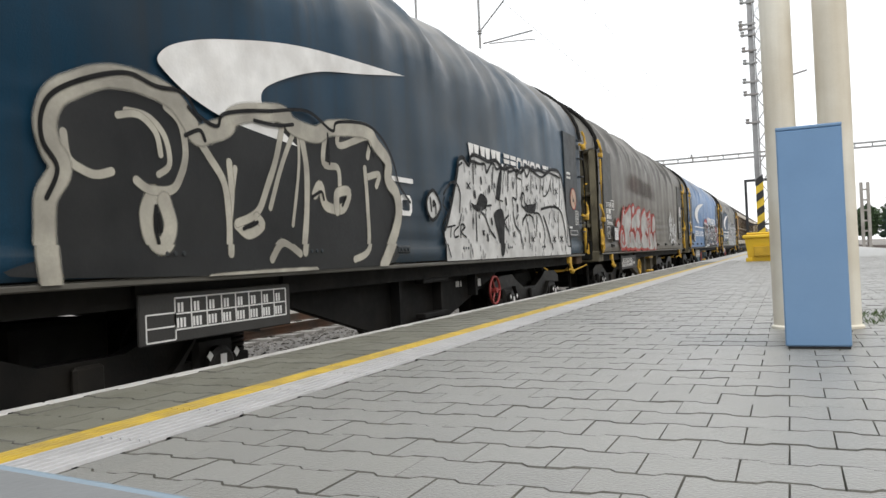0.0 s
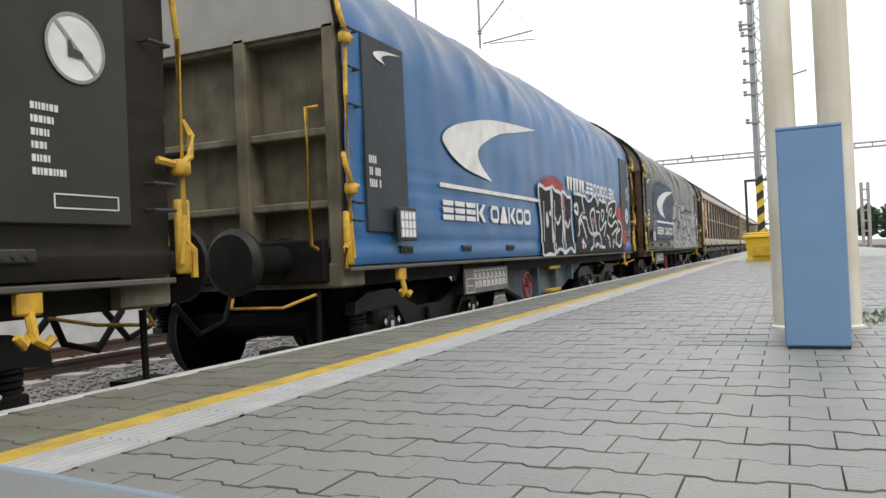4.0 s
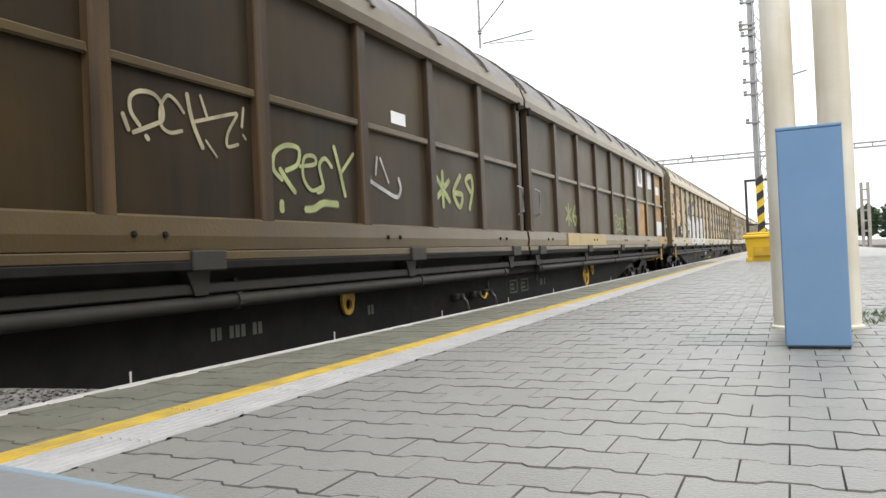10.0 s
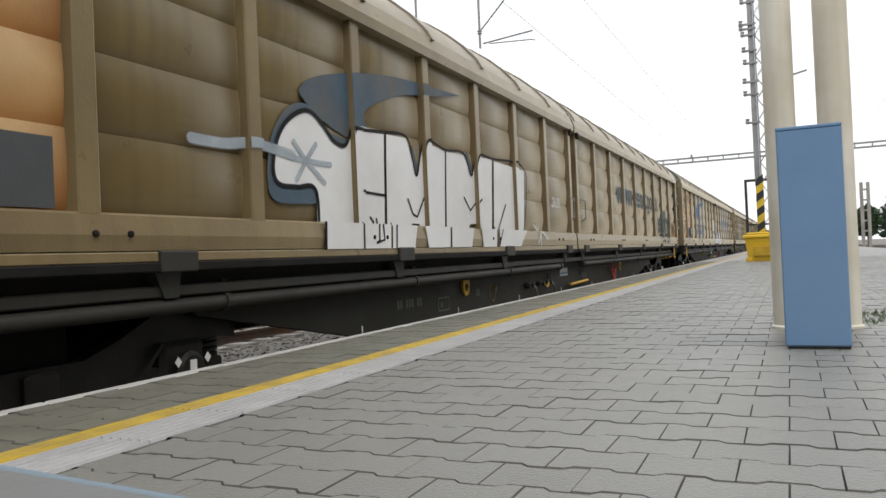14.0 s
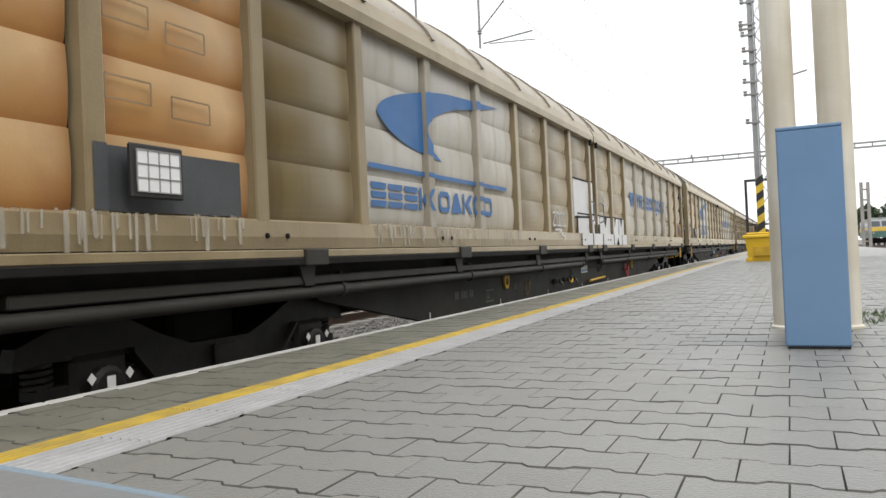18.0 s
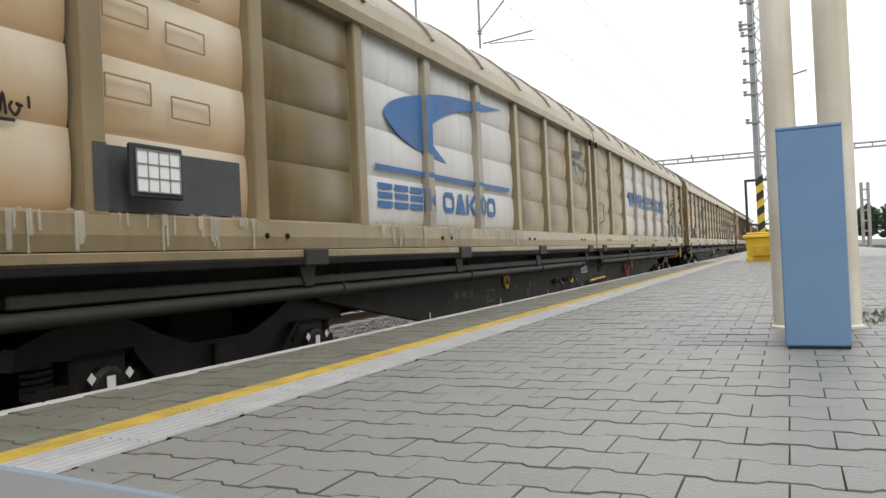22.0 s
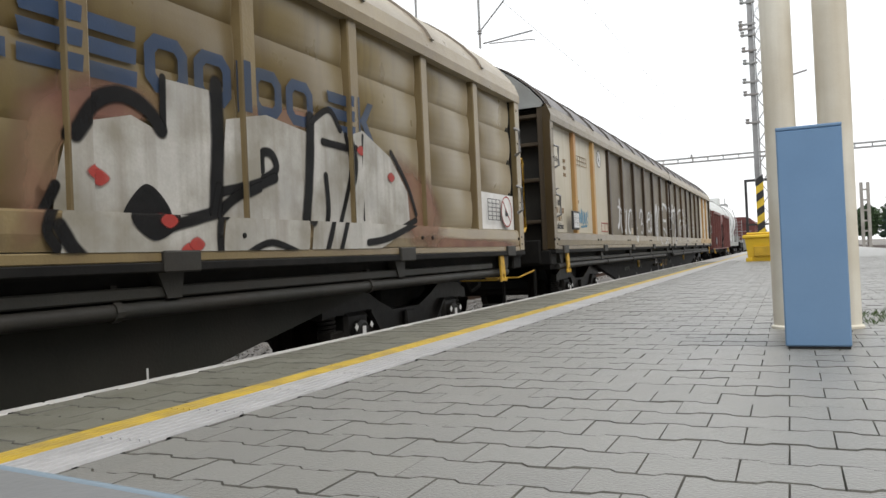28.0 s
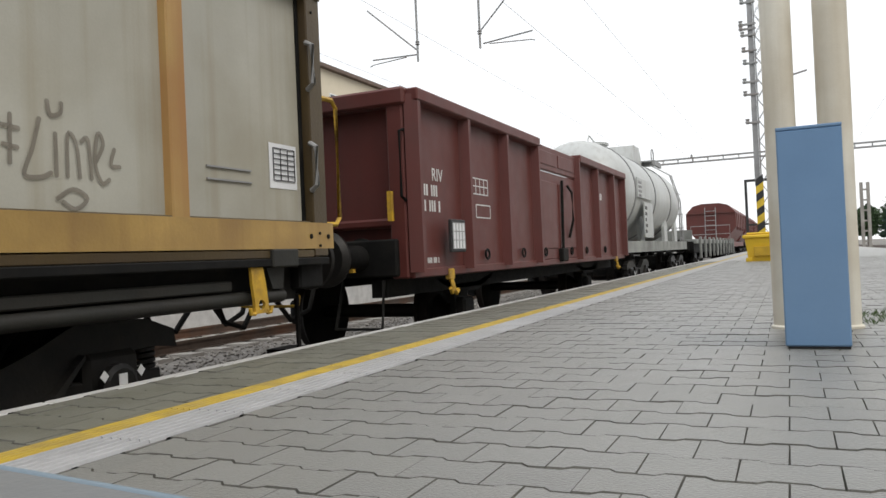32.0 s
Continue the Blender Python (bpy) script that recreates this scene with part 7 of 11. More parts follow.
p.stroke([(3.2, 1.49), (3.41, 1.28), (3.52, 1.08)], 0.036)
p.stroke([(3.52, 1.56), (3.42, 1.4)], 0.016)
p.stroke([(3.1, 1.58), (3.61, 1.63), (4.0, 1.6), (4.18, 1.43), (4.3, 1.11)], 0.031)
p.stroke([(3.91, 1.57), (3.87, 1.22)], 0.022)
p.stroke([(3.68, 1.49), (3.76, 1.43)], 0.021)
p.stroke([(0.99, 1.81), (1.0, 1.77)], 0.044)
p.stroke([(0.8, 1.66), (0.81, 1.62)], 0.042)
p.stroke([(1.23, 1.74), (1.23, 1.7)], 0.043)
p.stroke([(1.4, 1.78), (1.41, 1.75)], 0.029)
p.stroke([(2.02, 1.83), (2.02, 1.79)], 0.042)
p.stroke([(1.75, 1.64), (1.76, 1.59)], 0.049)
p.stroke([(2.15, 1.58), (2.15, 1.53)], 0.053)
p.stroke([(1.26, 1.4), (1.27, 1.36)], 0.043)
p.stroke([(1.12, 1.23), (1.13, 1.19)], 0.045)
p.stroke([(2.94, 1.86), (2.95, 1.83)], 0.039)
p.stroke([(3.19, 1.87), (3.2, 1.84)], 0.035)
p.stroke([(3.58, 1.87), (3.59, 1.84)], 0.031)
p.stroke([(3.0, 1.27), (3.01, 1.23)], 0.039)
p.stroke([(0.9, 1.43), (0.9, 1.41)], 0.028)
p.stroke([(0.73, 1.39), (0.73, 1.36)], 0.027)
p.stroke([(0.85, 1.95), (0.86, 1.92)], 0.028)
p.stroke([(2.38, 1.21), (2.39, 1.18)], 0.03)
p.stroke([(0.98, 1.28), (1.03, 1.24)], 0.016)
p.stroke([(1.03, 1.28), (0.98, 1.24)], 0.016)
p.stroke([(1.01, 1.28), (1.01, 1.23)], 0.016)
p.stroke([(1.95, 1.27), (2.02, 1.23)], 0.016)
p.stroke([(2.02, 1.28), (1.95, 1.23)], 0.016)
p.stroke([(1.99, 1.28), (1.98, 1.22)], 0.016)
p.stroke([(2.5, 1.83), (2.59, 1.79)], 0.016)
p.stroke([(2.59, 1.85), (2.49, 1.78)], 0.016)
p.stroke([(2.54, 1.85), (2.54, 1.77)], 0.016)
p.stroke([(3.77, 1.87), (3.91, 1.82)], 0.018)
p.stroke([(3.92, 1.89), (3.77, 1.8)], 0.017)
p.stroke([(3.84, 1.89), (3.84, 1.8)], 0.018)
p.stroke([(2.66, 1.22), (2.75, 1.17)], 0.016)
p.stroke([(2.76, 1.22), (2.65, 1.17)], 0.016)
p.stroke([(2.71, 1.23), (2.7, 1.16)], 0.016)
p.stroke([(3.59, 1.23), (3.72, 1.17)], 0.017)
p.stroke([(3.72, 1.23), (3.58, 1.17)], 0.016)
p.stroke([(3.66, 1.25), (3.65, 1.15)], 0.017)
p.stroke([(3.94, 1.24), (4.09, 1.17)], 0.018)
p.stroke([(4.09, 1.24), (3.93, 1.17)], 0.017)
p.stroke([(4.02, 1.25), (4.01, 1.15)], 0.018)
p.stroke([(0.02, 1.57), (-0.01, 1.5), (0.09, 1.43), (-0.06, 1.3), (-0.0, 1.19), (0.09, 1.03)], 0.021)
p.stroke([(0.02, 1.6), (0.18, 1.71), (0.31, 1.74), (0.38, 1.87), (0.5, 1.93)], 0.024)
p.stroke([(0.08, 1.3), (0.26, 1.32)], 0.017)
p.stroke([(0.17, 1.31), (0.14, 1.21)], 0.016)
p.stroke([(0.34, 1.31), (0.23, 1.26), (0.25, 1.21), (0.33, 1.22)], 0.016)
p.stroke([(0.39, 1.21), (0.41, 1.33), (0.51, 1.31), (0.41, 1.26), (0.53, 1.21)], 0.018)
p.stroke([(0.31, 1.74), (0.39, 1.68), (0.42, 1.6), (0.38, 1.45)], 0.021)
p.stroke([(0.43, 1.43), (0.37, 1.33)], 0.017)
p.stroke([(0.16, 1.57), (0.16, 1.54)], 0.038)
p.stroke([(0.6, 1.74), (0.69, 1.69)], 0.018)
p.stroke([(0.69, 1.75), (0.6, 1.69)], 0.018)
p.put("graffiti_outline", spray_black, W1, "bold black sprayed outlines")
b = Build()
bars(b, 1.165, 0.95, 0.72, 0.06, "111 1")
b.box(1.165, 1.168, 1.55, 1.63, 0.70, 0.78)
part("frame_marking", b, M["white_paint"], W1, "white stencilled marks")
Paint(Z1, 0.004).hull([(-0.34, 1.55), (-0.2, 1.62), (-0.06, 1.5), (-0.14, 1.4), (-0.26, 1.36), (-0.35, 1.44)]).put("graffiti", silver, W1, "small silver bubble")
p = Paint(Z1, 0.009).stroke([(-0.34, 1.55), (-0.2, 1.62), (-0.06, 1.5), (-0.14, 1.4), (-0.26, 1.36), (-0.35, 1.44)], 0.03, closed=True)
p.stroke([(-0.28, 1.55), (-0.26, 1.44)], 0.025).stroke([(-0.17, 1.5), (-0.21, 1.53), (-0.22, 1.48), (-0.17, 1.5), (-0.17, 1.42)], 0.02)
p.put("graffiti_outline", spray_black, W1, "black sprayed outlines")
sign(W1, 4.75, 1.79, 0.15, SIDE + 0.018, spray_red, shade("sign_disc_rusty", (0.45, 0.33, 0.24), 0.6))
b = Build()
for k in range(2):
    bars(b, SIDE + 0.017, 4.45, 2.13 - k * 0.06, 0.035, "212112212")
table(b, SIDE + 0.017, 4.85, 5.02, 1.42, 1.62, 3, 5, 0.006)
bars(b, SIDE + 0.017, 4.5, 1.36, 0.03, "21121221")
table(b, SIDE + 0.017, 4.55, 4.95, 1.27, 1.33, 1, 1, 0.006)
part("plate_marking", b, M["white_paint"], W1, "small white stencilled notes")

# second wagon: red-white piece, crown scrawl
b = Build()
bars(b, SIDE + 0.017, -4.68, 1.66, 0.09, "2 1 31")
letters("marking", "31 TEN", SIDE + 0.018, -4.68, 1.775, 0.085, M["white_paint"], W2, "white stencilled code")
letters("marking", "Shimmns", SIDE + 0.018, -4.66, 1.465, 0.085, M["white_paint"], W2, "white stencilled wagon type")
letters("marking", "GE", SIDE + 0.018, -4.24, 1.78, 0.085, M["white_paint"], W2)
letters("marking", "G1", SIDE + 0.018, -4.6, 1.30, 0.06, M["white_paint"], W2)
table(b, SIDE + 0.017, -4.30, -4.06, 1.74, 1.90, 1, 1, 0.01)
table(b, SIDE + 0.017, -4.66, -4.45, 1.23, 1.43, 1, 1, 0.01)
bars(b, SIDE + 0.017, -4.68, 1.57, 0.075, "1111 111 1")
part("plate_marking", b, M["white_paint"], W2, "white stencilled marks")
card(W2, -4.36, 1.20, 0.28, 0.21)
p = Paint(Z2, 0.002)
p.haze([(-3.91, 1.51), (-3.77, 1.59), (-3.55, 1.55), (-3.52, 1.46), (-3.66, 1.38), (-3.79, 1.27), (-3.91, 1.3)], 0.74)
p.haze([(-3.65, 1.05), (-3.6, 1.31), (-3.42, 1.54), (-3.25, 1.79), (-3.15, 1.88), (-3.09, 1.73), (-2.82, 1.82), (-2.45, 1.92), (-2.15, 1.95), (-1.9, 1.82), (-1.42, 1.91), (-1.34, 1.79), (-0.95, 1.9), (-0.71, 1.75), (-0.2, 1.88), (0.0, 1.72), (0.35, 1.84), (0.58, 1.69), (0.51, 1.22), (0.32, 0.9)], 0.74)
letters_white = [
    [(-3.9, 1.44), (-3.85, 1.51), (-3.74, 1.55), (-3.6, 1.51), (-3.69, 1.4), (-3.79, 1.31), (-3.86, 1.34)],
    [(-3.61, 1.08), (-3.59, 1.27), (-3.53, 1.35), (-3.45, 1.39), (-3.32, 1.35), (-3.23, 1.2), (-3.2, 1.08)],
    [(-3.42, 1.5), (-3.3, 1.67), (-3.16, 1.8), (-3.14, 1.68), (-2.82, 1.77), (-2.51, 1.85), (-2.48, 1.61), (-2.59, 1.44), (-2.73, 1.37), (-2.8, 1.07), (-3.12, 1.08), (-3.17, 1.28), (-3.28, 1.47)],
    [(-2.44, 1.59), (-2.23, 1.68), (-1.94, 1.74), (-1.93, 1.55), (-2.05, 1.37), (-2.25, 1.46), (-2.45, 1.43)],
    [(-2.37, 1.82), (-2.24, 1.89), (-2.11, 1.87), (-2.15, 1.76), (-2.31, 1.74)],
    [(-2.78, 1.07), (-2.71, 1.31), (-2.5, 1.37), (-2.31, 1.34), (-2.21, 1.2), (-2.22, 1.07)],
    [(-1.87, 1.79), (-1.48, 1.86), (-1.44, 1.73), (-1.54, 1.54), (-1.71, 1.46), (-1.9, 1.5)],
    [(-2.18, 1.06), (-2.06, 1.3), (-1.88, 1.41), (-1.66, 1.31), (-1.59, 1.06)],
    [(-1.38, 1.65), (-1.17, 1.77), (-0.91, 1.85), (-0.8, 1.75), (-0.86, 1.44), (-1.09, 1.32), (-1.32, 1.32), (-1.46, 1.47)],
    [(-1.55, 1.06), (-1.36, 1.29), (-1.08, 1.35), (-0.81, 1.27), (-0.83, 1.05)],
    [(-0.71, 1.72), (-0.53, 1.68), (-0.05, 1.83), (0, 1.65), (-0.07, 1.4), (-0.38, 1.33), (-0.79, 1.41)],
    [(-0.76, 1.04), (-0.58, 1.3), (-0.25, 1.34), (0.11, 1.34), (0.25, 1.03)],
    [(0.17, 1.41), (0.24, 1.66), (0.44, 1.76), (0.61, 1.68), (0.58, 1.45)],
    [(0.31, 1.03), (0.34, 1.32), (0.55, 1.37), (0.6, 1.03)]]
letters_white = [[(y - 0.2 * min(1.0, max(0.0, (y + 0.85) / 0.7)), z_) for y, z_ in o] for o in letters_white]
for outline in letters_white:
    p.stroke(outline, 0.11, 4, closed=True, soft=0.7)
p.put("graffiti_haze", spray_red, W2, "hazy red sprayed surround")
p = Paint(Z2, 0.008)
for outline in letters_white:
    p.hull(outline)
p.put("graffiti", shade("spray_worn_white", (0.40, 0.40, 0.39), 0.65, spray=0.95, scale=3, vary=0.2, dirt=(0.17, 0.155, 0.13), dirt_amount=0.75, dirt_scale=3.5), W2, "worn white sprayed letters with red surround")
p = Paint(Z2, 0.011)
p.stroke([(-3.44, 1.27), (-3.48, 1.2), (-3.38, 1.12), (-3.27, 1.16)], 0.05)
p.stroke([(-3.47, 1.31), (-3.33, 1.34), (-3.26, 1.24), (-3.34, 1.12)], 0.045)
p.stroke([(-2.65, 1.53), (-2.63, 1.42), (-2.71, 1.29)], 0.03)
p.stroke([(-1.64, 1.76), (-1.61, 1.64)], 0.03)
p.stroke([(-1.52, 1.76), (-1.56, 1.64), (-1.46, 1.6)], 0.03)
p.stroke([(-0.66, 1.66), (-0.72, 1.58), (-0.66, 1.52), (-0.61, 1.59)], 0.03, closed=True)
p.stroke([(-0.6, 1.665), (-0.44, 1.69)], 0.035)
p.stroke([(-0.53, 1.67), (-0.52, 1.53)], 0.03)
p.stroke([(-0.33, 1.69), (-0.46, 1.66), (-0.42, 1.61), (-0.3, 1.6), (-0.31, 1.54), (-0.44, 1.53)], 0.035)
p.stroke([(-0.72, 1.48), (-0.43, 1.50)], 0.022)
p.stroke([(-0.57, 1.42), (-0.53, 1.2), (-0.55, 1.1)], 0.1)
p.stroke([(-0.41, 1.44), (-0.4, 1.35)], 0.03)
p.stroke([(-2.67, 1.29), (-2.72, 1.16)], 0.03)
p.stroke([(-1.65, 1.41), (-1.61, 1.26)], 0.03)
p.put("graffiti_outline", spray_red, W2, "red sprayed strokes")
p = Paint(Z2, 0.002)
p.haze([(-3.1, 2.35), (-2.4, 2.6), (-1.0, 2.55), (0.6, 2.45), (0.8, 2.1), (-1.2, 2.1), (-2.8, 2.15)], 0.45)
p.put("old_paint", shade("painted_out_patch", (0.085, 0.032, 0.024), 0.7, spray=0.4, spec=0.2, scale=2, vary=0.3, dirt=(0.03, 0.027, 0.024), dirt_amount=0.8), W2, "faint painted-over patch")
p = Paint(Z2, 0.006)
for line_ in (
        [(2.68, 1.75), (2.81, 1.59), (3.05, 1.70), (3.01, 1.92)],
        [(3.01, 1.92), (2.91, 1.71), (2.81, 1.82), (2.78, 1.68), (2.68, 1.75)],
        [(2.74, 1.45), (2.81, 1.50), (2.94, 1.62), (3.07, 1.65), (3.13, 1.59), (3.06, 1.47), (2.95, 1.43)],
        [(2.91, 1.55), (2.95, 1.43), (3.01, 1.26), (3.04, 1.20)],
        [(2.65, 1.25), (2.73, 1.33), (2.85, 1.38), (2.97, 1.31), (3.02, 1.21), (3.11, 1.19)],
        [(3.16, 1.61), (3.23, 1.48), (3.26, 1.31), (3.35, 1.54), (3.40, 1.36), (3.44, 1.52)],
        [(3.52, 1.81), (3.47, 1.56), (3.48, 1.31), (3.57, 1.16), (3.71, 1.20), (3.80, 1.35), (3.80, 1.55), (3.67, 1.64), (3.53, 1.55), (3.60, 1.38), (3.77, 1.31)],
        [(3.98, 1.68), (3.95, 1.50), (3.85, 1.23)],
        [(3.85, 1.16), (3.86, 1.14)],
        [(2.93, 1.18), (2.93, 1.17)],
        [(3.00, 1.13), (3.10, 1.21), (3.39, 1.23), (3.54, 1.10)],
        [(3.19, 1.79), (3.16, 1.75), (3.20, 1.73), (3.24, 1.77), (3.19, 1.79)]):
    p.stroke(line_, 0.055, 5, soft=0.5)
p.put("graffiti_tag", chalk, W2, "white crowned scrawl")
sign(W2, 4.85, 2.02, 0.15, SIDE + 0.018, M["galv"], M["white_paint"])
b = Build()
for k in range(6):
    bars(b, SIDE + 0.017, 4.62, 1.72 - k * 0.055, 0.03, ("2112122", "122121", "21211", "1221", "21121", "211221121")[k])
table(b, SIDE + 0.017, 4.72, 5.06, 1.31, 1.37, 1, 1, 0.006)
part("plate_marking", b, M["white_paint"], W2, "small white stencilled notes")

blue_dash = shade("spray_blue_dash", (0.02, 0.075, 0.25), 0.6, spray=0.85)
# third wagon: bright blue livery, black letters with white edges
swoosh(Paint(Z3), -3.6, 2.57, 2.83).put("crescent", M["white_paint"], W3, "white crescent emblem")
p = Paint(Z3).rect(-3.7, -0.7, 1.665, 1.705)
block_words(p, -3.66, 1.37, 0.18, "sssk oAkoo", 0.24)
p.put("word_mark", M["white_paint"], W3, "white line and word mark")
p = Paint(Z3)
block_words(p, 0.56, 1.915, 0.19, "vvv.ssooido.sk", 0.208)
p.put("word_mark", M["white_paint"], W3, "white word mark")
p = Paint(Z3, 0.002)
p.haze([(-0.8, 1.9), (-0.3, 2.08), (0.3, 2.05), (0.5, 1.9), (0.2, 1.6), (-0.7, 1.5)]).haze([(3.7, 1.75), (4.2, 1.95), (4.45, 1.6), (4.75, 1.2), (4.6, 1.02), (3.7, 1.02), (3.6, 1.4)])
p.put("graffiti_haze", spray_red, W3, "red sprayed clouds")
burner(W3, Z3, -0.7, 0.75, 1.02, 1.96, 3, spray_black, chalk, 21, 0.045, label="black sprayed letters with white edges")
top3 = [(0.92, 1.9), (1.28, 1.89), (1.37, 1.87), (1.57, 1.88), (1.71, 1.82), (1.91, 1.83), (2.1, 1.91), (2.24, 1.9), (2.4, 1.79), (2.52, 1.88), (3.01, 1.86), (3.21, 1.84), (3.77, 1.91), (3.84, 1.62), (4.24, 1.55), (4.27, 1.31)]
p = Paint(Z3, 0.004).band(smoothed(top3, 4), [(y, 1.0) for y, _ in smoothed(top3, 4)])
p.put("graffiti", spray_black, W3, "black sprayed letters with white edges")
p = Paint(Z3, 0.008)
p.stroke([(0.92, 1.88), (1.28, 1.88), (1.37, 1.85), (1.4, 1.76), (1.49, 1.61)], 0.05)
p.stroke([(1.49, 1.61), (1.35, 1.6), (1.2, 1.53), (1.13, 1.47), (1.15, 1.33), (1.06, 1.26)], 0.045)
p.stroke([(1.37, 1.87), (1.57, 1.87), (1.71, 1.81), (1.91, 1.82), (2.1, 1.9), (2.24, 1.9), (2.4, 1.77)], 0.045)
p.stroke([(2.4, 1.77), (2.52, 1.87), (2.75, 1.84), (3.01, 1.84), (3.05, 1.68), (3.21, 1.83), (3.77, 1.9), (3.75, 1.7), (3.49, 1.6)], 0.045)
p.stroke([(1.26, 1.51), (1.4, 1.4), (1.56, 1.22)], 0.05)
p.stroke([(1.38, 1.54), (1.6, 1.53), (1.68, 1.41), (1.82, 1.31), (2, 1.27), (1.97, 1.13), (1.76, 1.05)], 0.045)
p.stroke([(2.28, 1.66), (2.5, 1.64), (2.43, 1.49), (2.51, 1.36), (2.8, 1.47), (2.95, 1.5), (2.74, 1.27)], 0.04)
p.stroke([(3.2, 1.7), (3.1, 1.53), (3.34, 1.44), (3.72, 1.54), (3.91, 1.44), (3.61, 1.36), (3.38, 1.29)], 0.04)
p.stroke([(2.09, 1.26), (2.38, 1.31), (2.53, 1.2), (2.49, 1.09), (2.73, 1.08)], 0.045)
p.stroke([(3.92, 1.56), (4.18, 1.5), (4.24, 1.3), (4.03, 1.11), (3.78, 1.11), (3.74, 1.3), (4.06, 1.4)], 0.05)
p.stroke([(3, 1.28), (3.16, 1.2), (3.11, 1.08)], 0.04)
p.stroke([(3.36, 1.07), (3.5, 1.2), (3.68, 1.11)], 0.04)
p.stroke([(1.26, 1.09), (1.33, 1.19), (1.42, 1.1)], 0.06)
p.stroke([(2.07, 1.09), (2.25, 1.14), (2.43, 1.08)], 0.05)
p.stroke([(0.91, 1.69), (1.07, 1.72), (1.08, 1.59), (0.91, 1.62)], 0.06)
p.stroke([(1.85, 1.61), (2.11, 1.69), (2.16, 1.47), (2.23, 1.34), (2.03, 1.3), (1.93, 1.43)], 0.05, closed=True)
p.stroke([(2.64, 1.69), (2.81, 1.67), (2.77, 1.57), (2.66, 1.52)], 0.035, closed=True)
p.stroke([(3.27, 1.73), (3.44, 1.75), (3.41, 1.66), (3.26, 1.63)], 0.035, closed=True)
p.stroke([(1.16, 1.48), (1.23, 1.5), (1.2, 1.43)], 0.03, closed=True)
p.put("graffiti_outline", chalk, W3, "white sprayed outlines")
p = Paint(Z3, 0.009)
for y, z_, q in ((0.3, 1.75, 0.10), (0.35, 1.55, 0.06), (2.01, 1.5, 0.07), (2.04, 1.42, 0.06), (1.34, 1.1, 0.05), (2.31, 1.1, 0.05), (3.07, 1.14, 0.05)):
    p.disc(y, z_, q, q * 0.8, 10)
p.put("graffiti_highlight", pink, W3, "pink sprayed highlights")
p = Paint(Z3, 0.012)
rr = random.Random(8)
for k in range(26):
    y, z_ = rr.uniform(-0.5, 4.0), rr.choice((1.12, 1.2, 1.45, 1.62)) + rr.uniform(-0.03, 0.03)
    p.stroke([(y, z_), (y + rr.uniform(0.1, 0.35), z_ + rr.uniform(-0.01, 0.01))], rr.uniform(0.01, 0.018), 2, soft=0.5)
p.put("graffiti_shading", blue_dash, W3, "blue dashes in the black letters")
b = Build()
for z_, pt in ((1.76, "1111"), (1.67, "11 111"), (1.58, "1111 1")):
    bars(b, SIDE + 0.017, -4.95, z_, 0.06, pt)
part("plate_marking", b, M["white_paint"], W3, "white stencilled marks")
swoosh(Paint([(-20, 20, 0, 5, SIDE + 0.018)]), -4.93, 2.68, 0.45).put("small_crescent", M["white_paint"], W3)
card(W3, -4.6, 1.20, 0.26, 0.21)
sign(W3, 4.72, 1.66, 0.15, SIDE + 0.018, M["galv"], M["white_paint"])
b = Build()
table(b, SIDE + 0.017, 4.75, 4.95, 1.98, 2.2, 3, 5, 0.006)
table(b, SIDE + 0.017, 4.55, 4.95, 1.30, 1.36, 1, 1, 0.006)
part("plate_marking", b, M["white_paint"], W3, "small white stencilled notes")

silver_thin = shade("spray_silver_grey", (0.36, 0.365, 0.37), 0.55, spray=0.93, scale=2.5, vary=0.25, dirt=(0.12, 0.125, 0.13), dirt_amount=0.5, dirt_scale=3.5)
# fourth wagon: slate livery, silver bubble piece
p = Paint(Z4, 0.001).haze([(-4.3, 1.2), (-4.35, 1.9), (-4.2, 2.55), (-3.0, 2.72), (-1.6, 2.7), (-0.7, 2.55), (-0.3, 2.0), (-0.5, 1.3), (-1.5, 1.12), (-3.2, 1.12)], 0.72, 1.0)
p.put("livery_field", shade("livery_field_blue", (0.006, 0.034, 0.082), 0.5, spec=0.2, spray=0.96, scale=1.0, vary=0.3, dirt=(0.02, 0.03, 0.045), dirt_amount=0.6), W4, "dark blue livery field worn away at its edges")
swoosh(Paint(Z4, 0.007), -3.63, 2.53, 2.83).put("crescent", M["white_paint"], W4, "white crescent emblem")
p = Paint(Z4, 0.005).rect(-3.72, -0.88, 1.635, 1.685)
block_words(p, -3.68, 1.355, 0.18, "sssk oAkoo", 0.235)
p.put("word_mark", M["white_paint"], W4, "white line and word mark")
p = Paint(Z4, 0.006)
p.stroke([(-4.21, 1.65), (-4.16, 1.8), (-4.11, 1.74), (-4.07, 1.8), (-4.02, 1.75), (-3.98, 1.82), (-3.92, 1.66), (-4.08, 1.67), (-4.21, 1.65)], 0.016)
p.stroke([(-4.34, 1.65), (-4.32, 1.57), (-4.31, 1.5)], 0.016)
p.stroke([(-4.41, 1.61), (-4.34, 1.68), (-4.24, 1.65), (-4.21, 1.57), (-4.26, 1.5), (-4.32, 1.49)], 0.016)
p.stroke([(-4.19, 1.56), (-4.08, 1.59), (-4.11, 1.65), (-4.18, 1.6), (-4.18, 1.51), (-4.08, 1.53)], 0.016)
p.stroke([(-4.03, 1.62), (-4.03, 1.49)], 0.016)
p.stroke([(-4.04, 1.56), (-3.98, 1.65), (-3.94, 1.62), (-3.97, 1.56), (-3.94, 1.48)], 0.016)
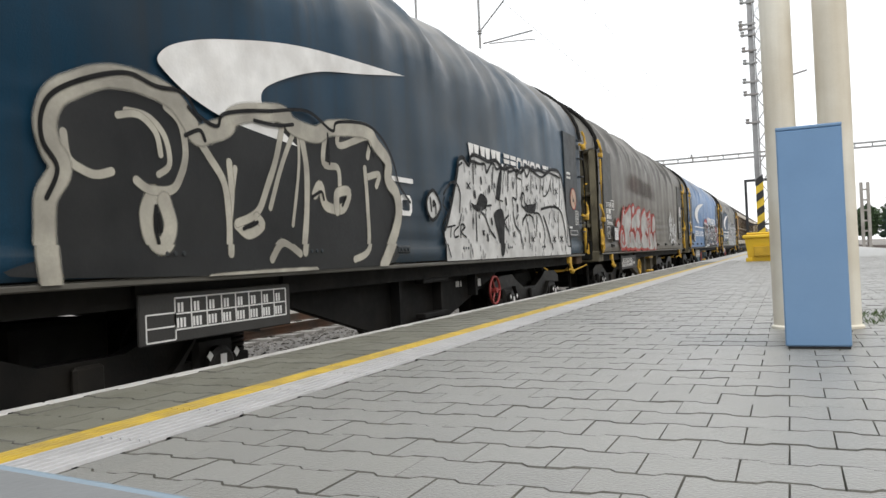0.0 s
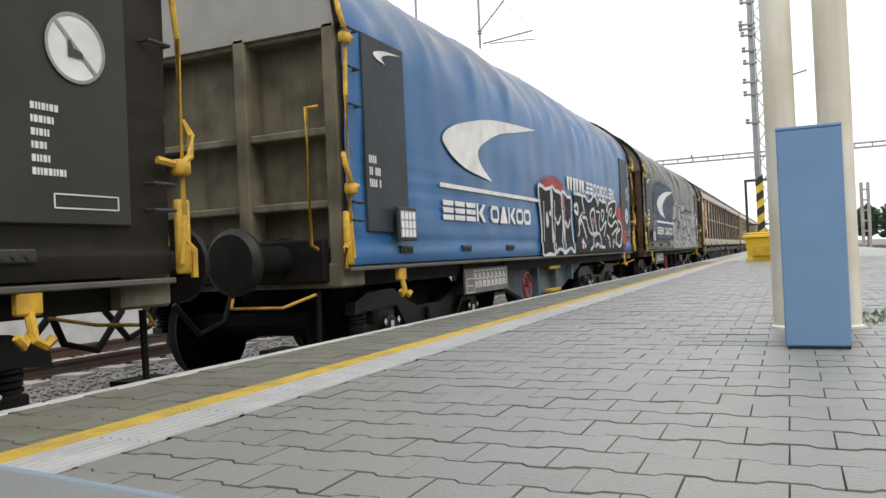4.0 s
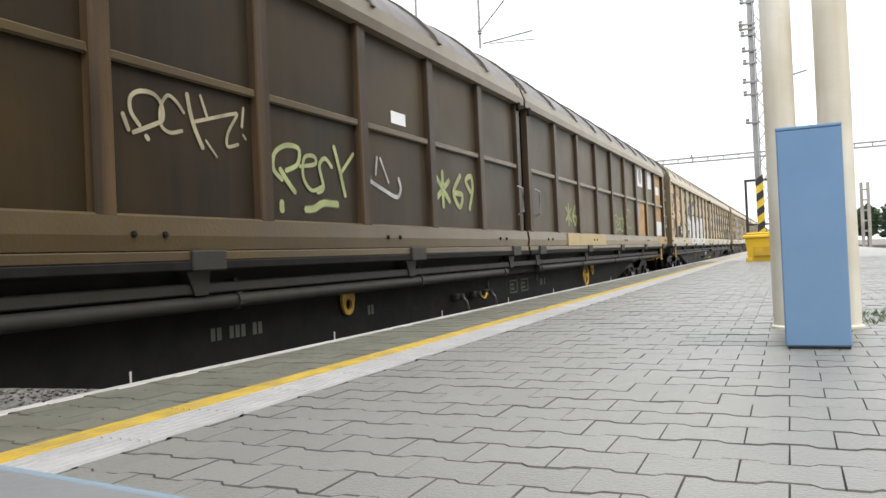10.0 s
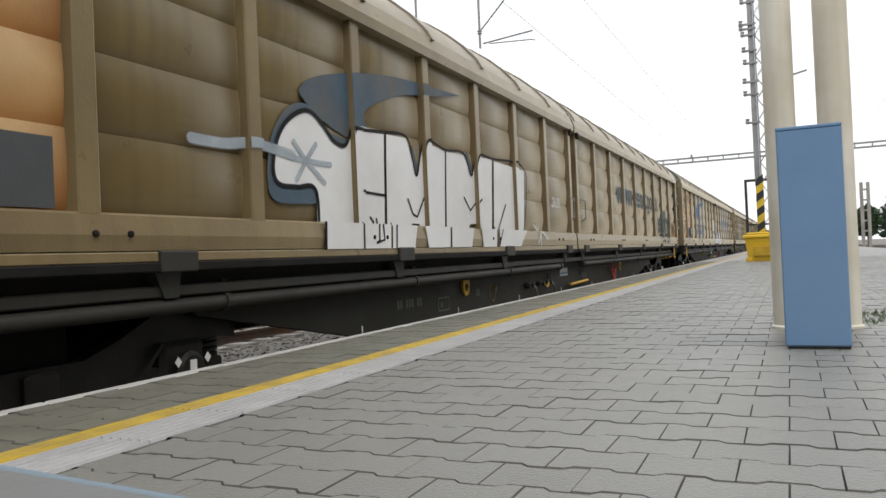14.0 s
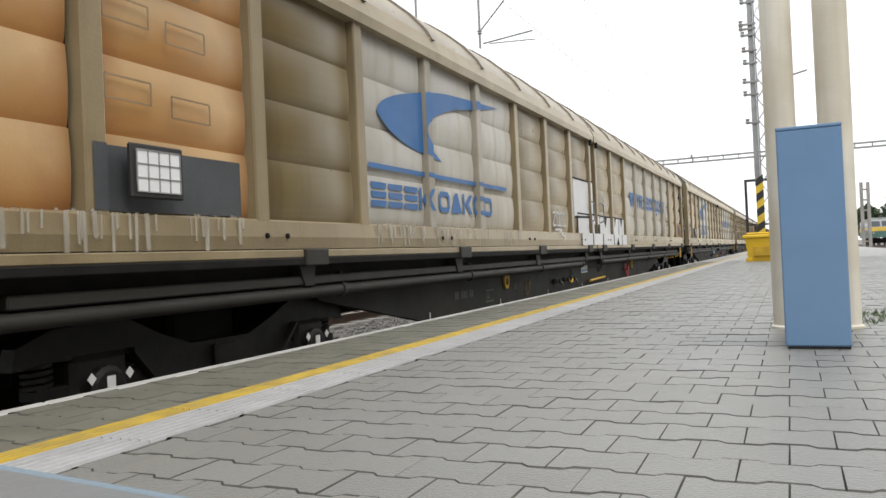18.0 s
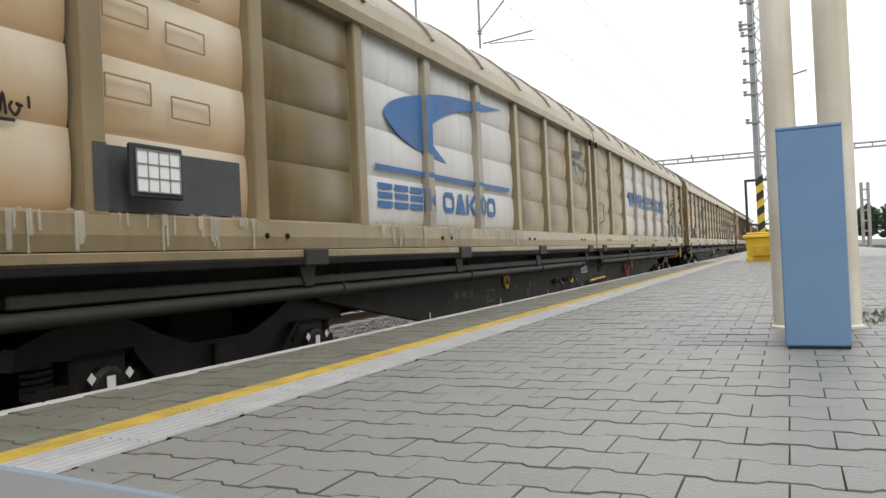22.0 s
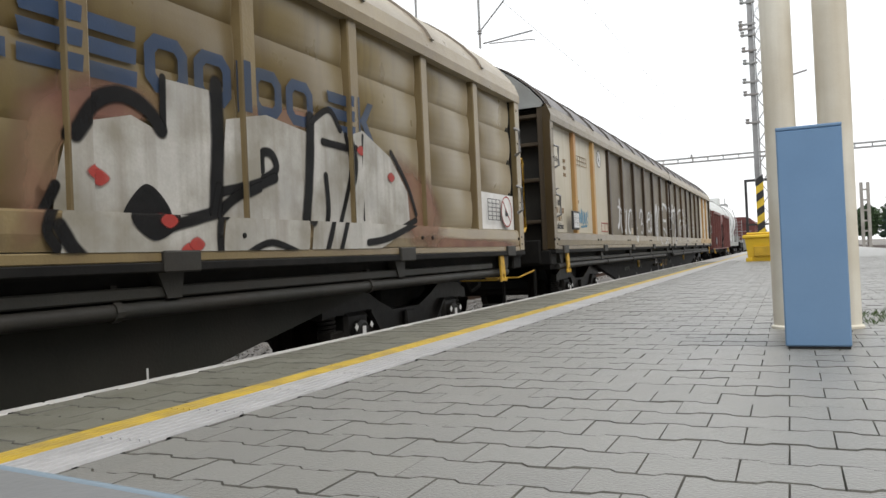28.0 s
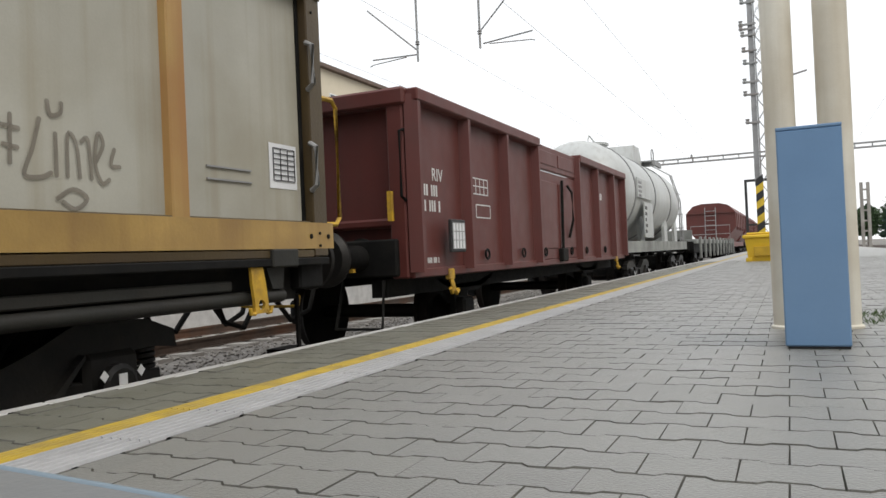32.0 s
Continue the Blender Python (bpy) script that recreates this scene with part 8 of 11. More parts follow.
p.stroke([(-3.78, 1.63), (-3.85, 1.67), (-3.89, 1.61), (-3.76, 1.55), (-3.78, 1.49), (-3.87, 1.49)], 0.016)
p.stroke([(-4.21, 1.46), (-4.06, 1.48), (-3.93, 1.43)], 0.016)
p.stroke([(-4.41, 1.73), (-4.36, 1.81), (-4.28, 1.85)], 0.016)
p.stroke([(-3.83, 1.38), (-3.64, 1.45)], 0.016)
p.stroke([(-3.73, 1.4), (-3.59, 1.51)], 0.016)
p.put("graffiti_tag", thin_white, W4, "thin white scrawl under a crown")
top4 = [(-1, 1.39), (-0.97, 1.74), (-0.89, 1.9), (-0.8, 2.03), (-0.57, 2.15), (-0.31, 2.22), (-0.12, 2.19), (-0.01, 2.09), (0.08, 1.98), (0.14, 2.08), (0.27, 2.16), (0.48, 2.15), (0.58, 1.99), (0.66, 2.12), (0.95, 2.32), (1.3, 2.29), (1.48, 2.12), (1.89, 2.1), (2.61, 2.12), (3.34, 2.12), (3.53, 2.38), (3.95, 2.31), (4.02, 2.1), (4.29, 2)]
sm = smoothed(top4, 5)
Paint(Z4, 0.002).stroke(top4, 0.12, 4, soft=0.9).put("graffiti_haze", thin_white, W4, "pale overspray round the letters")
Paint(Z4, 0.004).band(sm, [(y, 1.0) for y, _ in sm]).put("graffiti", silver_thin, W4, "silver sprayed bubble letters")
Paint(Z4, 0.006).haze([(0.0, 1.7), (0.12, 1.72), (0.2, 1.5), (0.1, 1.38), (0.02, 1.5)]).put("graffiti_highlight", rust_brown, W4, "brown gap between the letters")
p = Paint(Z4, 0.009)
p.stroke([(-0.98, 1.76), (-0.82, 1.75), (-0.59, 1.76), (-0.39, 1.82), (-0.25, 1.93)], 0.05)
p.stroke([(-0.89, 1.9), (-0.82, 2.01), (-0.66, 2.1), (-0.47, 2.17), (-0.26, 2.2), (-0.15, 2.15), (-0.13, 2.07), (-0.25, 1.93)], 0.035)
p.stroke([(-0.25, 1.93), (-0.23, 1.84), (-0.12, 1.75), (0.05, 1.68), (0.24, 1.67), (0.45, 1.72), (0.57, 1.87)], 0.045)
p.stroke([(-0.15, 2.17), (-0.01, 2.09), (0.07, 1.96), (0.09, 1.76)], 0.045)
p.stroke([(0.09, 1.76), (0.1, 1.96), (0.14, 2.08), (0.27, 2.16), (0.44, 2.15), (0.54, 2.03), (0.57, 1.87)], 0.035)
p.stroke([(-0.25, 1.93), (-0.24, 1.77), (-0.22, 1.59), (0.23, 1.59)], 0.05)
p.stroke([(-0.68, 1.74), (-0.5, 1.68), (-0.35, 1.56), (-0.28, 1.43), (-0.22, 1.28)], 0.03)
p.stroke([(-0.22, 1.28), (-0.17, 1.4), (-0.02, 1.52), (0.2, 1.58)], 0.03)
p.stroke([(0.51, 1.67), (0.5, 1.51), (0.54, 1.28), (0.86, 1.2)], 0.035)
p.stroke([(0.57, 1.91), (0.7, 2.11), (0.87, 2.26), (1.04, 2.32), (1.26, 2.31), (1.44, 2.23), (1.52, 2.03)], 0.045)
p.stroke([(0.61, 1.92), (1, 1.82), (1.18, 1.75), (1.1, 1.55), (0.91, 1.28), (0.85, 1.12)], 0.035)
p.stroke([(1.52, 2.05), (1.45, 1.86), (1.67, 2.05), (1.94, 2.11)], 0.05)
p.stroke([(1.55, 1.87), (1.85, 1.76), (1.9, 1.64), (1.43, 1.59), (1.19, 1.51), (1.11, 1.33), (1.2, 1.12)], 0.045)
p.stroke([(1.89, 1.55), (1.85, 1.21)], 0.03)
p.stroke([(2, 2.09), (1.91, 1.79), (1.94, 1.55), (2.16, 1.41), (2.53, 1.37), (2.82, 1.54), (3.01, 1.88)], 0.035)
p.stroke([(2.53, 1.37), (2.72, 1.21), (2.66, 1.08)], 0.03)
p.stroke([(3.01, 1.94), (3.05, 1.66), (3.35, 1.56), (2.96, 1.52), (2.8, 1.32)], 0.03)
p.stroke([(3.64, 1.88), (3.68, 1.58), (3.45, 1.1)], 0.03)
p.stroke([(2.09, 1.91), (2.22, 2.02), (2.48, 2.08), (2.59, 1.9)], 0.025)
p.stroke([(2.67, 1.99), (2.89, 2.09), (3.01, 1.94)], 0.025)
p.stroke([(3.02, 2.03), (3.26, 2.11), (3.4, 2.01)], 0.025)
p.stroke([(3.44, 2.01), (3.53, 2.35), (3.86, 2.3), (3.74, 2.01)], 0.02)
p.stroke([(0.62, 2.04), (1.1, 2.02), (1.68, 2.12), (2.61, 2.12), (3.5, 2.14)], 0.05)
p.put("graffiti_outline", spray_black, W4, "black sprayed outlines")
p = Paint(Z4, 0.006)
rr = random.Random(5)
for k in range(120):
    y, z_ = rr.uniform(-0.7, 4.1), rr.uniform(1.02, 1.9)
    p.stroke([(y, z_), (y + rr.uniform(0.08, 0.3), z_ + rr.uniform(-0.06, 0.02))], rr.uniform(0.012, 0.05), 2, soft=0.8)
p.put("graffiti_shading", spray_grey, W4, "grey shading dashes", kind="stuff")
letters("graffiti_number", "19.", SIDE + 0.028, 3.82, 2.03, 0.13, spray_black, W4, "sprayed black number")
p = Paint(Z4, 0.004).haze([(-2.0, 1.15), (-1.6, 1.28), (-1.2, 1.24), (-0.8, 1.2), (-0.9, 1.02), (-1.8, 1.02)], 0.5, 0.55).haze([(4.4, 1.12), (4.7, 1.17), (5.1, 1.12), (4.9, 1.0), (4.5, 1.0)], 0.5, 0.55)
p.stroke([(-1.9, 1.2), (-1.7, 1.12), (-1.5, 1.25), (-1.35, 1.1)], 0.03).stroke([(-1.3, 1.08), (-1.15, 1.22), (-1.0, 1.06)], 0.04).stroke([(-2.0, 1.3), (-1.8, 1.33), (-1.7, 1.26)], 0.02)
p.put("old_paint", lime, W4, "faded yellow-green overspray")
card(W4, -4.72, 1.20, 0.28, 0.21)
sign(W4, 4.68, 1.84, 0.15, SIDE + 0.018, spray_red, M["white_paint"])
b = Build()
bars(b, SIDE + 0.017, 4.38, 2.13, 0.03, "2121122122")
bars(b, SIDE + 0.017, 4.38, 2.08, 0.03, "1212212112")
table(b, SIDE + 0.017, 4.8, 5.0, 1.38, 1.58, 3, 5, 0.006)
table(b, SIDE + 0.017, 4.45, 4.85, 1.27, 1.33, 1, 1, 0.006)
part("plate_marking", b, M["white_paint"], W4, "small white stencilled notes")
b = Build()
for k in range(4):
    bars(b, SIDE + 0.017, -4.95, 1.84 - k * 0.09, 0.055, ("11 111", "11 1211", "1111 111", "12111")[k])
part("plate_marking", b, M["white_paint"], W4, "white stencilled marks")
swoosh(Paint([(-20, 20, 0, 5, SIDE + 0.018)]), -4.95, 2.6, 0.45).put("small_crescent", M["white_paint"], W4)

# fifth wagon: soot brown with ochre end bays
recolour(W5, (0, 1), ochre, ochre)
recolour(W5, (17,), ochre)
zf = SIDE - 0.03
Paint(Z5).rect(-10.21, -9.86, 2.36, 2.62).put("paint_patch", M["card"], W5, "white painted-out patch")
Paint(Z5).rect(-9.53, -8.53, 1.5, 1.66).put("paint_patch", M["card"], W5, "white painted-out strip")
Paint(Z5).rect(-8.95, -8.8, 2.2, 2.34).put("paint_patch", M["card"], W5)
Paint(Z5).rect(-8.18, -7.55, 2.36, 2.78).put("poster", M["card"], W5, "white pasted sheet with a grey disc")
Paint(Z5, 0.007).disc(-7.86, 2.57, 0.16, n=22).put("poster_disc", M["galv"], W5)
Paint(Z5).rect(-3.3, -3.05, 2.13, 2.23).put("paint_patch", M["card"], W5)
for y, t_, s_ in ((-10.62, "31  RIV", 0.098), (-10.62, "Habbins", 0.088)):
    letters("marking", t_, zf + 0.006, y, 1.88 if "R" in t_ else 1.455, s_, M["ink"], W5, "dark stencilled wagon marking")
b = Build()
bars(b, zf + 0.004, -10.62, 1.74, 0.10, "11 11 1 11111")
bars(b, zf + 0.004, -10.62, 1.60, 0.10, "1111 111 1")
for y, z_ in ((-10.66, 2.42), (-10.66, 2.31), (-10.66, 2.2), (-10.14, 2.24), (-10.12, 2.15)):
    bars(b, zf + 0.004, y, z_, 0.06, "11111")
table(b, zf + 0.004, -9.48, -8.72, 2.34, 2.50, 6, 2, 0.008)
part("marking", b, M["faded_ink"], W5, "faded stencilled marks")
swoosh(Paint(Z5), -10.16, 1.97, 0.32).put("small_crescent", M["ink"], W5)
card(W5, -10.06, 1.38, 0.30, 0.21)
Paint(Z5).rect(-10.57, -10.33, 1.11, 1.21).put("paint_patch", bare_steel, W5, "cream patch on the sill")
tag(W5, Z5, -8.2, 1.5, 0.42, scrawl(4, 2), thin_white, 0.028)
spray_straw = shade("spray_straw", spray=0.8, color=(0.42, 0.38, 0.25), rough=0.65, scale=4, vary=0.25, dirt=(0.12, 0.10, 0.06), dirt_amount=0.5, dirt_scale=6)
p = Paint(Z5, 0.006)
p.stroke([(-5.89, 1.74), (-5.94, 1.8), (-5.94, 1.87), (-5.88, 1.91), (-5.79, 1.91), (-5.74, 1.86), (-5.74, 1.79), (-5.79, 1.76), (-5.93, 1.7)], 0.023)
p.stroke([(-5.59, 1.85), (-5.64, 1.9), (-5.7, 1.92), (-5.75, 1.85), (-5.75, 1.76), (-5.69, 1.73), (-5.61, 1.75)], 0.02)
p.stroke([(-5.56, 1.95), (-5.54, 1.85), (-5.51, 1.77), (-5.46, 1.68)], 0.028)
p.stroke([(-5.46, 1.96), (-5.41, 1.84)], 0.019)
p.stroke([(-5.52, 1.81), (-5.35, 1.86), (-5.21, 1.9), (-5.17, 1.9), (-5.25, 1.79), (-5.26, 1.71), (-5.17, 1.73)], 0.02)
p.stroke([(-5.43, 1.72), (-5.35, 1.64)], 0.015)
p.stroke([(-5.11, 1.95), (-5.13, 1.84)], 0.02)
p.stroke([(-5.12, 1.79), (-5.1, 1.77)], 0.016)
p.stroke([(-5.85, 1.69), (-5.84, 1.68)], 0.025)
p.stroke([(-5.99, 1.78), (-5.96, 1.71)], 0.024)
p.put("graffiti_tag", spray_straw, W5, "straw-coloured sprayed tag")
p = Paint(Z5, 0.006)
p.stroke([(-4.77, 1.56), (-4.85, 1.62), (-4.83, 1.72), (-4.71, 1.78), (-4.58, 1.77), (-4.6, 1.67), (-4.72, 1.62)], 0.032)
p.stroke([(-4.78, 1.62), (-4.71, 1.55), (-4.64, 1.49)], 0.036)
p.stroke([(-4.57, 1.66), (-4.4, 1.69), (-4.41, 1.74), (-4.52, 1.72), (-4.54, 1.59), (-4.45, 1.51), (-4.31, 1.55)], 0.027)
p.stroke([(-4.2, 1.69), (-4.28, 1.74), (-4.35, 1.68), (-4.31, 1.54), (-4.38, 1.5)], 0.03)
p.stroke([(-4.16, 1.83), (-4.1, 1.68), (-4.04, 1.5)], 0.036)
p.stroke([(-3.91, 1.81), (-4.09, 1.65)], 0.028)
p.stroke([(-4.52, 1.38), (-4.43, 1.39), (-4.32, 1.43), (-4.15, 1.43)], 0.047, soft=0.5)
p.stroke([(-4.78, 1.41), (-4.78, 1.37)], 0.049, soft=0.5)
p.put("graffiti_tag", lime, W5, "pale green sprayed tag")
p = Paint(Z5, 0.006)
p.stroke([(-3.74, 1.65), (-3.49, 1.58), (-3.26, 1.53), (-3.19, 1.6), (-3.22, 1.68)], 0.033)
p.stroke([(-3.51, 1.82), (-3.39, 1.64)], 0.022)
p.stroke([(-3.56, 1.82), (-3.59, 1.69)], 0.026)
p.put("graffiti_tag", thin_white, W5, "thin pale sprayed loop")
tag(W5, Z5, -2.5, 1.5, 0.34, [[(0, 0.2), (0.8, 0.7)], [(0.4, 0.0), (0.4, 0.9)], [(0.0, 0.75), (0.8, 0.15)], [(1.6, 0.9), (1.1, 0.4), (1.5, 0.0), (1.7, 0.35), (1.2, 0.4)], [(2.3, 0.5), (2.0, 0.8), (2.4, 0.95), (2.5, 0.6), (2.2, 0.0)]], lime, 0.055, "pale green scrawl")
tag(W5, Z5, 1.8, 1.42, 0.32, [[(0, 0.2), (0.8, 0.7)], [(0.4, 0.0), (0.4, 0.9)], [(0.0, 0.75), (0.8, 0.15)], [(1.6, 0.9), (1.1, 0.4), (1.5, 0.0), (1.7, 0.35), (1.2, 0.4)]], lime, 0.055, "pale green scrawl")
p = Paint(Z5, 0.006)
p.stroke([(4.97, 1.47), (5, 1.58), (5.1, 1.66), (5.23, 1.64), (5.25, 1.55), (5.09, 1.52), (5.16, 1.36)], 0.035)
p.stroke([(5.07, 1.59), (5.14, 1.46), (5.24, 1.36)], 0.035)
p.stroke([(5.27, 1.48), (5.48, 1.53), (5.43, 1.62), (5.3, 1.57), (5.3, 1.4), (5.47, 1.42)], 0.035)
p.stroke([(5.7, 1.62), (5.54, 1.59), (5.53, 1.41), (5.72, 1.38)], 0.035)
p.stroke([(5.71, 1.78), (5.77, 1.61), (5.78, 1.37)], 0.035)
p.stroke([(5.98, 1.68), (5.8, 1.56), (5.96, 1.49), (5.88, 1.36)], 0.035)
p.stroke([(6.23, 1.61), (6.18, 1.74), (6.29, 1.81), (6.49, 1.75), (6.58, 1.59), (6.55, 1.44), (6.07, 1.51)], 0.035)
p.stroke([(6.32, 1.74), (6.41, 1.64), (6.39, 1.56)], 0.035)
p.stroke([(4.98, 1.33), (5, 1.32)], 0.035)
p.stroke([(5.08, 1.36), (5.1, 1.34)], 0.035)
p.put("graffiti_tag", lime, W5, "pale green scrawl")
Paint(Z5, 0.005).rect(1.62, 4.0, 1.07, 1.29).put("paint_patch", bare_steel, W5, "cream stripped length of the sill")
Paint(Z5).rect(7.50, 8.08, 2.36, 2.80).put("poster", M["card"], W5, "white pasted sheet with a grey disc")
Paint(Z5, 0.007).disc(7.80, 2.58, 0.16, n=22).put("poster_disc", M["galv"], W5)
Paint(Z5).rect(8.75, 9.22, 2.38, 2.80).put("poster", M["card"], W5, "white pasted sheet")
Paint(Z5, 0.002).rect(7.38, 8.40, 1.31, 2.02).put("paint_patch", ochre_patch, W5, "ochre lower panel")
Paint(Z5).rect(7.42, 7.60, 1.66, 2.0).put("paint_patch", M["galv"], W5, "grey label slot")
Paint(Z5).rect(9.78, 10.75, 1.33, 1.66).put("paint_patch", M["card"], W5, "white painted-out panel")
Paint(Z5, 0.005).rect(9.66, 10.9, 1.07, 1.295).put("paint_patch", ochre_sill, W5, "ochre length of the sill")
Paint(Z5).rect(10.76, 10.9, 1.3, 2.8).put("paint_patch", ochre_sill, W5, "ochre painted end post")
Paint(Z5).rect(9.80, 10.3, 2.3, 2.5).put("paint_patch", M["card"], W5)

# sixth to ninth wagon: tan, rusting first bays, fields, emblems
for w, z, h, seed in ((W6, Z6, H6, 1), (W7, Z7, H7, 2), (W8, Z8, H8, 3), (W9, Z9, H9, 4)):
    recolour(w, (0, 1), (rust_panel, rust_panel, rust_pale, rust_pale)[seed - 1])
    z = list(z)
    zp_ = SIDE + 0.004
    o_ = -h + 0.2
    swoosh(Paint(z), o_ + 0.05, 2.66, 0.5).put("small_crescent", M["ink"], w)
    p = Paint(z).rect(o_ + 0.02, o_ + 0.80, 2.445, 2.455)
    block_words(p, o_ + 0.02, 2.37, 0.055, "sssk oAkoo", 0.058)
    p.put("small_word_mark", M["ink"], w)
    letters("marking", "31   RIV", zp_, o_ + 0.02, 2.22, 0.085, M["faded_ink"], w, "faded stencilled marking")
    letters("marking", "Habbillns", zp_, o_ + 0.03, 1.90, 0.08, M["ink"], w, "dark stencilled wagon type")
    b = Build()
    bars(b, zp_, o_ + 0.02, 2.10, 0.07, "11   111111")
    bars(b, zp_, o_ + 0.1, 2.0, 0.06, "1111 111")
    table(b, zp_, o_ + 1.2, o_ + 1.85, 2.46, 2.62, 6, 2, 0.008)
    for k, (y, z_) in enumerate(((1.2, 2.22), (1.6, 2.18), (1.2, 1.84), (1.62, 1.80))):
        table(b, zp_, o_ + y, o_ + y + 0.28, z_, z_ + 0.11, 1, 1, 0.009)
    part("marking", b, M["faded_ink"], w, "faded stencilled marks")
    sign(w, -h + 0.56, 1.51, 0.165, SIDE + 0.004, rust_brown if seed < 4 else M["ink"], rust_panel)
    Paint(z).rect(-h + 1.30, -h + 2.36, 1.31, 1.62).put("paint_patch", grey_patch, w, "dark grey painted patch")
    card(w, -h + 1.50, 1.40, 0.28, 0.20)
    Paint(z).rect(h - 1.22, h - 0.19, 1.305, 1.69).put("paint_patch", (ochre_patch, ochre_patch, cream_patch, M["white_paint"])[seed - 1], w, "pale rusting label field")
    sign(w, h - 0.50, 1.50, 0.165, SIDE + 0.008, rust_brown if seed != 4 else spray_red, (ochre_patch, ochre_patch, cream_patch, M["white_paint"])[seed - 1])
    b = Build()
    table(b, SIDE + 0.008, h - 1.06, h - 0.70, 1.40, 1.62, 3, 5, 0.007)
    part("marking", b, M["ink"] if seed == 4 else logo_blue, w)

pale_blue_thin = shade("spray_pale_blue", (0.36, 0.42, 0.47), 0.6, spray=0.8, scale=4, vary=0.2)
# sixth: huge white blocks, dull emblem
swoosh(Paint(Z6, 0.003), -6.75, 2.6, 2.75).put("crescent", logo_blue_dull, W6, "dull blue crescent emblem")
q = Paint(Z6, 0.004)
q.stroke([(-6.22, 1.85), (-6.42, 1.87), (-6.53, 1.94), (-6.66, 2.02), (-6.84, 1.99), (-6.98, 1.86), (-7.05, 1.71), (-7.07, 1.54), (-7.01, 1.47), (-6.64, 1.48)], 0.09)
q.stroke([(-5.15, 1.95), (-5.07, 1.79)], 0.05)
q.stroke([(-3.93, 2.03), (-3.83, 1.9)], 0.05)
q.put("graffiti_edge", logo_blue_dull, W6, "dull blue sprayed edge")
p, q = Paint(Z6, 0.006), Paint(Z6, 0.010)
p.poly([(-6.99, 1.52), (-7.06, 1.56), (-7.07, 1.66), (-7.02, 1.81), (-6.92, 1.93), (-6.76, 2.02), (-6.63, 2.03), (-6.51, 1.96), (-6.37, 1.87), (-6.22, 1.85), (-6.13, 1.99), (-5.99, 2.03), (-5.63, 2.03), (-5.69, 1.04), (-6.61, 1.06), (-6.61, 1.5), (-6.83, 1.52)])
p.poly([(-5.59, 2.02), (-5.25, 2.03), (-5.14, 1.85), (-5.07, 1.73), (-4.9, 2.04), (-4.46, 2.01), (-4.55, 1.05), (-4.99, 1.06), (-5.06, 1.32), (-5.2, 1.32), (-5.29, 1.05), (-5.66, 1.05)])
p.poly([(-4.43, 2.01), (-4.01, 2.02), (-3.84, 1.82), (-3.67, 2.04), (-3.23, 2.05), (-3.34, 1.05), (-3.71, 1.06), (-3.75, 1.35), (-3.93, 1.34), (-4.05, 1.05), (-4.51, 1.05)])
p.poly([(-3.17, 2.04), (-2.14, 2.02), (-2.23, 1.34), (-2.62, 1.05), (-3.28, 1.05)])
q.stroke([(-6.61, 1.06), (-6.61, 1.5), (-6.83, 1.52), (-6.99, 1.52), (-7.06, 1.56), (-7.07, 1.66), (-7.02, 1.81), (-6.92, 1.93), (-6.76, 2.02), (-6.63, 2.03), (-6.5, 1.96), (-6.37, 1.87), (-6.22, 1.86), (-6.13, 1.99)], 0.03)
q.stroke([(-6.13, 1.99), (-5.63, 2.03), (-5.25, 2.04), (-5.14, 1.85), (-5.07, 1.74), (-4.9, 2.05), (-4.46, 2.02), (-4.01, 2.03), (-3.84, 1.83), (-3.67, 2.05), (-3.23, 2.06), (-2.14, 2.03), (-2.23, 1.34)], 0.025)
q.stroke([(-5.61, 2.03), (-5.65, 1.31)], 0.02, 1)
q.stroke([(-6.09, 1.3), (-6.1, 1.06)], 0.02, 1)
q.stroke([(-5.58, 1.31), (-5.6, 1.07)], 0.02, 1)
q.stroke([(-4.45, 2.01), (-4.51, 1.36)], 0.02, 1)
q.stroke([(-4.52, 1.3), (-4.54, 1.05)], 0.02, 1)
q.stroke([(-3.2, 2.05), (-3.28, 1.34)], 0.02, 1)
q.stroke([(-6.05, 1.54), (-5.65, 1.53)], 0.02, 1)
q.stroke([(-5.26, 1.52), (-5.18, 1.4), (-5.1, 1.38), (-4.96, 1.54)], 0.02, 1)
q.stroke([(-4.05, 1.6), (-3.9, 1.48), (-3.68, 1.6)], 0.02, 1)
q.stroke([(-3.24, 1.32), (-3.26, 1.05)], 0.02, 1)
q.stroke([(-6.6, 1.28), (-6.61, 1.07)], 0.02, 1)
q.stroke([(-5.9, 1.35), (-5.86, 1.32), (-5.87, 1.18)], 0.02, 1)
q.stroke([(-5.81, 1.34), (-5.79, 1.18), (-5.91, 1.16)], 0.02, 1)
q.stroke([(-2.86, 1.58), (-3.11, 1.32), (-3.27, 1.1)], 0.02, 1)
p.put("graffiti", field_clean, W6, "huge white block graffiti")
q.put("graffiti_outline", spray_black, W6, "black sprayed outlines")
p = Paint(Z6, 0.012)
p.stroke([(-7.78, 1.72), (-7.52, 1.72), (-7.25, 1.75), (-6.86, 1.72)], 0.06)
p.stroke([(-6.85, 1.81), (-6.72, 1.7), (-6.51, 1.57)], 0.035)
p.stroke([(-6.6, 1.82), (-6.72, 1.7), (-6.83, 1.57)], 0.035)
p.stroke([(-6.93, 1.71), (-6.72, 1.7), (-6.43, 1.7)], 0.035)
p.put("graffiti_tag", pale_blue_thin, W6, "thin pale blue sprayed line and star")
letters("graffiti_number", ".2k20", SIDE + 0.006, -1.2, 1.63, 0.14, chalk, W6, "white sprayed number")
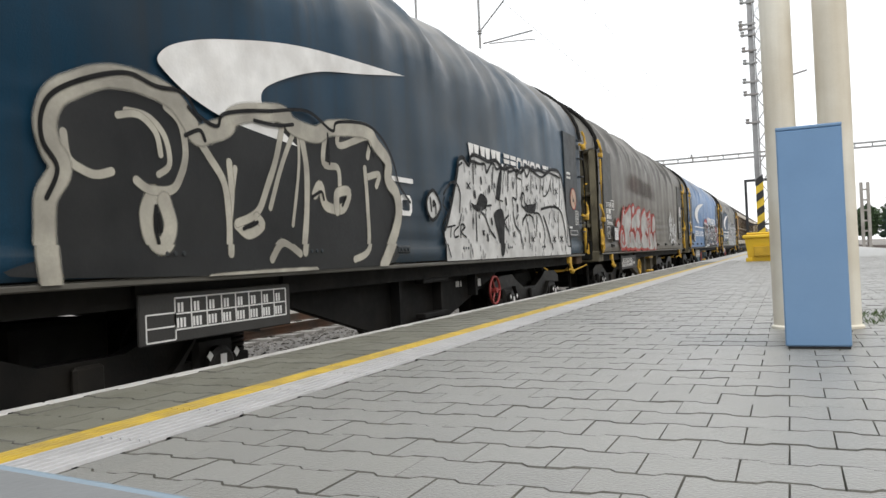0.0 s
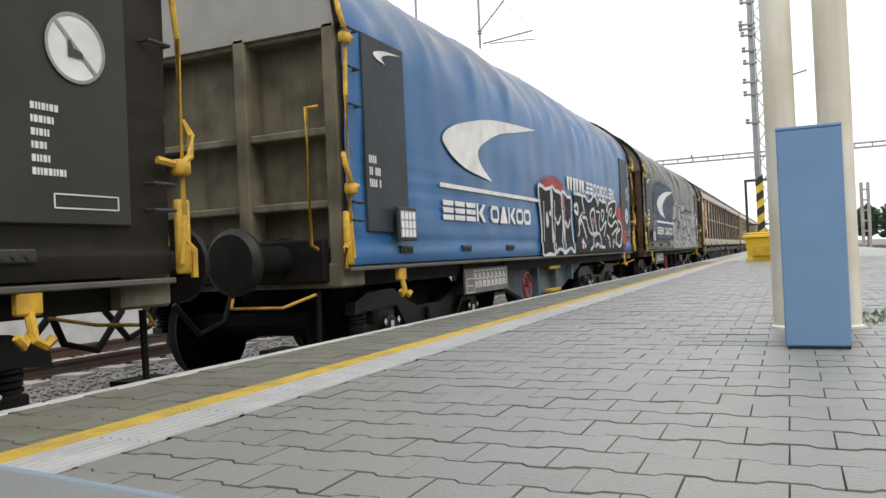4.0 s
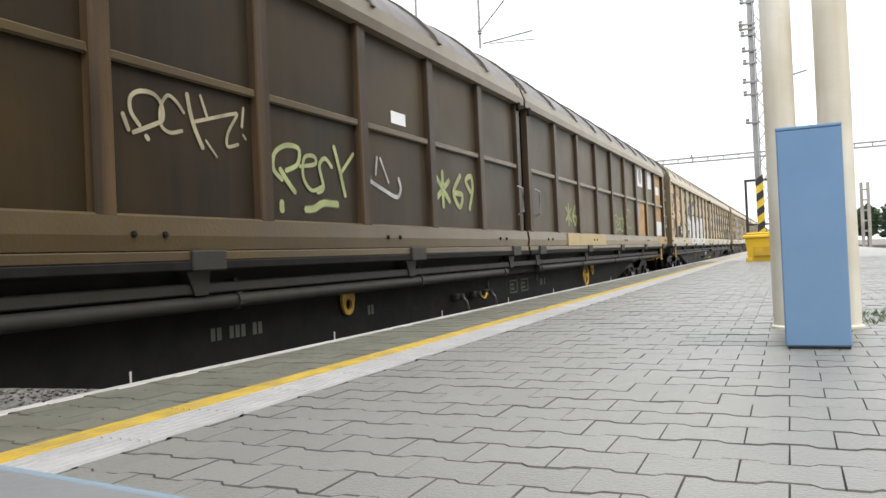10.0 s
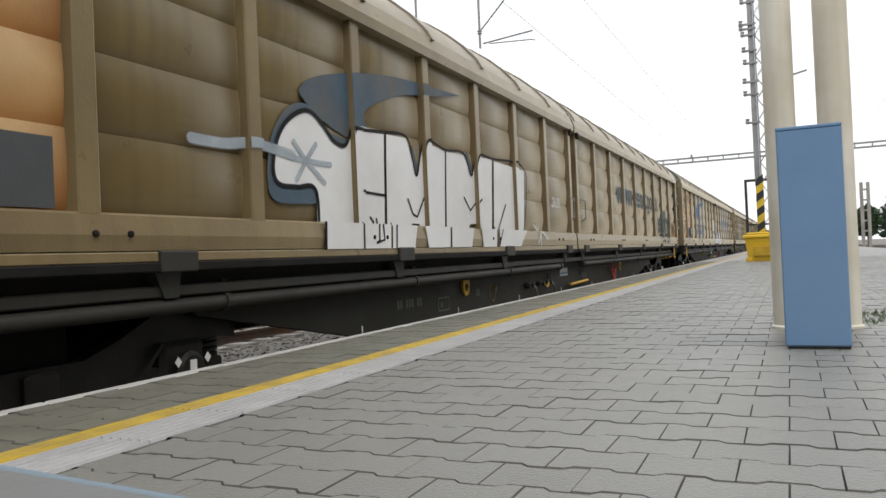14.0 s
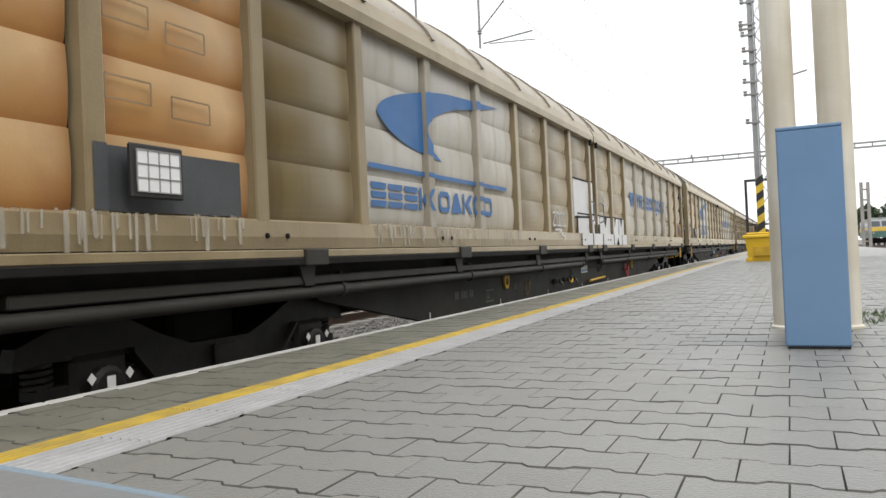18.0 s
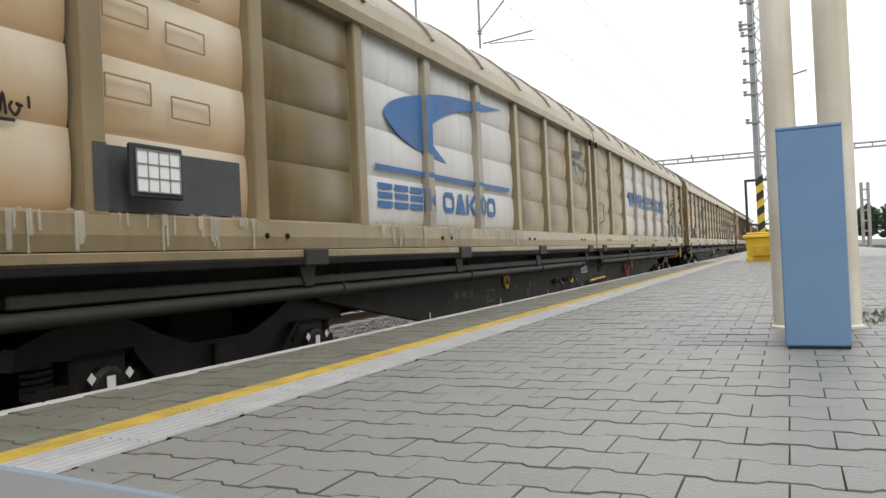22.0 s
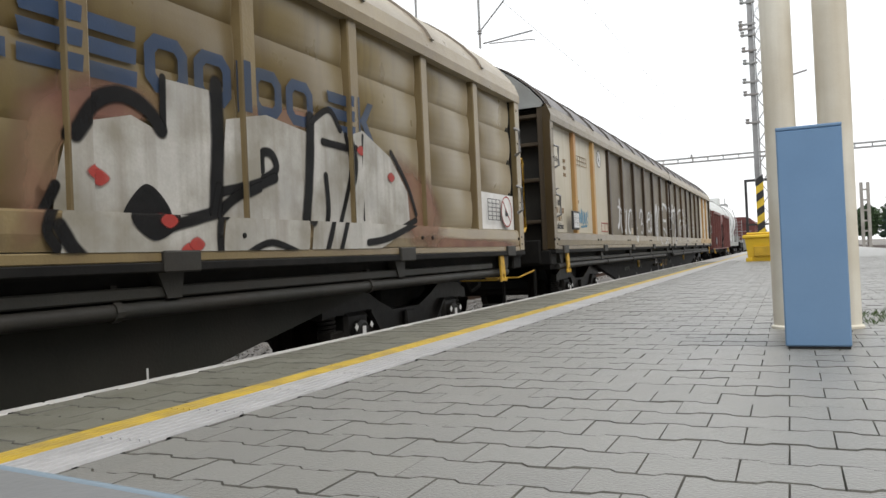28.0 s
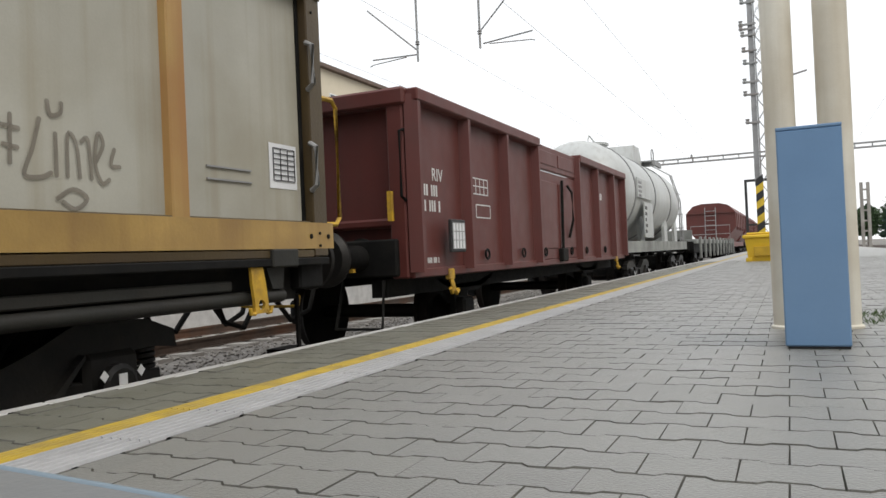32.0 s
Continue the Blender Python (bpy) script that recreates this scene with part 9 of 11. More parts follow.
tag(W6, Z6, -1.85, 1.15, 0.25, [[(0, 0), (0.9, 0.9)], [(0.45, -0.1), (0.45, 1.0)], [(0, 0.9), (1.6, 0.2)]], chalk, 0.03, "white sprayed star")
p = Paint(Z6, 0.004)
block_words(p, 3.35, 1.90, 0.30, "vvv.ssooido.sk", 0.31)
p.put("word_mark", logo_blue_dull, W6, "dull blue word mark")
p = Paint(Z6, 0.006)
p.stroke([(8.03, 1.69), (8.07, 1.61), (8.16, 1.61), (8.29, 1.67), (8.42, 1.77), (8.54, 1.86), (8.62, 1.84), (8.63, 1.73), (8.59, 1.65), (8.49, 1.62), (8.41, 1.67), (8.45, 1.72)], 0.12)
p.stroke([(8.32, 1.60), (8.38, 1.50), (8.44, 1.40), (8.51, 1.42), (8.60, 1.54)], 0.12)
p.stroke([(8.08, 1.45), (8.16, 1.48), (8.29, 1.46), (8.42, 1.42)], 0.13)
p.stroke([(8.62, 1.84), (8.67, 1.67), (8.66, 1.49), (8.63, 1.35)], 0.09)
p.stroke([(8.83, 1.91), (8.85, 1.75), (8.79, 1.59), (8.76, 1.44)], 0.14)
p.stroke([(8.95, 1.89), (8.89, 1.70), (8.85, 1.47)], 0.12)
p.stroke([(9.12, 1.90), (9.24, 1.92), (9.19, 1.83), (9.08, 1.68)], 0.1)
p.stroke([(9.81, 1.86), (9.81, 1.69), (9.72, 1.49), (9.74, 1.33)], 0.08)
p.stroke([(8.45, 1.29), (8.32, 1.30), (8.15, 1.26), (8.12, 1.21), (8.16, 1.15), (8.30, 1.10), (8.48, 1.11)], 0.045)
p.stroke([(8.55, 1.31), (8.57, 1.22), (8.73, 1.17), (8.85, 1.22)], 0.06)
p.stroke([(9.08, 1.31), (9.09, 1.19), (9.27, 1.16), (9.44, 1.25), (9.58, 1.32)], 0.06)
p.stroke([(9.28, 1.73), (9.49, 1.68), (9.55, 1.54), (9.44, 1.37), (9.24, 1.31), (9.09, 1.42), (9.07, 1.57), (9.16, 1.69)], 0.12, closed=True)
for y, z_ in ((8.41, 1.19), (9.60, 1.20)):
    p.hull([(y - 0.05, z_), (y, z_ + 0.04), (y + 0.05, z_), (y, z_ - 0.04)])
p.put("graffiti_tag", teal, W6, "hazy dark blue sprayed scrawl")
Paint(Z6, 0.003).haze([(7.98, 1.64), (8.28, 1.82), (8.66, 1.94), (9.40, 2.02), (10.01, 1.82), (9.91, 1.35), (9.12, 1.26), (8.51, 1.31), (8.09, 1.37)], 0.3, 0.5).put("graffiti_haze", teal, W6, "blue overspray")

# seventh and eighth: white fields with emblem and word marks
for w, z, seed, fld in ((W7, Z7, 7, field_white), (W8, Z8, 8, field_grey)):
    recolour(w, (3, 4, 5), fld, field_post)
    recolour(w, (11, 12, 13, 14, 15), fld, field_post)
    swoosh(Paint(z, 0.003), -6.95, 2.64, 2.75).put("crescent", logo_blue, w, "blue crescent emblem")
    p = Paint(z, 0.003).rect(-7.12, -4.05, 1.735, 1.775)
    block_words(p, -7.1, 1.44, 0.19, "sssk oAkoo", 0.245)
    p.put("word_mark", logo_blue, w, "blue line and word mark")
    p = Paint(z, 0.003)
    block_words(p, 3.25 if w is W7 else 3.05, 1.885, 0.285, "vvv.ssooido.sk", 0.30)
    p.put("word_mark", logo_blue, w, "blue word mark")
    sill_runs(w, z, -7.2, -3.7, 60, seed)
    sill_runs(w, z, 2.5, 8.5, 70, seed + 20)
    sill_runs(w, z, -10.8, -8.6, 40, seed + 40)
p, q = Paint(Z7, 0.006), Paint(Z7, 0.009)
p.rect(-1.16, -0.02, 1.54, 2.12)
q.stroke([(-1.16, 1.54), (-1.16, 2.12), (-0.02, 2.12), (-0.02, 1.58)], 0.03, 1)
for y0, y1 in ((-0.95, -0.25), (-0.22, 0.45), (0.48, 1.3), (1.33, 2.0), (2.02, 2.5)):
    p.poly([(y0, 1.075), (y1, 1.075), (y1 + 0.04, 1.6), (y0, 1.6)])
    q.stroke([(y0, 1.08), (y0, 1.6), (y1 + 0.02, 1.6), (y1, 1.08)], 0.028, 1)
q.stroke([(-1.1, 1.54), (-0.25, 1.56)], 0.03, 1).poly([(0.1, 1.3), (0.28, 1.3), (0.28, 1.45), (0.1, 1.45)]).poly([(0.75, 1.6), (1.05, 1.6), (0.9, 1.4)]).poly([(1.5, 1.6), (1.8, 1.6), (1.65, 1.4)]).poly([(1.5, 1.08), (1.8, 1.08), (1.65, 1.25)]).poly([(2.15, 1.6), (2.35, 1.6), (2.25, 1.42)])
p.put("graffiti", field_clean, W7, "white block graffiti")
q.put("graffiti_outline", spray_black, W7, "black sprayed outlines")
tag(W7, Z7, -2.25, 1.4, 0.16, [[(0, 1), (0.8, 1), (0, 0), (0.8, 0)], [(1.2, 0), (1.2, 1), (1.8, 0.9), (1.8, 0), (1.2, 0)], [(2.1, 1), (2.8, 1), (2.1, 0), (2.8, 0)], [(3.1, 0), (3.1, 1), (3.8, 0.9), (3.8, 0), (3.1, 0)], [(0.6, -0.4), (2.6, -0.4), (1.2, -0.8), (2.4, -1.0), (1.8, -1.4)], [(4.2, 1.3), (4.3, 1.0)]], chalk, 0.026, "white scrawl")
tag(W7, Z7, 0.75, 1.72, 0.34, [[(0.05, 0.0), (0.8, 0.75)], [(0.0, 0.85), (0.9, 0.1)], [(0.45, -0.1), (0.5, 0.6)], [(0.45, 1.05), (0.47, 1.12)]], chalk, 0.035, "white sprayed star")
p = Paint(Z7, 0.005)
rr = random.Random(4)
for k in range(46):
    y = rr.uniform(7.15, 8.5)
    z_ = rr.choice((2.0, 1.72, 1.45)) + rr.uniform(-0.12, 0.1)
    p.stroke([(y, z_), (y + rr.uniform(-0.01, 0.01), z_ - rr.uniform(0.05, 0.22))], rr.uniform(0.008, 0.03), 1, soft=0.9)
p.put("water_stain", stain_brown, W7, "brown run-down stains on the white panels", kind="stuff")
tag(W7, Z7, 4.9, 1.40, 0.17, [[(0.0, 1.3), (0.05, 0.3), (0.6, 0.3)], [(-0.2, 0.9), (0.5, 0.9)], [(0.8, 0.9), (1.4, 0.9), (1.4, 0.3), (0.8, 0.35), (0.8, 0.9)], [(1.7, 0.2), (1.75, 0.95), (2.0, 0.6), (2.3, 0.95), (2.35, 0.2)], [(1.7, -0.7), (1.75, -0.05), (2.0, -0.35), (2.3, -0.05), (2.35, -0.7)], [(2.7, 0.0), (2.7, -0.4), (3.1, -0.35)], [(3.1, 0.05), (3.15, -0.8)]], chalk, 0.022, "thin white scrawl")
tag(W7, Z7, -9.72, 2.45, 0.16, [[(0, 0), (0.7, 1)], [(0, 1), (0.7, 0)]], spray_black, 0.03, "black sprayed cross")
tag(W8, Z8, -10.65, 1.68, 0.1, scrawl(9, 4), spray_black, 0.014, "thin black scrawl")
p = Paint(Z8, 0.006)
p.stroke([(8.69, 2.21), (8.72, 2.07), (8.73, 1.95), (8.70, 1.79), (8.72, 1.65), (8.81, 1.56), (8.93, 1.55), (9.05, 1.61), (9.12, 1.76), (9.15, 1.90)], 0.12)
p.stroke([(8.74, 1.94), (8.83, 1.91), (8.93, 1.91), (9.08, 1.98), (9.26, 2.06), (9.49, 2.10)], 0.085)
p.stroke([(8.81, 2.24), (8.82, 2.14), (8.90, 2.11), (8.98, 2.21), (8.95, 2.28)], 0.06)
p.stroke([(8.94, 2.12), (9.06, 2.18), (9.11, 2.30)], 0.05)
p.stroke([(9.04, 2.14), (9.20, 2.20), (9.42, 2.21)], 0.05)
p.stroke([(9.20, 2.30), (9.35, 2.30), (9.43, 2.39)], 0.05)
p.stroke([(9.13, 1.92), (9.18, 1.85), (9.27, 1.84), (9.34, 1.89), (9.38, 2.00)], 0.06)
p.stroke([(9.37, 1.97), (9.49, 2.01), (9.61, 1.97), (9.69, 1.86), (9.69, 1.72), (9.59, 1.60), (9.46, 1.54), (9.45, 1.43)], 0.065)
p.stroke([(8.87, 1.47), (8.94, 1.42), (9.02, 1.44), (9.14, 1.52), (9.16, 1.55)], 0.09)
p.stroke([(8.93, 1.45), (9.12, 1.39), (9.15, 1.31)], 0.12)
p.stroke([(8.85, 1.38), (8.91, 1.32)], 0.06)
p.stroke([(-1.14, 2.51), (-1.07, 2.31), (-0.99, 2.2)], 0.05)
p.stroke([(-0.91, 2.7), (-0.67, 2.7), (-0.74, 2.51), (-0.93, 2.43)], 0.06)
p.stroke([(-1.3, 2.48), (-1.01, 2.5), (-0.59, 2.54)], 0.06)
p.stroke([(-0.8, 2.32), (-0.57, 2.27), (-0.64, 2.07), (-0.82, 2.09), (-0.81, 2.27)], 0.05)
p.stroke([(-1.15, 2.34), (-0.85, 2.35), (-0.47, 2.28)], 0.05)
p.put("graffiti_tag", teal, W8, "faded teal sprayed loops")
p = Paint(Z8, 0.006)
p.stroke([(7.63, 1.66), (7.54, 1.63), (7.54, 1.58), (7.62, 1.59)], 0.015)
p.stroke([(7.65, 1.6), (7.62, 1.55), (7.7, 1.56), (7.71, 1.61)], 0.015)
p.stroke([(7.73, 1.58), (7.7, 1.51), (7.79, 1.53)], 0.015)
p.stroke([(7.76, 1.54), (7.78, 1.46), (7.85, 1.53)], 0.015)
p.stroke([(7.78, 1.44), (7.81, 1.39), (7.87, 1.46), (7.9, 1.39)], 0.015)
p.stroke([(7.93, 1.39), (7.89, 1.32), (7.96, 1.38), (7.98, 1.31)], 0.015)
p.put("graffiti_tag", spray_black, W8, "thin black scrawl")
Paint(Z8, 0.006).hull([(9.10, 1.27), (9.32, 1.27), (9.51, 1.24), (9.49, 1.17), (9.31, 1.16), (9.15, 1.20)]).put("graffiti_haze", teal, W8, "teal sprayed blot on the sill")

# ninth: dull emblem, pink and silver piece
swoosh(Paint(Z9, 0.003), -6.95, 2.6, 2.75).put("crescent", logo_blue_dull, W9, "dull blue crescent emblem")
p = Paint(Z9, 0.003)
block_words(p, -7.1, 1.46, 0.18, "sssk oAkoo", 0.235)
p.put("word_mark", logo_blue_dull, W9, "dull blue word mark")
tag(W9, Z9, -6.3, 1.12, 0.3, [[(0, 0.0), (1.5, 0.6), (3.0, 0.2)], [(1.2, 0.5), (1.6, 1.4), (2.2, 1.0)]], grey_patch, 0.03, "faded dark scrawl")
p = Paint(Z9, 0.003)
block_words(p, 2.95, 1.92, 0.30, "vvv.ssooido.sk", 0.30)
p.put("word_mark", logo_blue_dark, W9, "blue word mark half painted over")
Paint(Z9).rect(1.44, 1.70, 1.85, 2.06).put("paint_patch", sky_blue, W9, "pale blue painted square")
p = Paint(Z9, 0.003)
p.haze([(4.50, 1.73), (4.66, 1.88), (4.92, 1.98), (5.21, 2.02), (5.55, 1.92), (5.27, 1.76), (4.91, 1.75), (4.66, 1.47), (4.61, 1.14), (4.44, 1.14)], 0.5, 0.8)
p.haze([(6.02, 1.97), (6.79, 2.06), (6.71, 1.90), (6.06, 1.86)], 0.5, 0.8)
p.haze([(7.82, 1.93), (8.43, 1.80), (8.87, 1.37), (8.60, 1.11), (7.94, 1.11), (7.77, 1.38)], 0.5, 0.8)
p.haze([(8.16, 1.23), (9.42, 1.21), (10.90, 1.17), (10.98, 1.01), (8.84, 1.03), (8.09, 1.04)], 0.5, 0.8)
p.put("graffiti_haze", pink_haze, W9, "hazy dull pink sprayed surround")
p = Paint(Z9, 0.006)
p.poly([(4.70, 1.08), (4.73, 1.41), (4.79, 1.61), (4.93, 1.72), (5.17, 1.78), (5.36, 1.72), (5.40, 2.00), (5.73, 2.00), (5.76, 1.85), (5.74, 1.35), (5.69, 1.05)])
p.poly([(5.72, 1.05), (5.86, 1.86), (6.23, 1.94), (6.67, 1.89), (6.54, 1.03)])
p.poly([(6.57, 1.03), (6.75, 2.01), (6.96, 2.07), (7.14, 1.93), (7.38, 2.00), (7.81, 1.84), (8.09, 1.58), (8.11, 1.35), (7.66, 1.16), (7.21, 1.03)])
p.put("graffiti", shade("spray_worn_silver", (0.50, 0.49, 0.46), 0.55, spray=0.9, scale=2.5, vary=0.25, dirt=(0.22, 0.20, 0.15), dirt_amount=0.75, dirt_scale=3, streak=(0.2, 0.17, 0.12), streak_amount=0.5), W9, "worn silver sprayed letters with pink surround")
p = Paint(Z9, 0.010)
p.stroke([(4.81, 1.64), (4.94, 1.80), (5.10, 1.87), (5.26, 1.83), (5.36, 1.73)], 0.08)
p.stroke([(5.38, 2.00), (5.37, 1.73)], 0.045)
p.stroke([(5.78, 2.04), (5.78, 1.73), (5.74, 1.33)], 0.1)
p.stroke([(5.74, 1.33), (5.38, 1.25), (5.23, 1.20)], 0.06)
p.stroke([(5.77, 1.44), (6.04, 1.50), (6.29, 1.60), (6.27, 1.70), (6.17, 1.70), (6.16, 1.60)], 0.055)
p.stroke([(5.76, 1.32), (5.93, 1.43), (6.29, 1.56)], 0.06)
p.stroke([(6.70, 1.99), (6.67, 1.65), (6.61, 1.31)], 0.09)
p.stroke([(6.71, 1.97), (6.93, 2.08), (7.07, 1.96)], 0.045)
p.stroke([(6.86, 1.62), (6.87, 1.35), (6.74, 1.06)], 0.05)
p.stroke([(7.14, 1.93), (7.20, 1.69), (7.02, 1.28), (6.91, 1.06)], 0.045)
p.stroke([(7.38, 1.96), (7.29, 1.33)], 0.03)
p.stroke([(7.82, 1.88), (8.09, 1.63), (8.23, 1.40)], 0.045)
p.stroke([(7.31, 1.16), (7.66, 1.20), (8.22, 1.35)], 0.05)
p.stroke([(4.70, 1.23), (4.76, 1.14), (4.82, 1.08)], 0.07)
p.stroke([(6.84, 1.85), (7.21, 1.84)], 0.05)
p.stroke([(5.71, 1.07), (5.71, 1.25), (5.77, 1.47)], 0.05)
p.stroke([(4.73, 1.41), (4.64, 1.23), (4.68, 1.14)], 0.05)
p.stroke([(5.90, 1.08), (6.16, 1.16), (6.51, 1.07)], 0.04)
p.hull([(5.09, 1.28), (5.20, 1.43), (5.29, 1.44), (5.40, 1.33), (5.39, 1.24), (5.23, 1.17)])
p.put("graffiti_outline", spray_black, W9, "black sprayed outlines")
p = Paint(Z9, 0.015)
for y, z_ in [(4.92, 1.48), (4.96, 1.46), (5.33, 1.27), (5.46, 1.12), (5.52, 1.15), (7.80, 1.68), (7.27, 1.83)]:
    p.haze([(y - 0.07, z_), (y, z_ + 0.045), (y + 0.07, z_), (y, z_ - 0.045)], 0.7)
p.put("graffiti_highlight", spray_red, W9, "red sprayed dots")

# tenth: off-white end bays, broad white strokes
recolour(W10, (0, 1, 2), offwhite, ochre)
recolour(W10, (15, 16, 17), panel_grey, ochre)
for y, z_, t_, s_ in ((-11.12, 1.67, "31 RIV", 0.085), (-11.12, 1.35, "Habbins", 0.09), (-11.1, 2.28, "22.8 m", 0.08)):
    letters("marking", t_, zf + 0.006, y, z_, s_, M["ink"], W10, "dark stencilled wagon marking")
b = Build()
bars(b, zf + 0.004, -11.12, 1.57, 0.075, "11 11 1 11111")
bars(b, zf + 0.004, -11.12, 1.46, 0.075, "1111 111 1")
for y, z_ in ((-10.58, 2.3), (-10.58, 2.2), (-10.58, 2.1), (-9.95, 2.1), (-9.95, 2.0), (-9.9, 1.75)):
    bars(b, zf + 0.004, y, z_, 0.05, "11121")
table(b, zf + 0.004, -10.0, -9.2, 2.34, 2.48, 6, 2, 0.008)
part("marking", b, M["faded_ink"], W10, "faded stencilled marks")
swoosh(Paint(Z10), -11.1, 1.92, 0.3).put("small_crescent", M["ink"], W10)
card(W10, -10.5, 1.37, 0.28, 0.21)
sign(W10, -8.25, 2.57, 0.14, zf, M["ink"], M["white_paint"])
sign(W10, 9.4, 2.6, 0.14, zf, M["ink"], M["white_paint"])
p = Paint(Z10, 0.006)
table(p.b, zf + 0.005, -8.0, -7.5, 1.35, 1.49, 2, 1, 0.012)
table(p.b, zf + 0.005, 7.36, 7.80, 1.37, 1.53, 2, 1, 0.012)
p.put("label_frame", spray_red, W10, "red framed label")
tag(W10, Z10, -9.8, 1.45, 0.22, scrawl(4, 12), sky_blue, 0.03, "pale blue scrawl")
p = Paint(Z10, 0.006)
p.stroke([(-6.63, 1.94), (-6.63, 1.83), (-6.66, 1.64), (-6.7, 1.52), (-6.81, 1.45)], 0.095)
p.stroke([(-6.79, 1.82), (-6.66, 1.82), (-6.5, 1.78), (-6.46, 1.74)], 0.05)
p.stroke([(-6.41, 1.78), (-6.36, 1.74)], 0.031)
p.stroke([(-6.5, 1.67), (-6.53, 1.59), (-6.53, 1.48), (-6.49, 1.41), (-6.46, 1.37)], 0.074)
p.stroke([(-6.41, 1.38), (-6.35, 1.38), (-6.32, 1.42), (-6.26, 1.48), (-6.21, 1.56), (-6.23, 1.62)], 0.064)
p.stroke([(-5.93, 1.77), (-6.0, 1.64), (-6.05, 1.49), (-6.08, 1.35)], 0.073)
p.stroke([(-5.68, 1.73), (-5.77, 1.6), (-5.79, 1.48), (-5.75, 1.4), (-5.66, 1.35)], 0.082)
p.stroke([(-5.66, 1.77), (-5.52, 1.81), (-5.43, 1.8)], 0.057)
p.stroke([(-5.43, 1.8), (-5.39, 1.67), (-5.42, 1.54), (-5.48, 1.43), (-5.57, 1.36), (-5.66, 1.34)], 0.028)
p.put("graffiti", chalk, W10, "broad white sprayed letters")
p = Paint(Z10, 0.006)
p.stroke([(-5.29, 1.27), (-5.24, 1.21), (-5.16, 1.19), (-5.1, 1.28), (-5.07, 1.36), (-5.11, 1.45)], 0.061)
p.stroke([(-5.01, 1.8), (-5.05, 1.71), (-5.08, 1.57)], 0.041)
p.stroke([(-5.08, 1.56), (-4.99, 1.61), (-4.9, 1.69)], 0.021)
p.stroke([(-4.47, 1.69), (-4.42, 1.79), (-4.31, 1.85), (-4.19, 1.83), (-4.17, 1.74), (-4.26, 1.63), (-4.33, 1.55)], 0.068)
p.stroke([(-4.35, 1.55), (-4.19, 1.57), (-4.11, 1.53), (-4.1, 1.46), (-4.18, 1.38), (-4.29, 1.35), (-4.36, 1.4)], 0.04)
p.stroke([(-3.8, 1.86), (-3.81, 1.69), (-3.85, 1.42)], 0.044)
p.stroke([(-3.7, 1.74), (-3.78, 1.59)], 0.013)
p.stroke([(-3.67, 1.57), (-3.46, 1.66), (-3.17, 1.7), (-3.2, 1.81), (-3.33, 1.82), (-3.46, 1.71), (-3.49, 1.51), (-3.42, 1.41), (-3.26, 1.42), (-3.17, 1.48)], 0.05)
p.stroke([(-3.04, 1.89), (-3.06, 1.66), (-3.11, 1.37)], 0.038)
p.stroke([(-2.89, 1.79), (-2.96, 1.55), (-3.1, 1.37)], 0.043)
p.stroke([(-2.7, 1.77), (-2.73, 1.56), (-2.72, 1.38)], 0.029)
p.stroke([(-3.06, 1.41), (-2.93, 1.47)], 0.054)
p.put("graffiti", chalk, W10, "white sprayed figures and hooks")
p = Paint(Z10, 0.006)
p.hull([(-2.56, 1.94), (-2.5, 2.0), (-2.4, 2.01), (-2.33, 1.96), (-2.32, 1.89), (-2.36, 1.79), (-2.34, 1.68), (-2.35, 1.52), (-2.43, 1.58), (-2.47, 1.72), (-2.55, 1.81)])
p.hull([(-2.27, 1.98), (-2.2, 2.06), (-2.1, 2.08), (-2.04, 1.99), (-2.08, 1.9), (-2.15, 1.81), (-2.16, 1.55), (-2.13, 1.34), (-2.13, 1.33), (-2.24, 1.32), (-2.27, 1.51), (-2.29, 1.8)])
p.stroke([(-2.13, 1.3), (-2.1, 1.23)], 0.043)
p.stroke([(-2.53, 1.51), (-2.57, 1.41), (-2.56, 1.32)], 0.06)
p.stroke([(-2.57, 1.3), (-2.52, 1.22)], 0.061)
p.stroke([(-1.74, 2.0), (-1.89, 1.86), (-2.0, 1.69), (-2.04, 1.53), (-2.04, 1.34)], 0.106, soft=0.4)
p.stroke([(-1.98, 1.3), (-1.96, 1.22), (-1.87, 1.15), (-1.72, 1.11), (-1.5, 1.1), (-1.26, 1.12), (-1.06, 1.2), (-0.99, 1.27)], 0.044)
p.stroke([(-1.89, 1.1), (-1.26, 1.1)], 0.043)
p.stroke([(-0.98, 1.36), (-0.98, 1.24), (-1.1, 1.12)], 0.057)
p.stroke([(-0.97, 1.25), (-0.79, 1.12), (-0.64, 1.08)], 0.036)
p.put("graffiti", chalk, W10, "white sprayed drops and crescent")
p = Paint(Z10, 0.006)
p.stroke([(-1.4, 1.95), (-1.36, 1.85), (-1.21, 1.76), (-0.99, 1.71), (-0.7, 1.71), (-0.57, 1.73)], 0.072)
p.stroke([(-1.4, 1.91), (-1.4, 1.72), (-1.4, 1.49)], 0.07)
p.stroke([(-1.42, 1.47), (-1.17, 1.51), (-0.9, 1.49), (-0.69, 1.42), (-0.55, 1.36)], 0.057)
p.stroke([(-0.56, 1.72), (-0.6, 1.56), (-0.55, 1.36)], 0.053)
p.stroke([(-1.25, 1.7), (-1.28, 1.59)], 0.05)
p.stroke([(-1.55, 1.97), (-1.38, 2.04), (-1.12, 2.11), (-0.85, 2.12), (-0.56, 2.07), (-0.32, 1.99), (-0.11, 1.92)], 0.079, soft=0.6)
p.stroke([(-0.58, 2.1), (-0.41, 2.06), (-0.18, 2.0), (0.05, 1.91), (0.22, 1.76)], 0.1, soft=0.5)
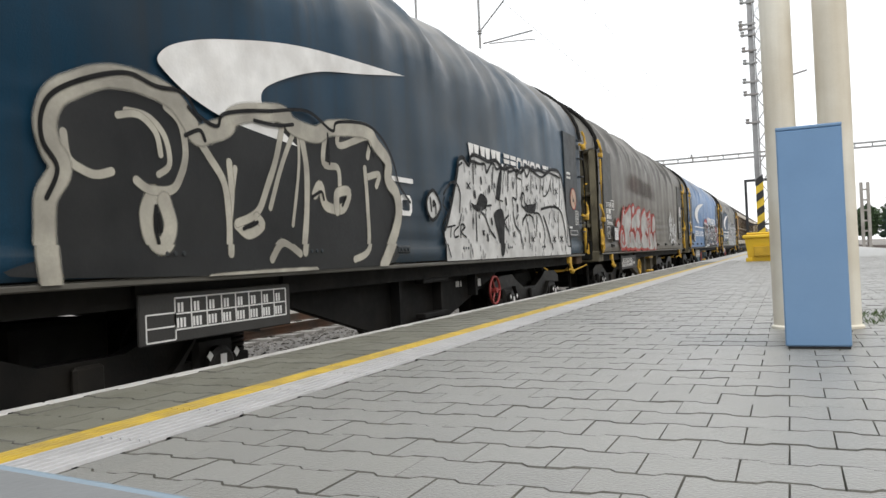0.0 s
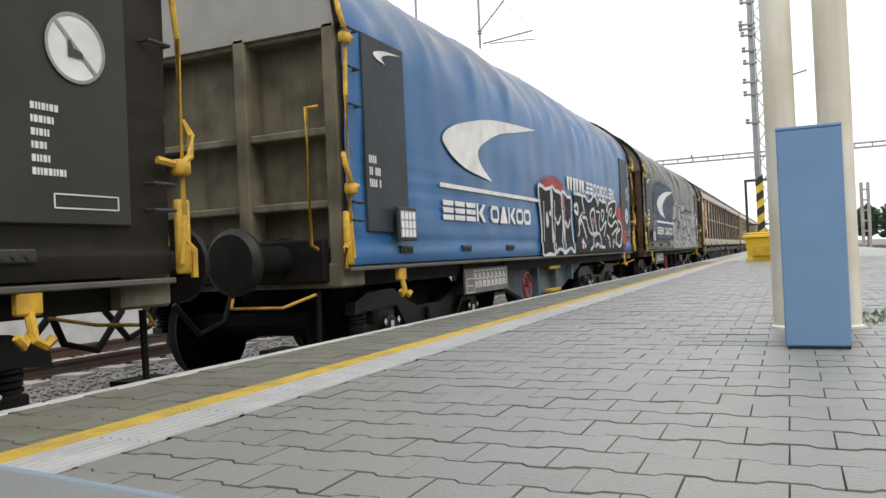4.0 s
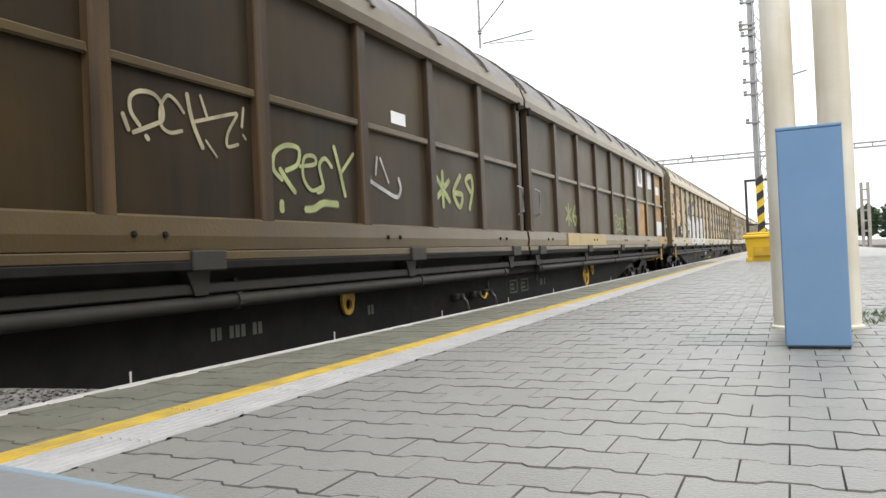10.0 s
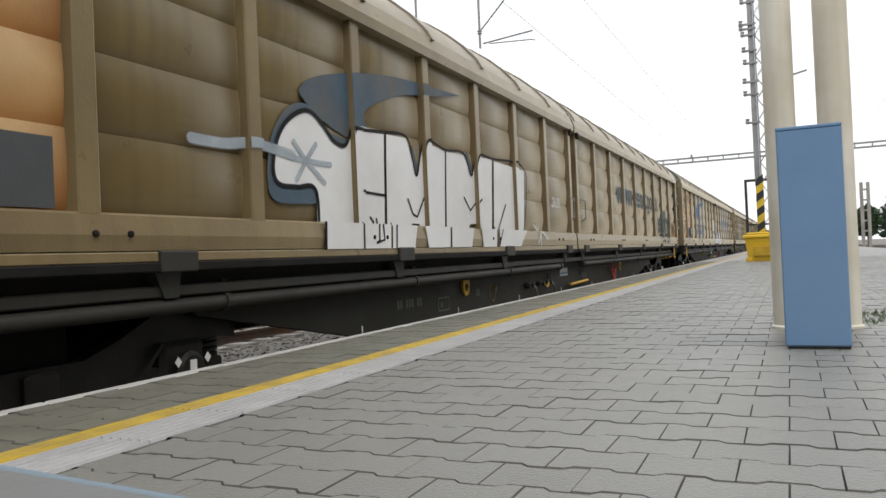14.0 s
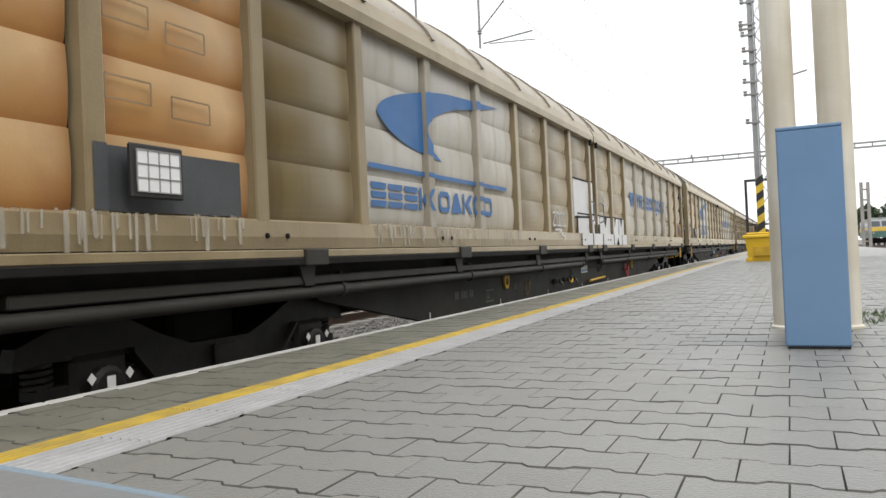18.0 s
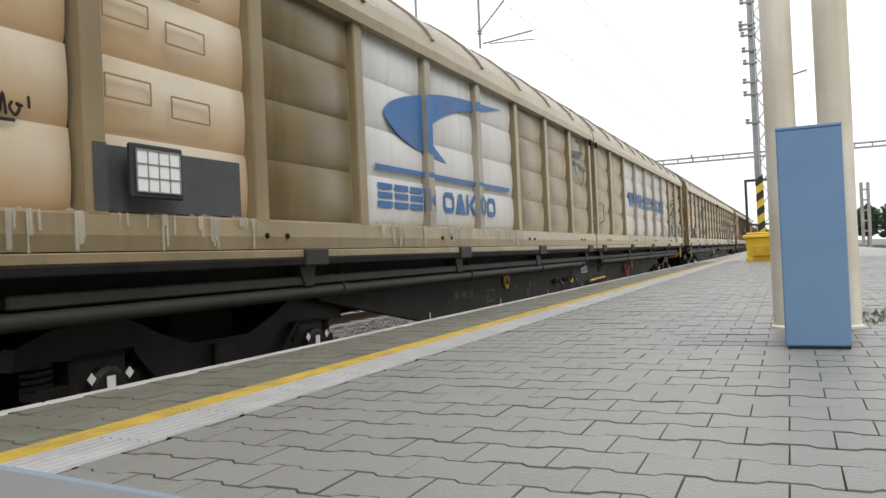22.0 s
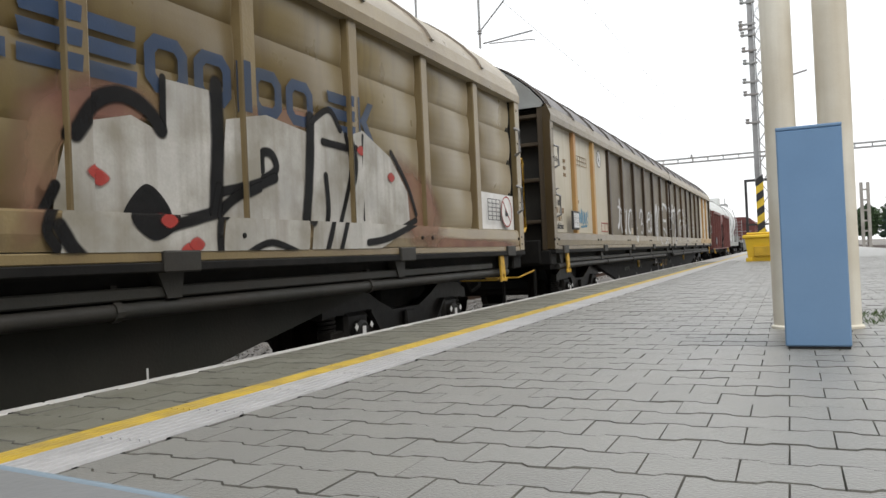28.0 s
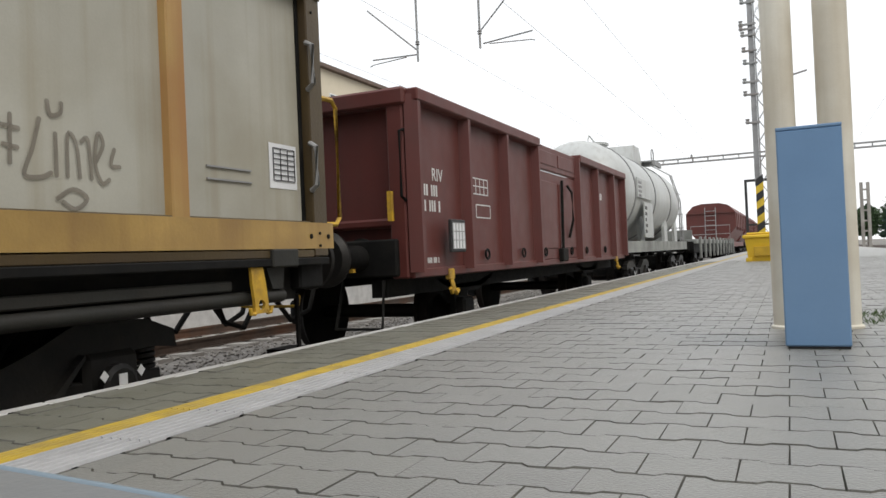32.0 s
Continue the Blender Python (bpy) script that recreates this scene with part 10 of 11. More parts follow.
p.stroke([(0.25, 1.75), (0.25, 1.57), (0.21, 1.35), (0.17, 1.11)], 0.061)
p.stroke([(0.32, 1.94), (0.37, 1.68), (0.41, 1.46), (0.48, 1.34)], 0.059)
p.stroke([(0.48, 1.33), (0.66, 1.16), (0.74, 1.11)], 0.051)
p.stroke([(0.24, 2.05), (0.34, 2.0), (0.52, 2.0), (0.75, 2.02), (1.0, 2.04), (1.23, 2.04)], 0.085, soft=0.6)
p.stroke([(0.17, 2.17), (0.29, 2.01)], 0.039)
p.stroke([(0.75, 2.15), (0.76, 1.94), (0.79, 1.71)], 0.122)
p.stroke([(1.24, 2.12), (1.24, 1.85), (1.23, 1.54), (1.15, 1.41), (1.04, 1.33)], 0.092)
p.stroke([(1.11, 1.31), (0.87, 1.16), (0.77, 1.11)], 0.072)
p.put("graffiti", chalk, W10, "white sprayed arch and forked letters")
p = Paint(Z10, 0.006)
p.stroke([(1.62, 1.3), (1.54, 1.48), (1.56, 1.73), (1.72, 1.93), (2.08, 2.07), (2.52, 2.1), (3.02, 2.06), (3.25, 1.88), (3.18, 1.77), (2.82, 1.77)], 0.071, soft=0.6)
p.stroke([(2.82, 1.79), (2.39, 1.8), (2.14, 1.69), (2.07, 1.51), (2.25, 1.38), (2.36, 1.52), (2.59, 1.68)], 0.066)
p.stroke([(2.64, 1.66), (3.11, 1.72), (3.35, 1.58), (3.32, 1.31), (3.17, 1.11), (2.86, 1.08)], 0.057)
p.stroke([(2.91, 1.58), (3.04, 1.61), (3.02, 1.46), (2.86, 1.35), (2.72, 1.11)], 0.04)
p.stroke([(1.62, 1.3), (1.7, 1.2), (1.77, 1.08)], 0.054)
p.stroke([(3.77, 1.71), (3.54, 1.53), (3.52, 1.32), (3.63, 1.1), (4.0, 1.07), (4.31, 1.27), (4.3, 1.57), (4.16, 1.73)], 0.045)
p.stroke([(3.92, 1.66), (3.78, 1.49), (3.85, 1.32)], 0.033)
p.stroke([(3.51, 2.12), (3.63, 1.97), (3.82, 1.82), (3.92, 1.66)], 0.044)
p.stroke([(4.05, 2.01), (3.97, 1.83)], 0.046)
p.put("graffiti", chalk, W10, "white sprayed rings and swirls")
p = Paint(Z10, 0.006)
p.stroke([(5.45, 1.72), (5.32, 1.69), (5.39, 1.63), (5.46, 1.62), (5.49, 1.58), (5.43, 1.52)], 0.02)
p.stroke([(5.53, 1.62), (5.5, 1.56), (5.55, 1.53), (5.61, 1.57), (5.6, 1.63)], 0.021, closed=True)
p.stroke([(5.58, 1.65), (5.64, 1.72)], 0.021)
p.stroke([(5.62, 1.84), (5.67, 1.86), (5.74, 1.84), (5.72, 1.8), (5.65, 1.78)], 0.021, closed=True)
p.stroke([(5.7, 1.67), (5.68, 1.56), (5.76, 1.56), (5.8, 1.67), (5.84, 1.52)], 0.021)
p.stroke([(5.87, 1.75), (5.92, 1.6), (5.93, 1.52), (6.05, 1.55)], 0.022)
p.stroke([(6.07, 1.67), (6.08, 1.66)], 0.026)
p.stroke([(6.16, 1.64), (6.17, 1.63)], 0.026)
p.stroke([(5.34, 1.53), (5.35, 1.53)], 0.023)
p.stroke([(5.3, 1.47), (5.31, 1.47)], 0.022)
p.stroke([(5.94, 1.41), (5.83, 1.48), (5.65, 1.48), (5.54, 1.44)], 0.021)
p.stroke([(5.54, 1.48), (5.49, 1.37), (5.63, 1.41)], 0.02, closed=True)
p.put("graffiti_tag", chalk, W10, "small white scrawl with an arrow")
Paint(Z10).rect(-5.51, -5.29, 1.32, 1.45).put("paint_patch", cream_patch, W10, "pasted cream label")
tag(W10, Z10, 8.96, 1.42, 0.36, [[(0.0, 0.62), (0.22, 0.6)], [(0.12, 0.75), (0.1, 0.2)], [(0.02, 0.4), (0.2, 0.38)], [(0.5, 0.75), (0.4, 0.4), (0.28, 0.08), (0.5, 0.06), (0.64, 0.12)], [(0.62, 0.98), (0.66, 0.82), (0.8, 0.86), (0.82, 0.98)], [(0.72, 0.6), (0.72, 0.1)], [(0.88, 0.1), (0.9, 0.62), (1.02, 0.5), (1.06, 0.1)], [(1.1, 0.55), (1.2, 0.58), (1.24, 0.1)], [(1.32, 0.32), (1.44, 0.55), (1.36, 0.68), (1.3, 0.3), (1.4, 0.05), (1.52, 0.1)], [(1.62, 0.5), (1.56, 0.3), (1.7, 0.28)], [(0.72, -0.18), (0.95, -0.06), (1.16, -0.16), (0.98, -0.3), (0.8, -0.22)]], scrawl_brown, 0.02, "faint brown sprayed scrawl")
Paint(Z10).rect(10.76, 11.05, 1.50, 1.78).put("paint_patch", M["card"], W10, "white label sheet")
b = Build()
table(b, zf + 0.008, 10.8, 11.02, 1.55, 1.75, 3, 6, 0.006)
part("marking", b, M["ink"], W10)
part("slot_frame", Build().box(zf, zf + 0.012, 10.19, 10.57, 1.58, 1.59).box(zf, zf + 0.012, 10.19, 10.57, 1.51, 1.52), M["galv"], W10)

Paint(Z10, 0.005).rect(7.4, 11.36, 1.12, 1.29).put("paint_patch", ochre_sill, W10, "ochre length of the sill")

for w in (W1, W2, W3, W4, W5, W10):
    for ob in w.children:
        if ob.name.split(".")[0] in ("plate_marking", "marking", "slot_frame") and ob.location.length < 1e-6:
            c = sum(v.co.y for v in ob.data.vertices) / len(ob.data.vertices)
            ob.location.y = along(w, c) - c

# ---- the red gondola, the tank wagon, the flat wagon and the hoppers ----
oxide = shade("oxide_red_paint", (0.125, 0.026, 0.020), 0.55, sheen=0.12, sheen_tint=(1, 0.75, 0.7, 1), scale=1.5, vary=0.2, grain=80, bump=0.06, dirt=(0.08, 0.026, 0.022), dirt_amount=0.7, dirt_scale=1.5, streak=(0.07, 0.025, 0.02), streak_amount=0.4)
tank_white = shade("tank_grey_white", (0.55, 0.57, 0.56), 0.4, scale=1.0, vary=0.1, dirt=(0.33, 0.33, 0.31), dirt_amount=0.5, dirt_scale=1.0, streak=(0.3, 0.29, 0.26), streak_amount=0.4)
frame_pale = shade("tank_frame_grey", (0.30, 0.31, 0.29), 0.6, scale=2, dirt=GRIME, dirt_amount=0.5)
gh = 4.495
gw = thing("gondola_wagon", "oxide-red two-axle open gondola wagon with ribbed steel sides", "freight wagon", (AXIS, 194.73, RAIL), "wagons of the goods train")
TRAIN.append((gw, 194.73))
zb, zt = 0.88, 2.47
for s in (-1, 1):
    for k, (ya, yb) in enumerate(((-4.46, -3.33), (-3.33, -2.2), (-2.2, -1.04), (1.0, 2.2), (2.2, 3.45), (3.45, 4.46))):
        part("side_panel", Build().box(*sorted((s * 1.33, s * 1.355)), ya + 0.02, yb - 0.02, zb + 0.02, zt - 0.05), oxide, gw)
    for y in (-4.45, -3.33, -2.2, -1.04, 1.0, 2.2, 3.45, 4.45):
        part("rib", Build().prism([(s * 1.345, y - 0.07), (s * 1.345, y + 0.07), (s * 1.455, y + 0.028), (s * 1.455, y - 0.028)][::s], "z", zb + 0.03, zt - 0.05), oxide, gw)
    for ya, yb in ((-gh, -1.0), (1.02, gh)):
        part("top_rail", Build().box(*sorted((s * 1.30, s * 1.465)), ya, yb, zt - 0.11, zt, 0.012), oxide, gw)
    part("side_sill", Build().box(*sorted((s * 1.30, s * 1.375)), -gh, gh, zb - 0.02, zb + 0.06, 0.01), oxide, gw)
    d = part("side_door", Build().box(*sorted((s * 1.34, s * 1.372)), -0.98, 0.94, zb + 0.06, zt - 0.38, 0.01).box(*sorted((s * 1.35, s * 1.385)), -0.9, -0.08, zb + 0.2, zt - 0.5, 0.01).box(*sorted((s * 1.35, s * 1.385)), 0.02, 0.86, zb + 0.2, zt - 0.5, 0.01), oxide, gw, "hinged double side door")
    part("door_header", Build().box(*sorted((s * 1.34, s * 1.39)), -1.0, 0.96, zt - 0.36, zt - 0.04, 0.01).box(*sorted((s * 1.36, s * 1.40)), -0.9, -0.1, zt - 0.3, zt - 0.1, 0.02).box(*sorted((s * 1.36, s * 1.40)), 0.0, 0.85, zt - 0.3, zt - 0.1, 0.02), oxide, gw)
    part("door_bolt", Build().rod((s * 1.41, 0.05, zb + 0.1), (s * 1.41, 0.12, zt - 0.45), 0.02).box(*sorted((s * 1.37, s * 1.44)), -0.06, 0.22, zb + 0.02, zb + 0.2, 0.015).tube([(s * 1.40, 0.45, zb + 0.35), (s * 1.45, 0.5, zb + 0.6), (s * 1.45, 0.48, zt - 0.6), (s * 1.40, 0.42, zt - 0.5)], 0.018), M["under"], d)
    for y in (-2.8, -1.6, -0.7, 0.6, 1.5, 2.8):
        part("lashing_ring", Build().ring((s * 1.385, y, zb + 0.16), "x", 0.05, 0.012, 16, 5), M["under"], gw)
for e in (-1, 1):
    span = lambda a, c: (min(e * (gh - a), e * (gh - c)), max(e * (gh - a), e * (gh - c)))
    part("end_panel", Build().box(-1.32, 1.32, *span(0.08, 0.11), zb, zt - 0.02), oxide, gw)
    for x in (-1.25, 1.25):
        part("corner_post", Build().box(x - 0.08, x + 0.08, *span(-0.03, 0.12), zb - 0.02, zt + 0.02, 0.015), oxide, gw)
    part("end_rail", Build().box(-1.36, 1.36, *span(-0.06, 0.12), zt - 0.14, zt + 0.01, 0.02), oxide, gw)
    part("end_rail", Build().box(-1.3, 1.3, *span(-0.02, 0.1), zb + 0.42, zb + 0.5, 0.02), oxide, gw)
    part("handrail", Build().tube([(1.33, e * (gh + 0.02), 2.12), (1.33, e * (gh + 0.1), 2.1), (1.33, e * (gh + 0.1), 1.55), (1.33, e * (gh + 0.02), 1.52)], 0.014), M["under"], gw)
    part("corner_step", Build().tube([(1.1, e * (gh + 0.05), 0.85), (1.15, e * (gh + 0.2), 0.45), (0.7, e * (gh + 0.2), 0.45), (0.7, e * (gh + 0.05), 0.85)], 0.018), M["under"], gw)
    part("foot_grip", Build().box(0.5, 0.95, *span(-0.3, -0.26), 0.93, 0.96), M["hook_yellow"], gw, "yellow grip bar")
    part("end_lever", Build().box(1.2, 1.24, *span(-0.12, -0.08), 1.35, 1.6), M["hook_yellow"], gw)
    piece("rope_hook", HOOK_BENT, gw, (SIDE - 0.06, e * (gh - 0.75), 0.72), label="yellow bent rope hook")
part("floor", Build().box(-1.33, 1.33, -gh + 0.1, gh - 0.1, zb, zb + 0.06), M["under"], gw)
for s in (-1, 1):
    part("sole_bar", Build().box(*sorted((s * 0.95, s * 1.1)), -gh, gh, 0.70, zb - 0.02), M["under"], gw)
running_gear(gw, gh, (-2.7, 2.7), True)
letters("marking", "RIV", 1.358, -4.05, 1.72, 0.12, M["white_paint"], gw, "white stencilled letters")
b = Build()
for z_, pt in ((1.72, "1"), (1.58, "1 11 111"), (1.44, "111 111 1"), (1.28, "1")):
    bars(b, 1.356, -4.32, z_, 0.10, pt)
bars(b, 1.356, -4.2, 0.98, 0.05, "1111 111 1")
table(b, 1.356, -3.1, -2.65, 1.66, 1.82, 4, 2, 0.012)
table(b, 1.356, -3.0, -2.6, 1.42, 1.55, 1, 1, 0.012)
for z_ in (1.28, 1.14, 1.04):
    bars(b, 1.356, -3.15, z_, 0.06, "21")
bars(b, 1.356, 2.45, 1.88, 0.11, "1 11111")
part("marking", b, M["white_paint"], gw, "white stencilled marks")
card(gw, -3.9, 1.10, 0.28, 0.24)

tw = thing("tank_wagon", "grey-white pressure tank wagon with side ladder", "freight wagon", (AXIS, 205.4, RAIL), "wagons of the goods train")
TRAIN.append((tw, 205.4))
prof = [(-4.75, 0.0), (-4.72, 0.45), (-4.6, 0.8), (-4.35, 1.05), (-4.05, 1.14), (4.05, 1.14), (4.35, 1.05), (4.6, 0.8), (4.72, 0.45), (4.75, 0.0)]
part("tank", Build().turned((0, 0, 2.36), "y", prof, 40), tank_white, tw, "welded cylindrical tank", smooth=35)
for y in (-3.4, -0.6, 2.2):
    part("tank_band", Build().turned((0, 0, 2.36), "y", [(y, 1.145), (y, 1.165), (y + 0.07, 1.165), (y + 0.07, 1.145)], 40), M["galv"], tw, smooth=35)
part("manhole", Build().turned((0, -2.8, 3.44), "z", [(0, 0.4), (0.06, 0.4), (0.07, 0.46), (0.12, 0.46), (0.14, 0.2)], 20).tube([(0, -3.0, 3.55), (0, -2.8, 3.78), (0.1, -2.6, 3.62)], 0.02), tank_white, tw)
part("valve_hood", Build().prism([(0.1, 3.4), (1.4, 3.4), (1.35, 3.55), (1.05, 3.86), (0.3, 3.86)], "x", -0.5, 0.5), tank_white, tw)
part("walkway", Build().box(-0.6, 0.85, 1.5, 2.7, 3.5, 3.54).box(0.78, 0.86, 1.5, 2.7, 3.40, 3.5).ring((0.7, 2.1, 3.72), "x", 0.2, 0.018, 18, 5), M["galv"], tw)
b = Build()
for y in (2.95, 3.35):
    b.tube([(0.5, y, 3.55), (1.05, y, 3.2), (1.28, y, 2.4), (1.28, y, 1.2)], 0.02)
for k in range(7):
    b.rod((1.28, 2.95, 1.3 + k * 0.22), (1.28, 3.35, 1.3 + k * 0.22), 0.014, 6)
part("ladder", b, M["galv"], tw)
part("notice_panel", Build().box(1.14, 1.18, -3.3, -1.4, 2.2, 2.66, 0.01), tank_white, tw, "pale notice panel")
b = Build()
for k in range(4):
    bars(b, 1.18, -3.2, 2.52 - k * 0.1, 0.06, "2112112 21 2")
part("marking", b, M["galv"], tw)
for y in (-4.1, -1.9, 2.0, 4.1):
    for s in (-1, 1):
        part("saddle", Build().prism([(y - 0.3, 1.2), (y + 0.3, 1.2), (y + 0.3, 1.62), (y + 0.1, 1.95), (y - 0.1, 1.95), (y - 0.3, 1.62)], "x", *sorted((s * 0.92, s * 1.0))), tank_white, tw)
part("data_plate", Build().box(1.16, 1.19, -2.6, -1.4, 1.28, 2.12, 0.01), tank_white, tw, "pale hanging data plate")
b = Build()
for k in range(5):
    bars(b, 1.19, -2.5, 1.95 - k * 0.14, 0.08, ("22 121", "1121 2", "212", "12 112", "111 2")[k])
part("marking", b, M["frame_grey"], tw)
part("frame", Build().box(-1.2, -0.9, -5.3, 5.3, 0.95, 1.2).box(0.9, 1.2, -5.3, 5.3, 0.95, 1.2).box(-1.2, 1.2, -5.3, -5.1, 0.95, 1.2).box(-1.2, 1.2, 5.1, 5.3, 0.95, 1.2), frame_pale, tw)
for e in (-1, 1):
    part("end_railing", Build().tube([(1.1, e * 5.2, 1.2), (1.1, e * 5.2, 2.1), (-1.1, e * 5.2, 2.1), (-1.1, e * 5.2, 1.2)], 0.02).rod((-1.1, e * 5.2, 1.65), (1.1, e * 5.2, 1.65), 0.015), M["galv"], tw)
running_gear(tw, 5.3, (-3.3, 3.3))

fw = thing("flat_wagon", "long grey flat wagon with lowered side stakes", "freight wagon", (AXIS, 221.4, RAIL), "wagons of the goods train")
TRAIN.append((fw, 221.4))
part("deck", Build().box(-1.35, 1.35, -9.3, 9.3, 1.12, 1.28, 0.01), frame_pale, fw)
part("frame", Build().box(-1.25, -1.0, -9.3, 9.3, 0.8, 1.12).box(1.0, 1.25, -9.3, 9.3, 0.8, 1.12), M["under"], fw)
me = Build().box(1.36, 1.44, -0.07, 0.07, 0.60, 1.36, 0.015).mesh("side_stake", frame_pale)
for s in (0, 1):
    for k in range(11):
        piece("side_stake", me, fw, (0, -8.6 + k * 1.72, 0), s * math.pi)
b = Build().box(-1.2, 1.2, -9.3, -9.2, 1.28, 1.6)
part("end_board", b, frame_pale, fw)
running_gear(fw, 9.3, (-6.8, 6.8))


def hopper(mid, label):
    w = thing("hopper_wagon", label, "freight wagon", (AXIS, mid, RAIL), "wagons of the goods train")
    TRAIN.append((w, mid))
    part("body", Build().prism([(-0.7, 1.2), (0.7, 1.2), (1.42, 2.1), (1.42, 2.95), (-1.42, 2.95), (-1.42, 2.1)], "y", -5.2, 5.2), oxide, w, "sloped red hopper body")
    part("roof", Build().prism([(-1.44, 2.95), (1.44, 2.95), (1.0, 3.42), (0.5, 3.55), (-0.5, 3.55), (-1.0, 3.42)], "y", -5.3, 5.3), oxide, w, "red hinged hopper roof")
    part("frame", Build().box(-1.2, 1.2, -6.0, 6.0, 0.9, 1.2, 0.02), oxide, w)
    for y in (-4.6, -2.8, -0.9, 0.9, 2.8, 4.6):
        part("side_rib", Build().box(1.40, 1.47, y - 0.05, y + 0.05, 1.9, 2.95).box(-1.47, -1.40, y - 0.05, y + 0.05, 1.9, 2.95), oxide, w)
    for e in (-1, 1):
        b = Build()
        for x in (-0.3, 0.3):
            b.rod((x, e * 5.6, 1.2), (x, e * 5.35, 3.3), 0.025, 6)
        for k in range(7):
            b.rod((-0.3, e * 5.55, 1.4 + k * 0.28), (0.3, e * 5.55, 1.4 + k * 0.28), 0.018, 6)
        part("ladder", b, M["galv"], w)
        part("end_railing", Build().tube([(1.1, e * 5.9, 1.2), (1.1, e * 5.9, 2.2), (-1.1, e * 5.9, 2.2), (-1.1, e * 5.9, 1.2)], 0.022).rod((-1.1, e * 5.9, 1.7), (1.1, e * 5.9, 1.7), 0.018), M["galv"], w)
    running_gear(w, 6.0, (-4.2, 4.2))


hopper(238.3, "oxide-red hopper wagon with ladders and a hinged roof")
hopper(251.6, "oxide-red hopper wagon at the tail of the train")
hopper(264.9, "oxide-red hopper wagon at the tail of the train")


# the train's way: metres gone by each second, faster towards the end
GONE = [0.0, 4.953, 10.022, 15.199, 20.449, 25.708, 30.972, 36.26, 41.51, 46.694, 51.86, 57.089, 62.372, 67.617, 72.88, 78.219, 83.716, 89.361, 95.087, 100.842, 106.651, 112.533, 118.548,
        124.744, 131.043, 137.363, 143.733, 150.203, 156.818, 163.584, 170.449, 177.382, 184.453]


def spline_bends(v):
    """Second differences of a natural cubic spline through values one second apart."""
    n = len(v)
    a, r = np.zeros((n, n)), np.zeros(n)
    a[0, 0] = a[-1, -1] = 1
    for i in range(1, n - 1):
        a[i, i - 1] = a[i, i + 1] = 1 / 6
        a[i, i] = 4 / 6
        r[i] = v[i + 1] - 2 * v[i] + v[i - 1]
    return np.linalg.solve(a, r)


BENDS = spline_bends(GONE)


def gone(t):
    """Metres that the train has gone at t seconds."""
    i = min(max(int(t), 0), len(GONE) - 2)
    c = t - i
    e = 1 - c
    return float(e * GONE[i] + c * GONE[i + 1] + ((e ** 3 - e) * BENDS[i] + (c ** 3 - c) * BENDS[i + 1]) / 6)


# ---- the pavers: wavy-edged concrete blocks in running bond ----
PL, PW = 0.1985, 0.1578
PX, PY = -0.021, 1.889


def paver_outline(k=0.006):
    """Half-length offset waves on the long edges, straight short edges."""
    a, c = PL / 2 - 0.0010, PW / 2 - 0.0032
    wave = [(-1.0, 0.0), (-0.60, 0.0), (-0.40, -1.0), (0.40, -1.0), (0.60, 0.0), (1.0, 0.0)]
    low = [(t * a, -c + 0.019 * (-1 - u) + 0.009) for t, u in wave]
    top = [(t * a, c + 0.019 * u + 0.009) for t, u in wave]
    return low + top[::-1]


def paver_verts():
    o = paver_outline()
    sh = [(x * 0.988, y * 0.972) for x, y in o]
    n = len(o)
    v = [(x, y, -0.03) for x, y in o] + [(x, y, -0.006) for x, y in o] + [(x, y, 0.0) for x, y in sh]
    f = [(i, (i + 1) % n, n + (i + 1) % n, n + i) for i in range(n)] + [(n + i, n + (i + 1) % n, 2 * n + (i + 1) % n, 2 * n + i) for i in range(n)]
    f.append(tuple(range(2 * n, 3 * n)))
    return v, f


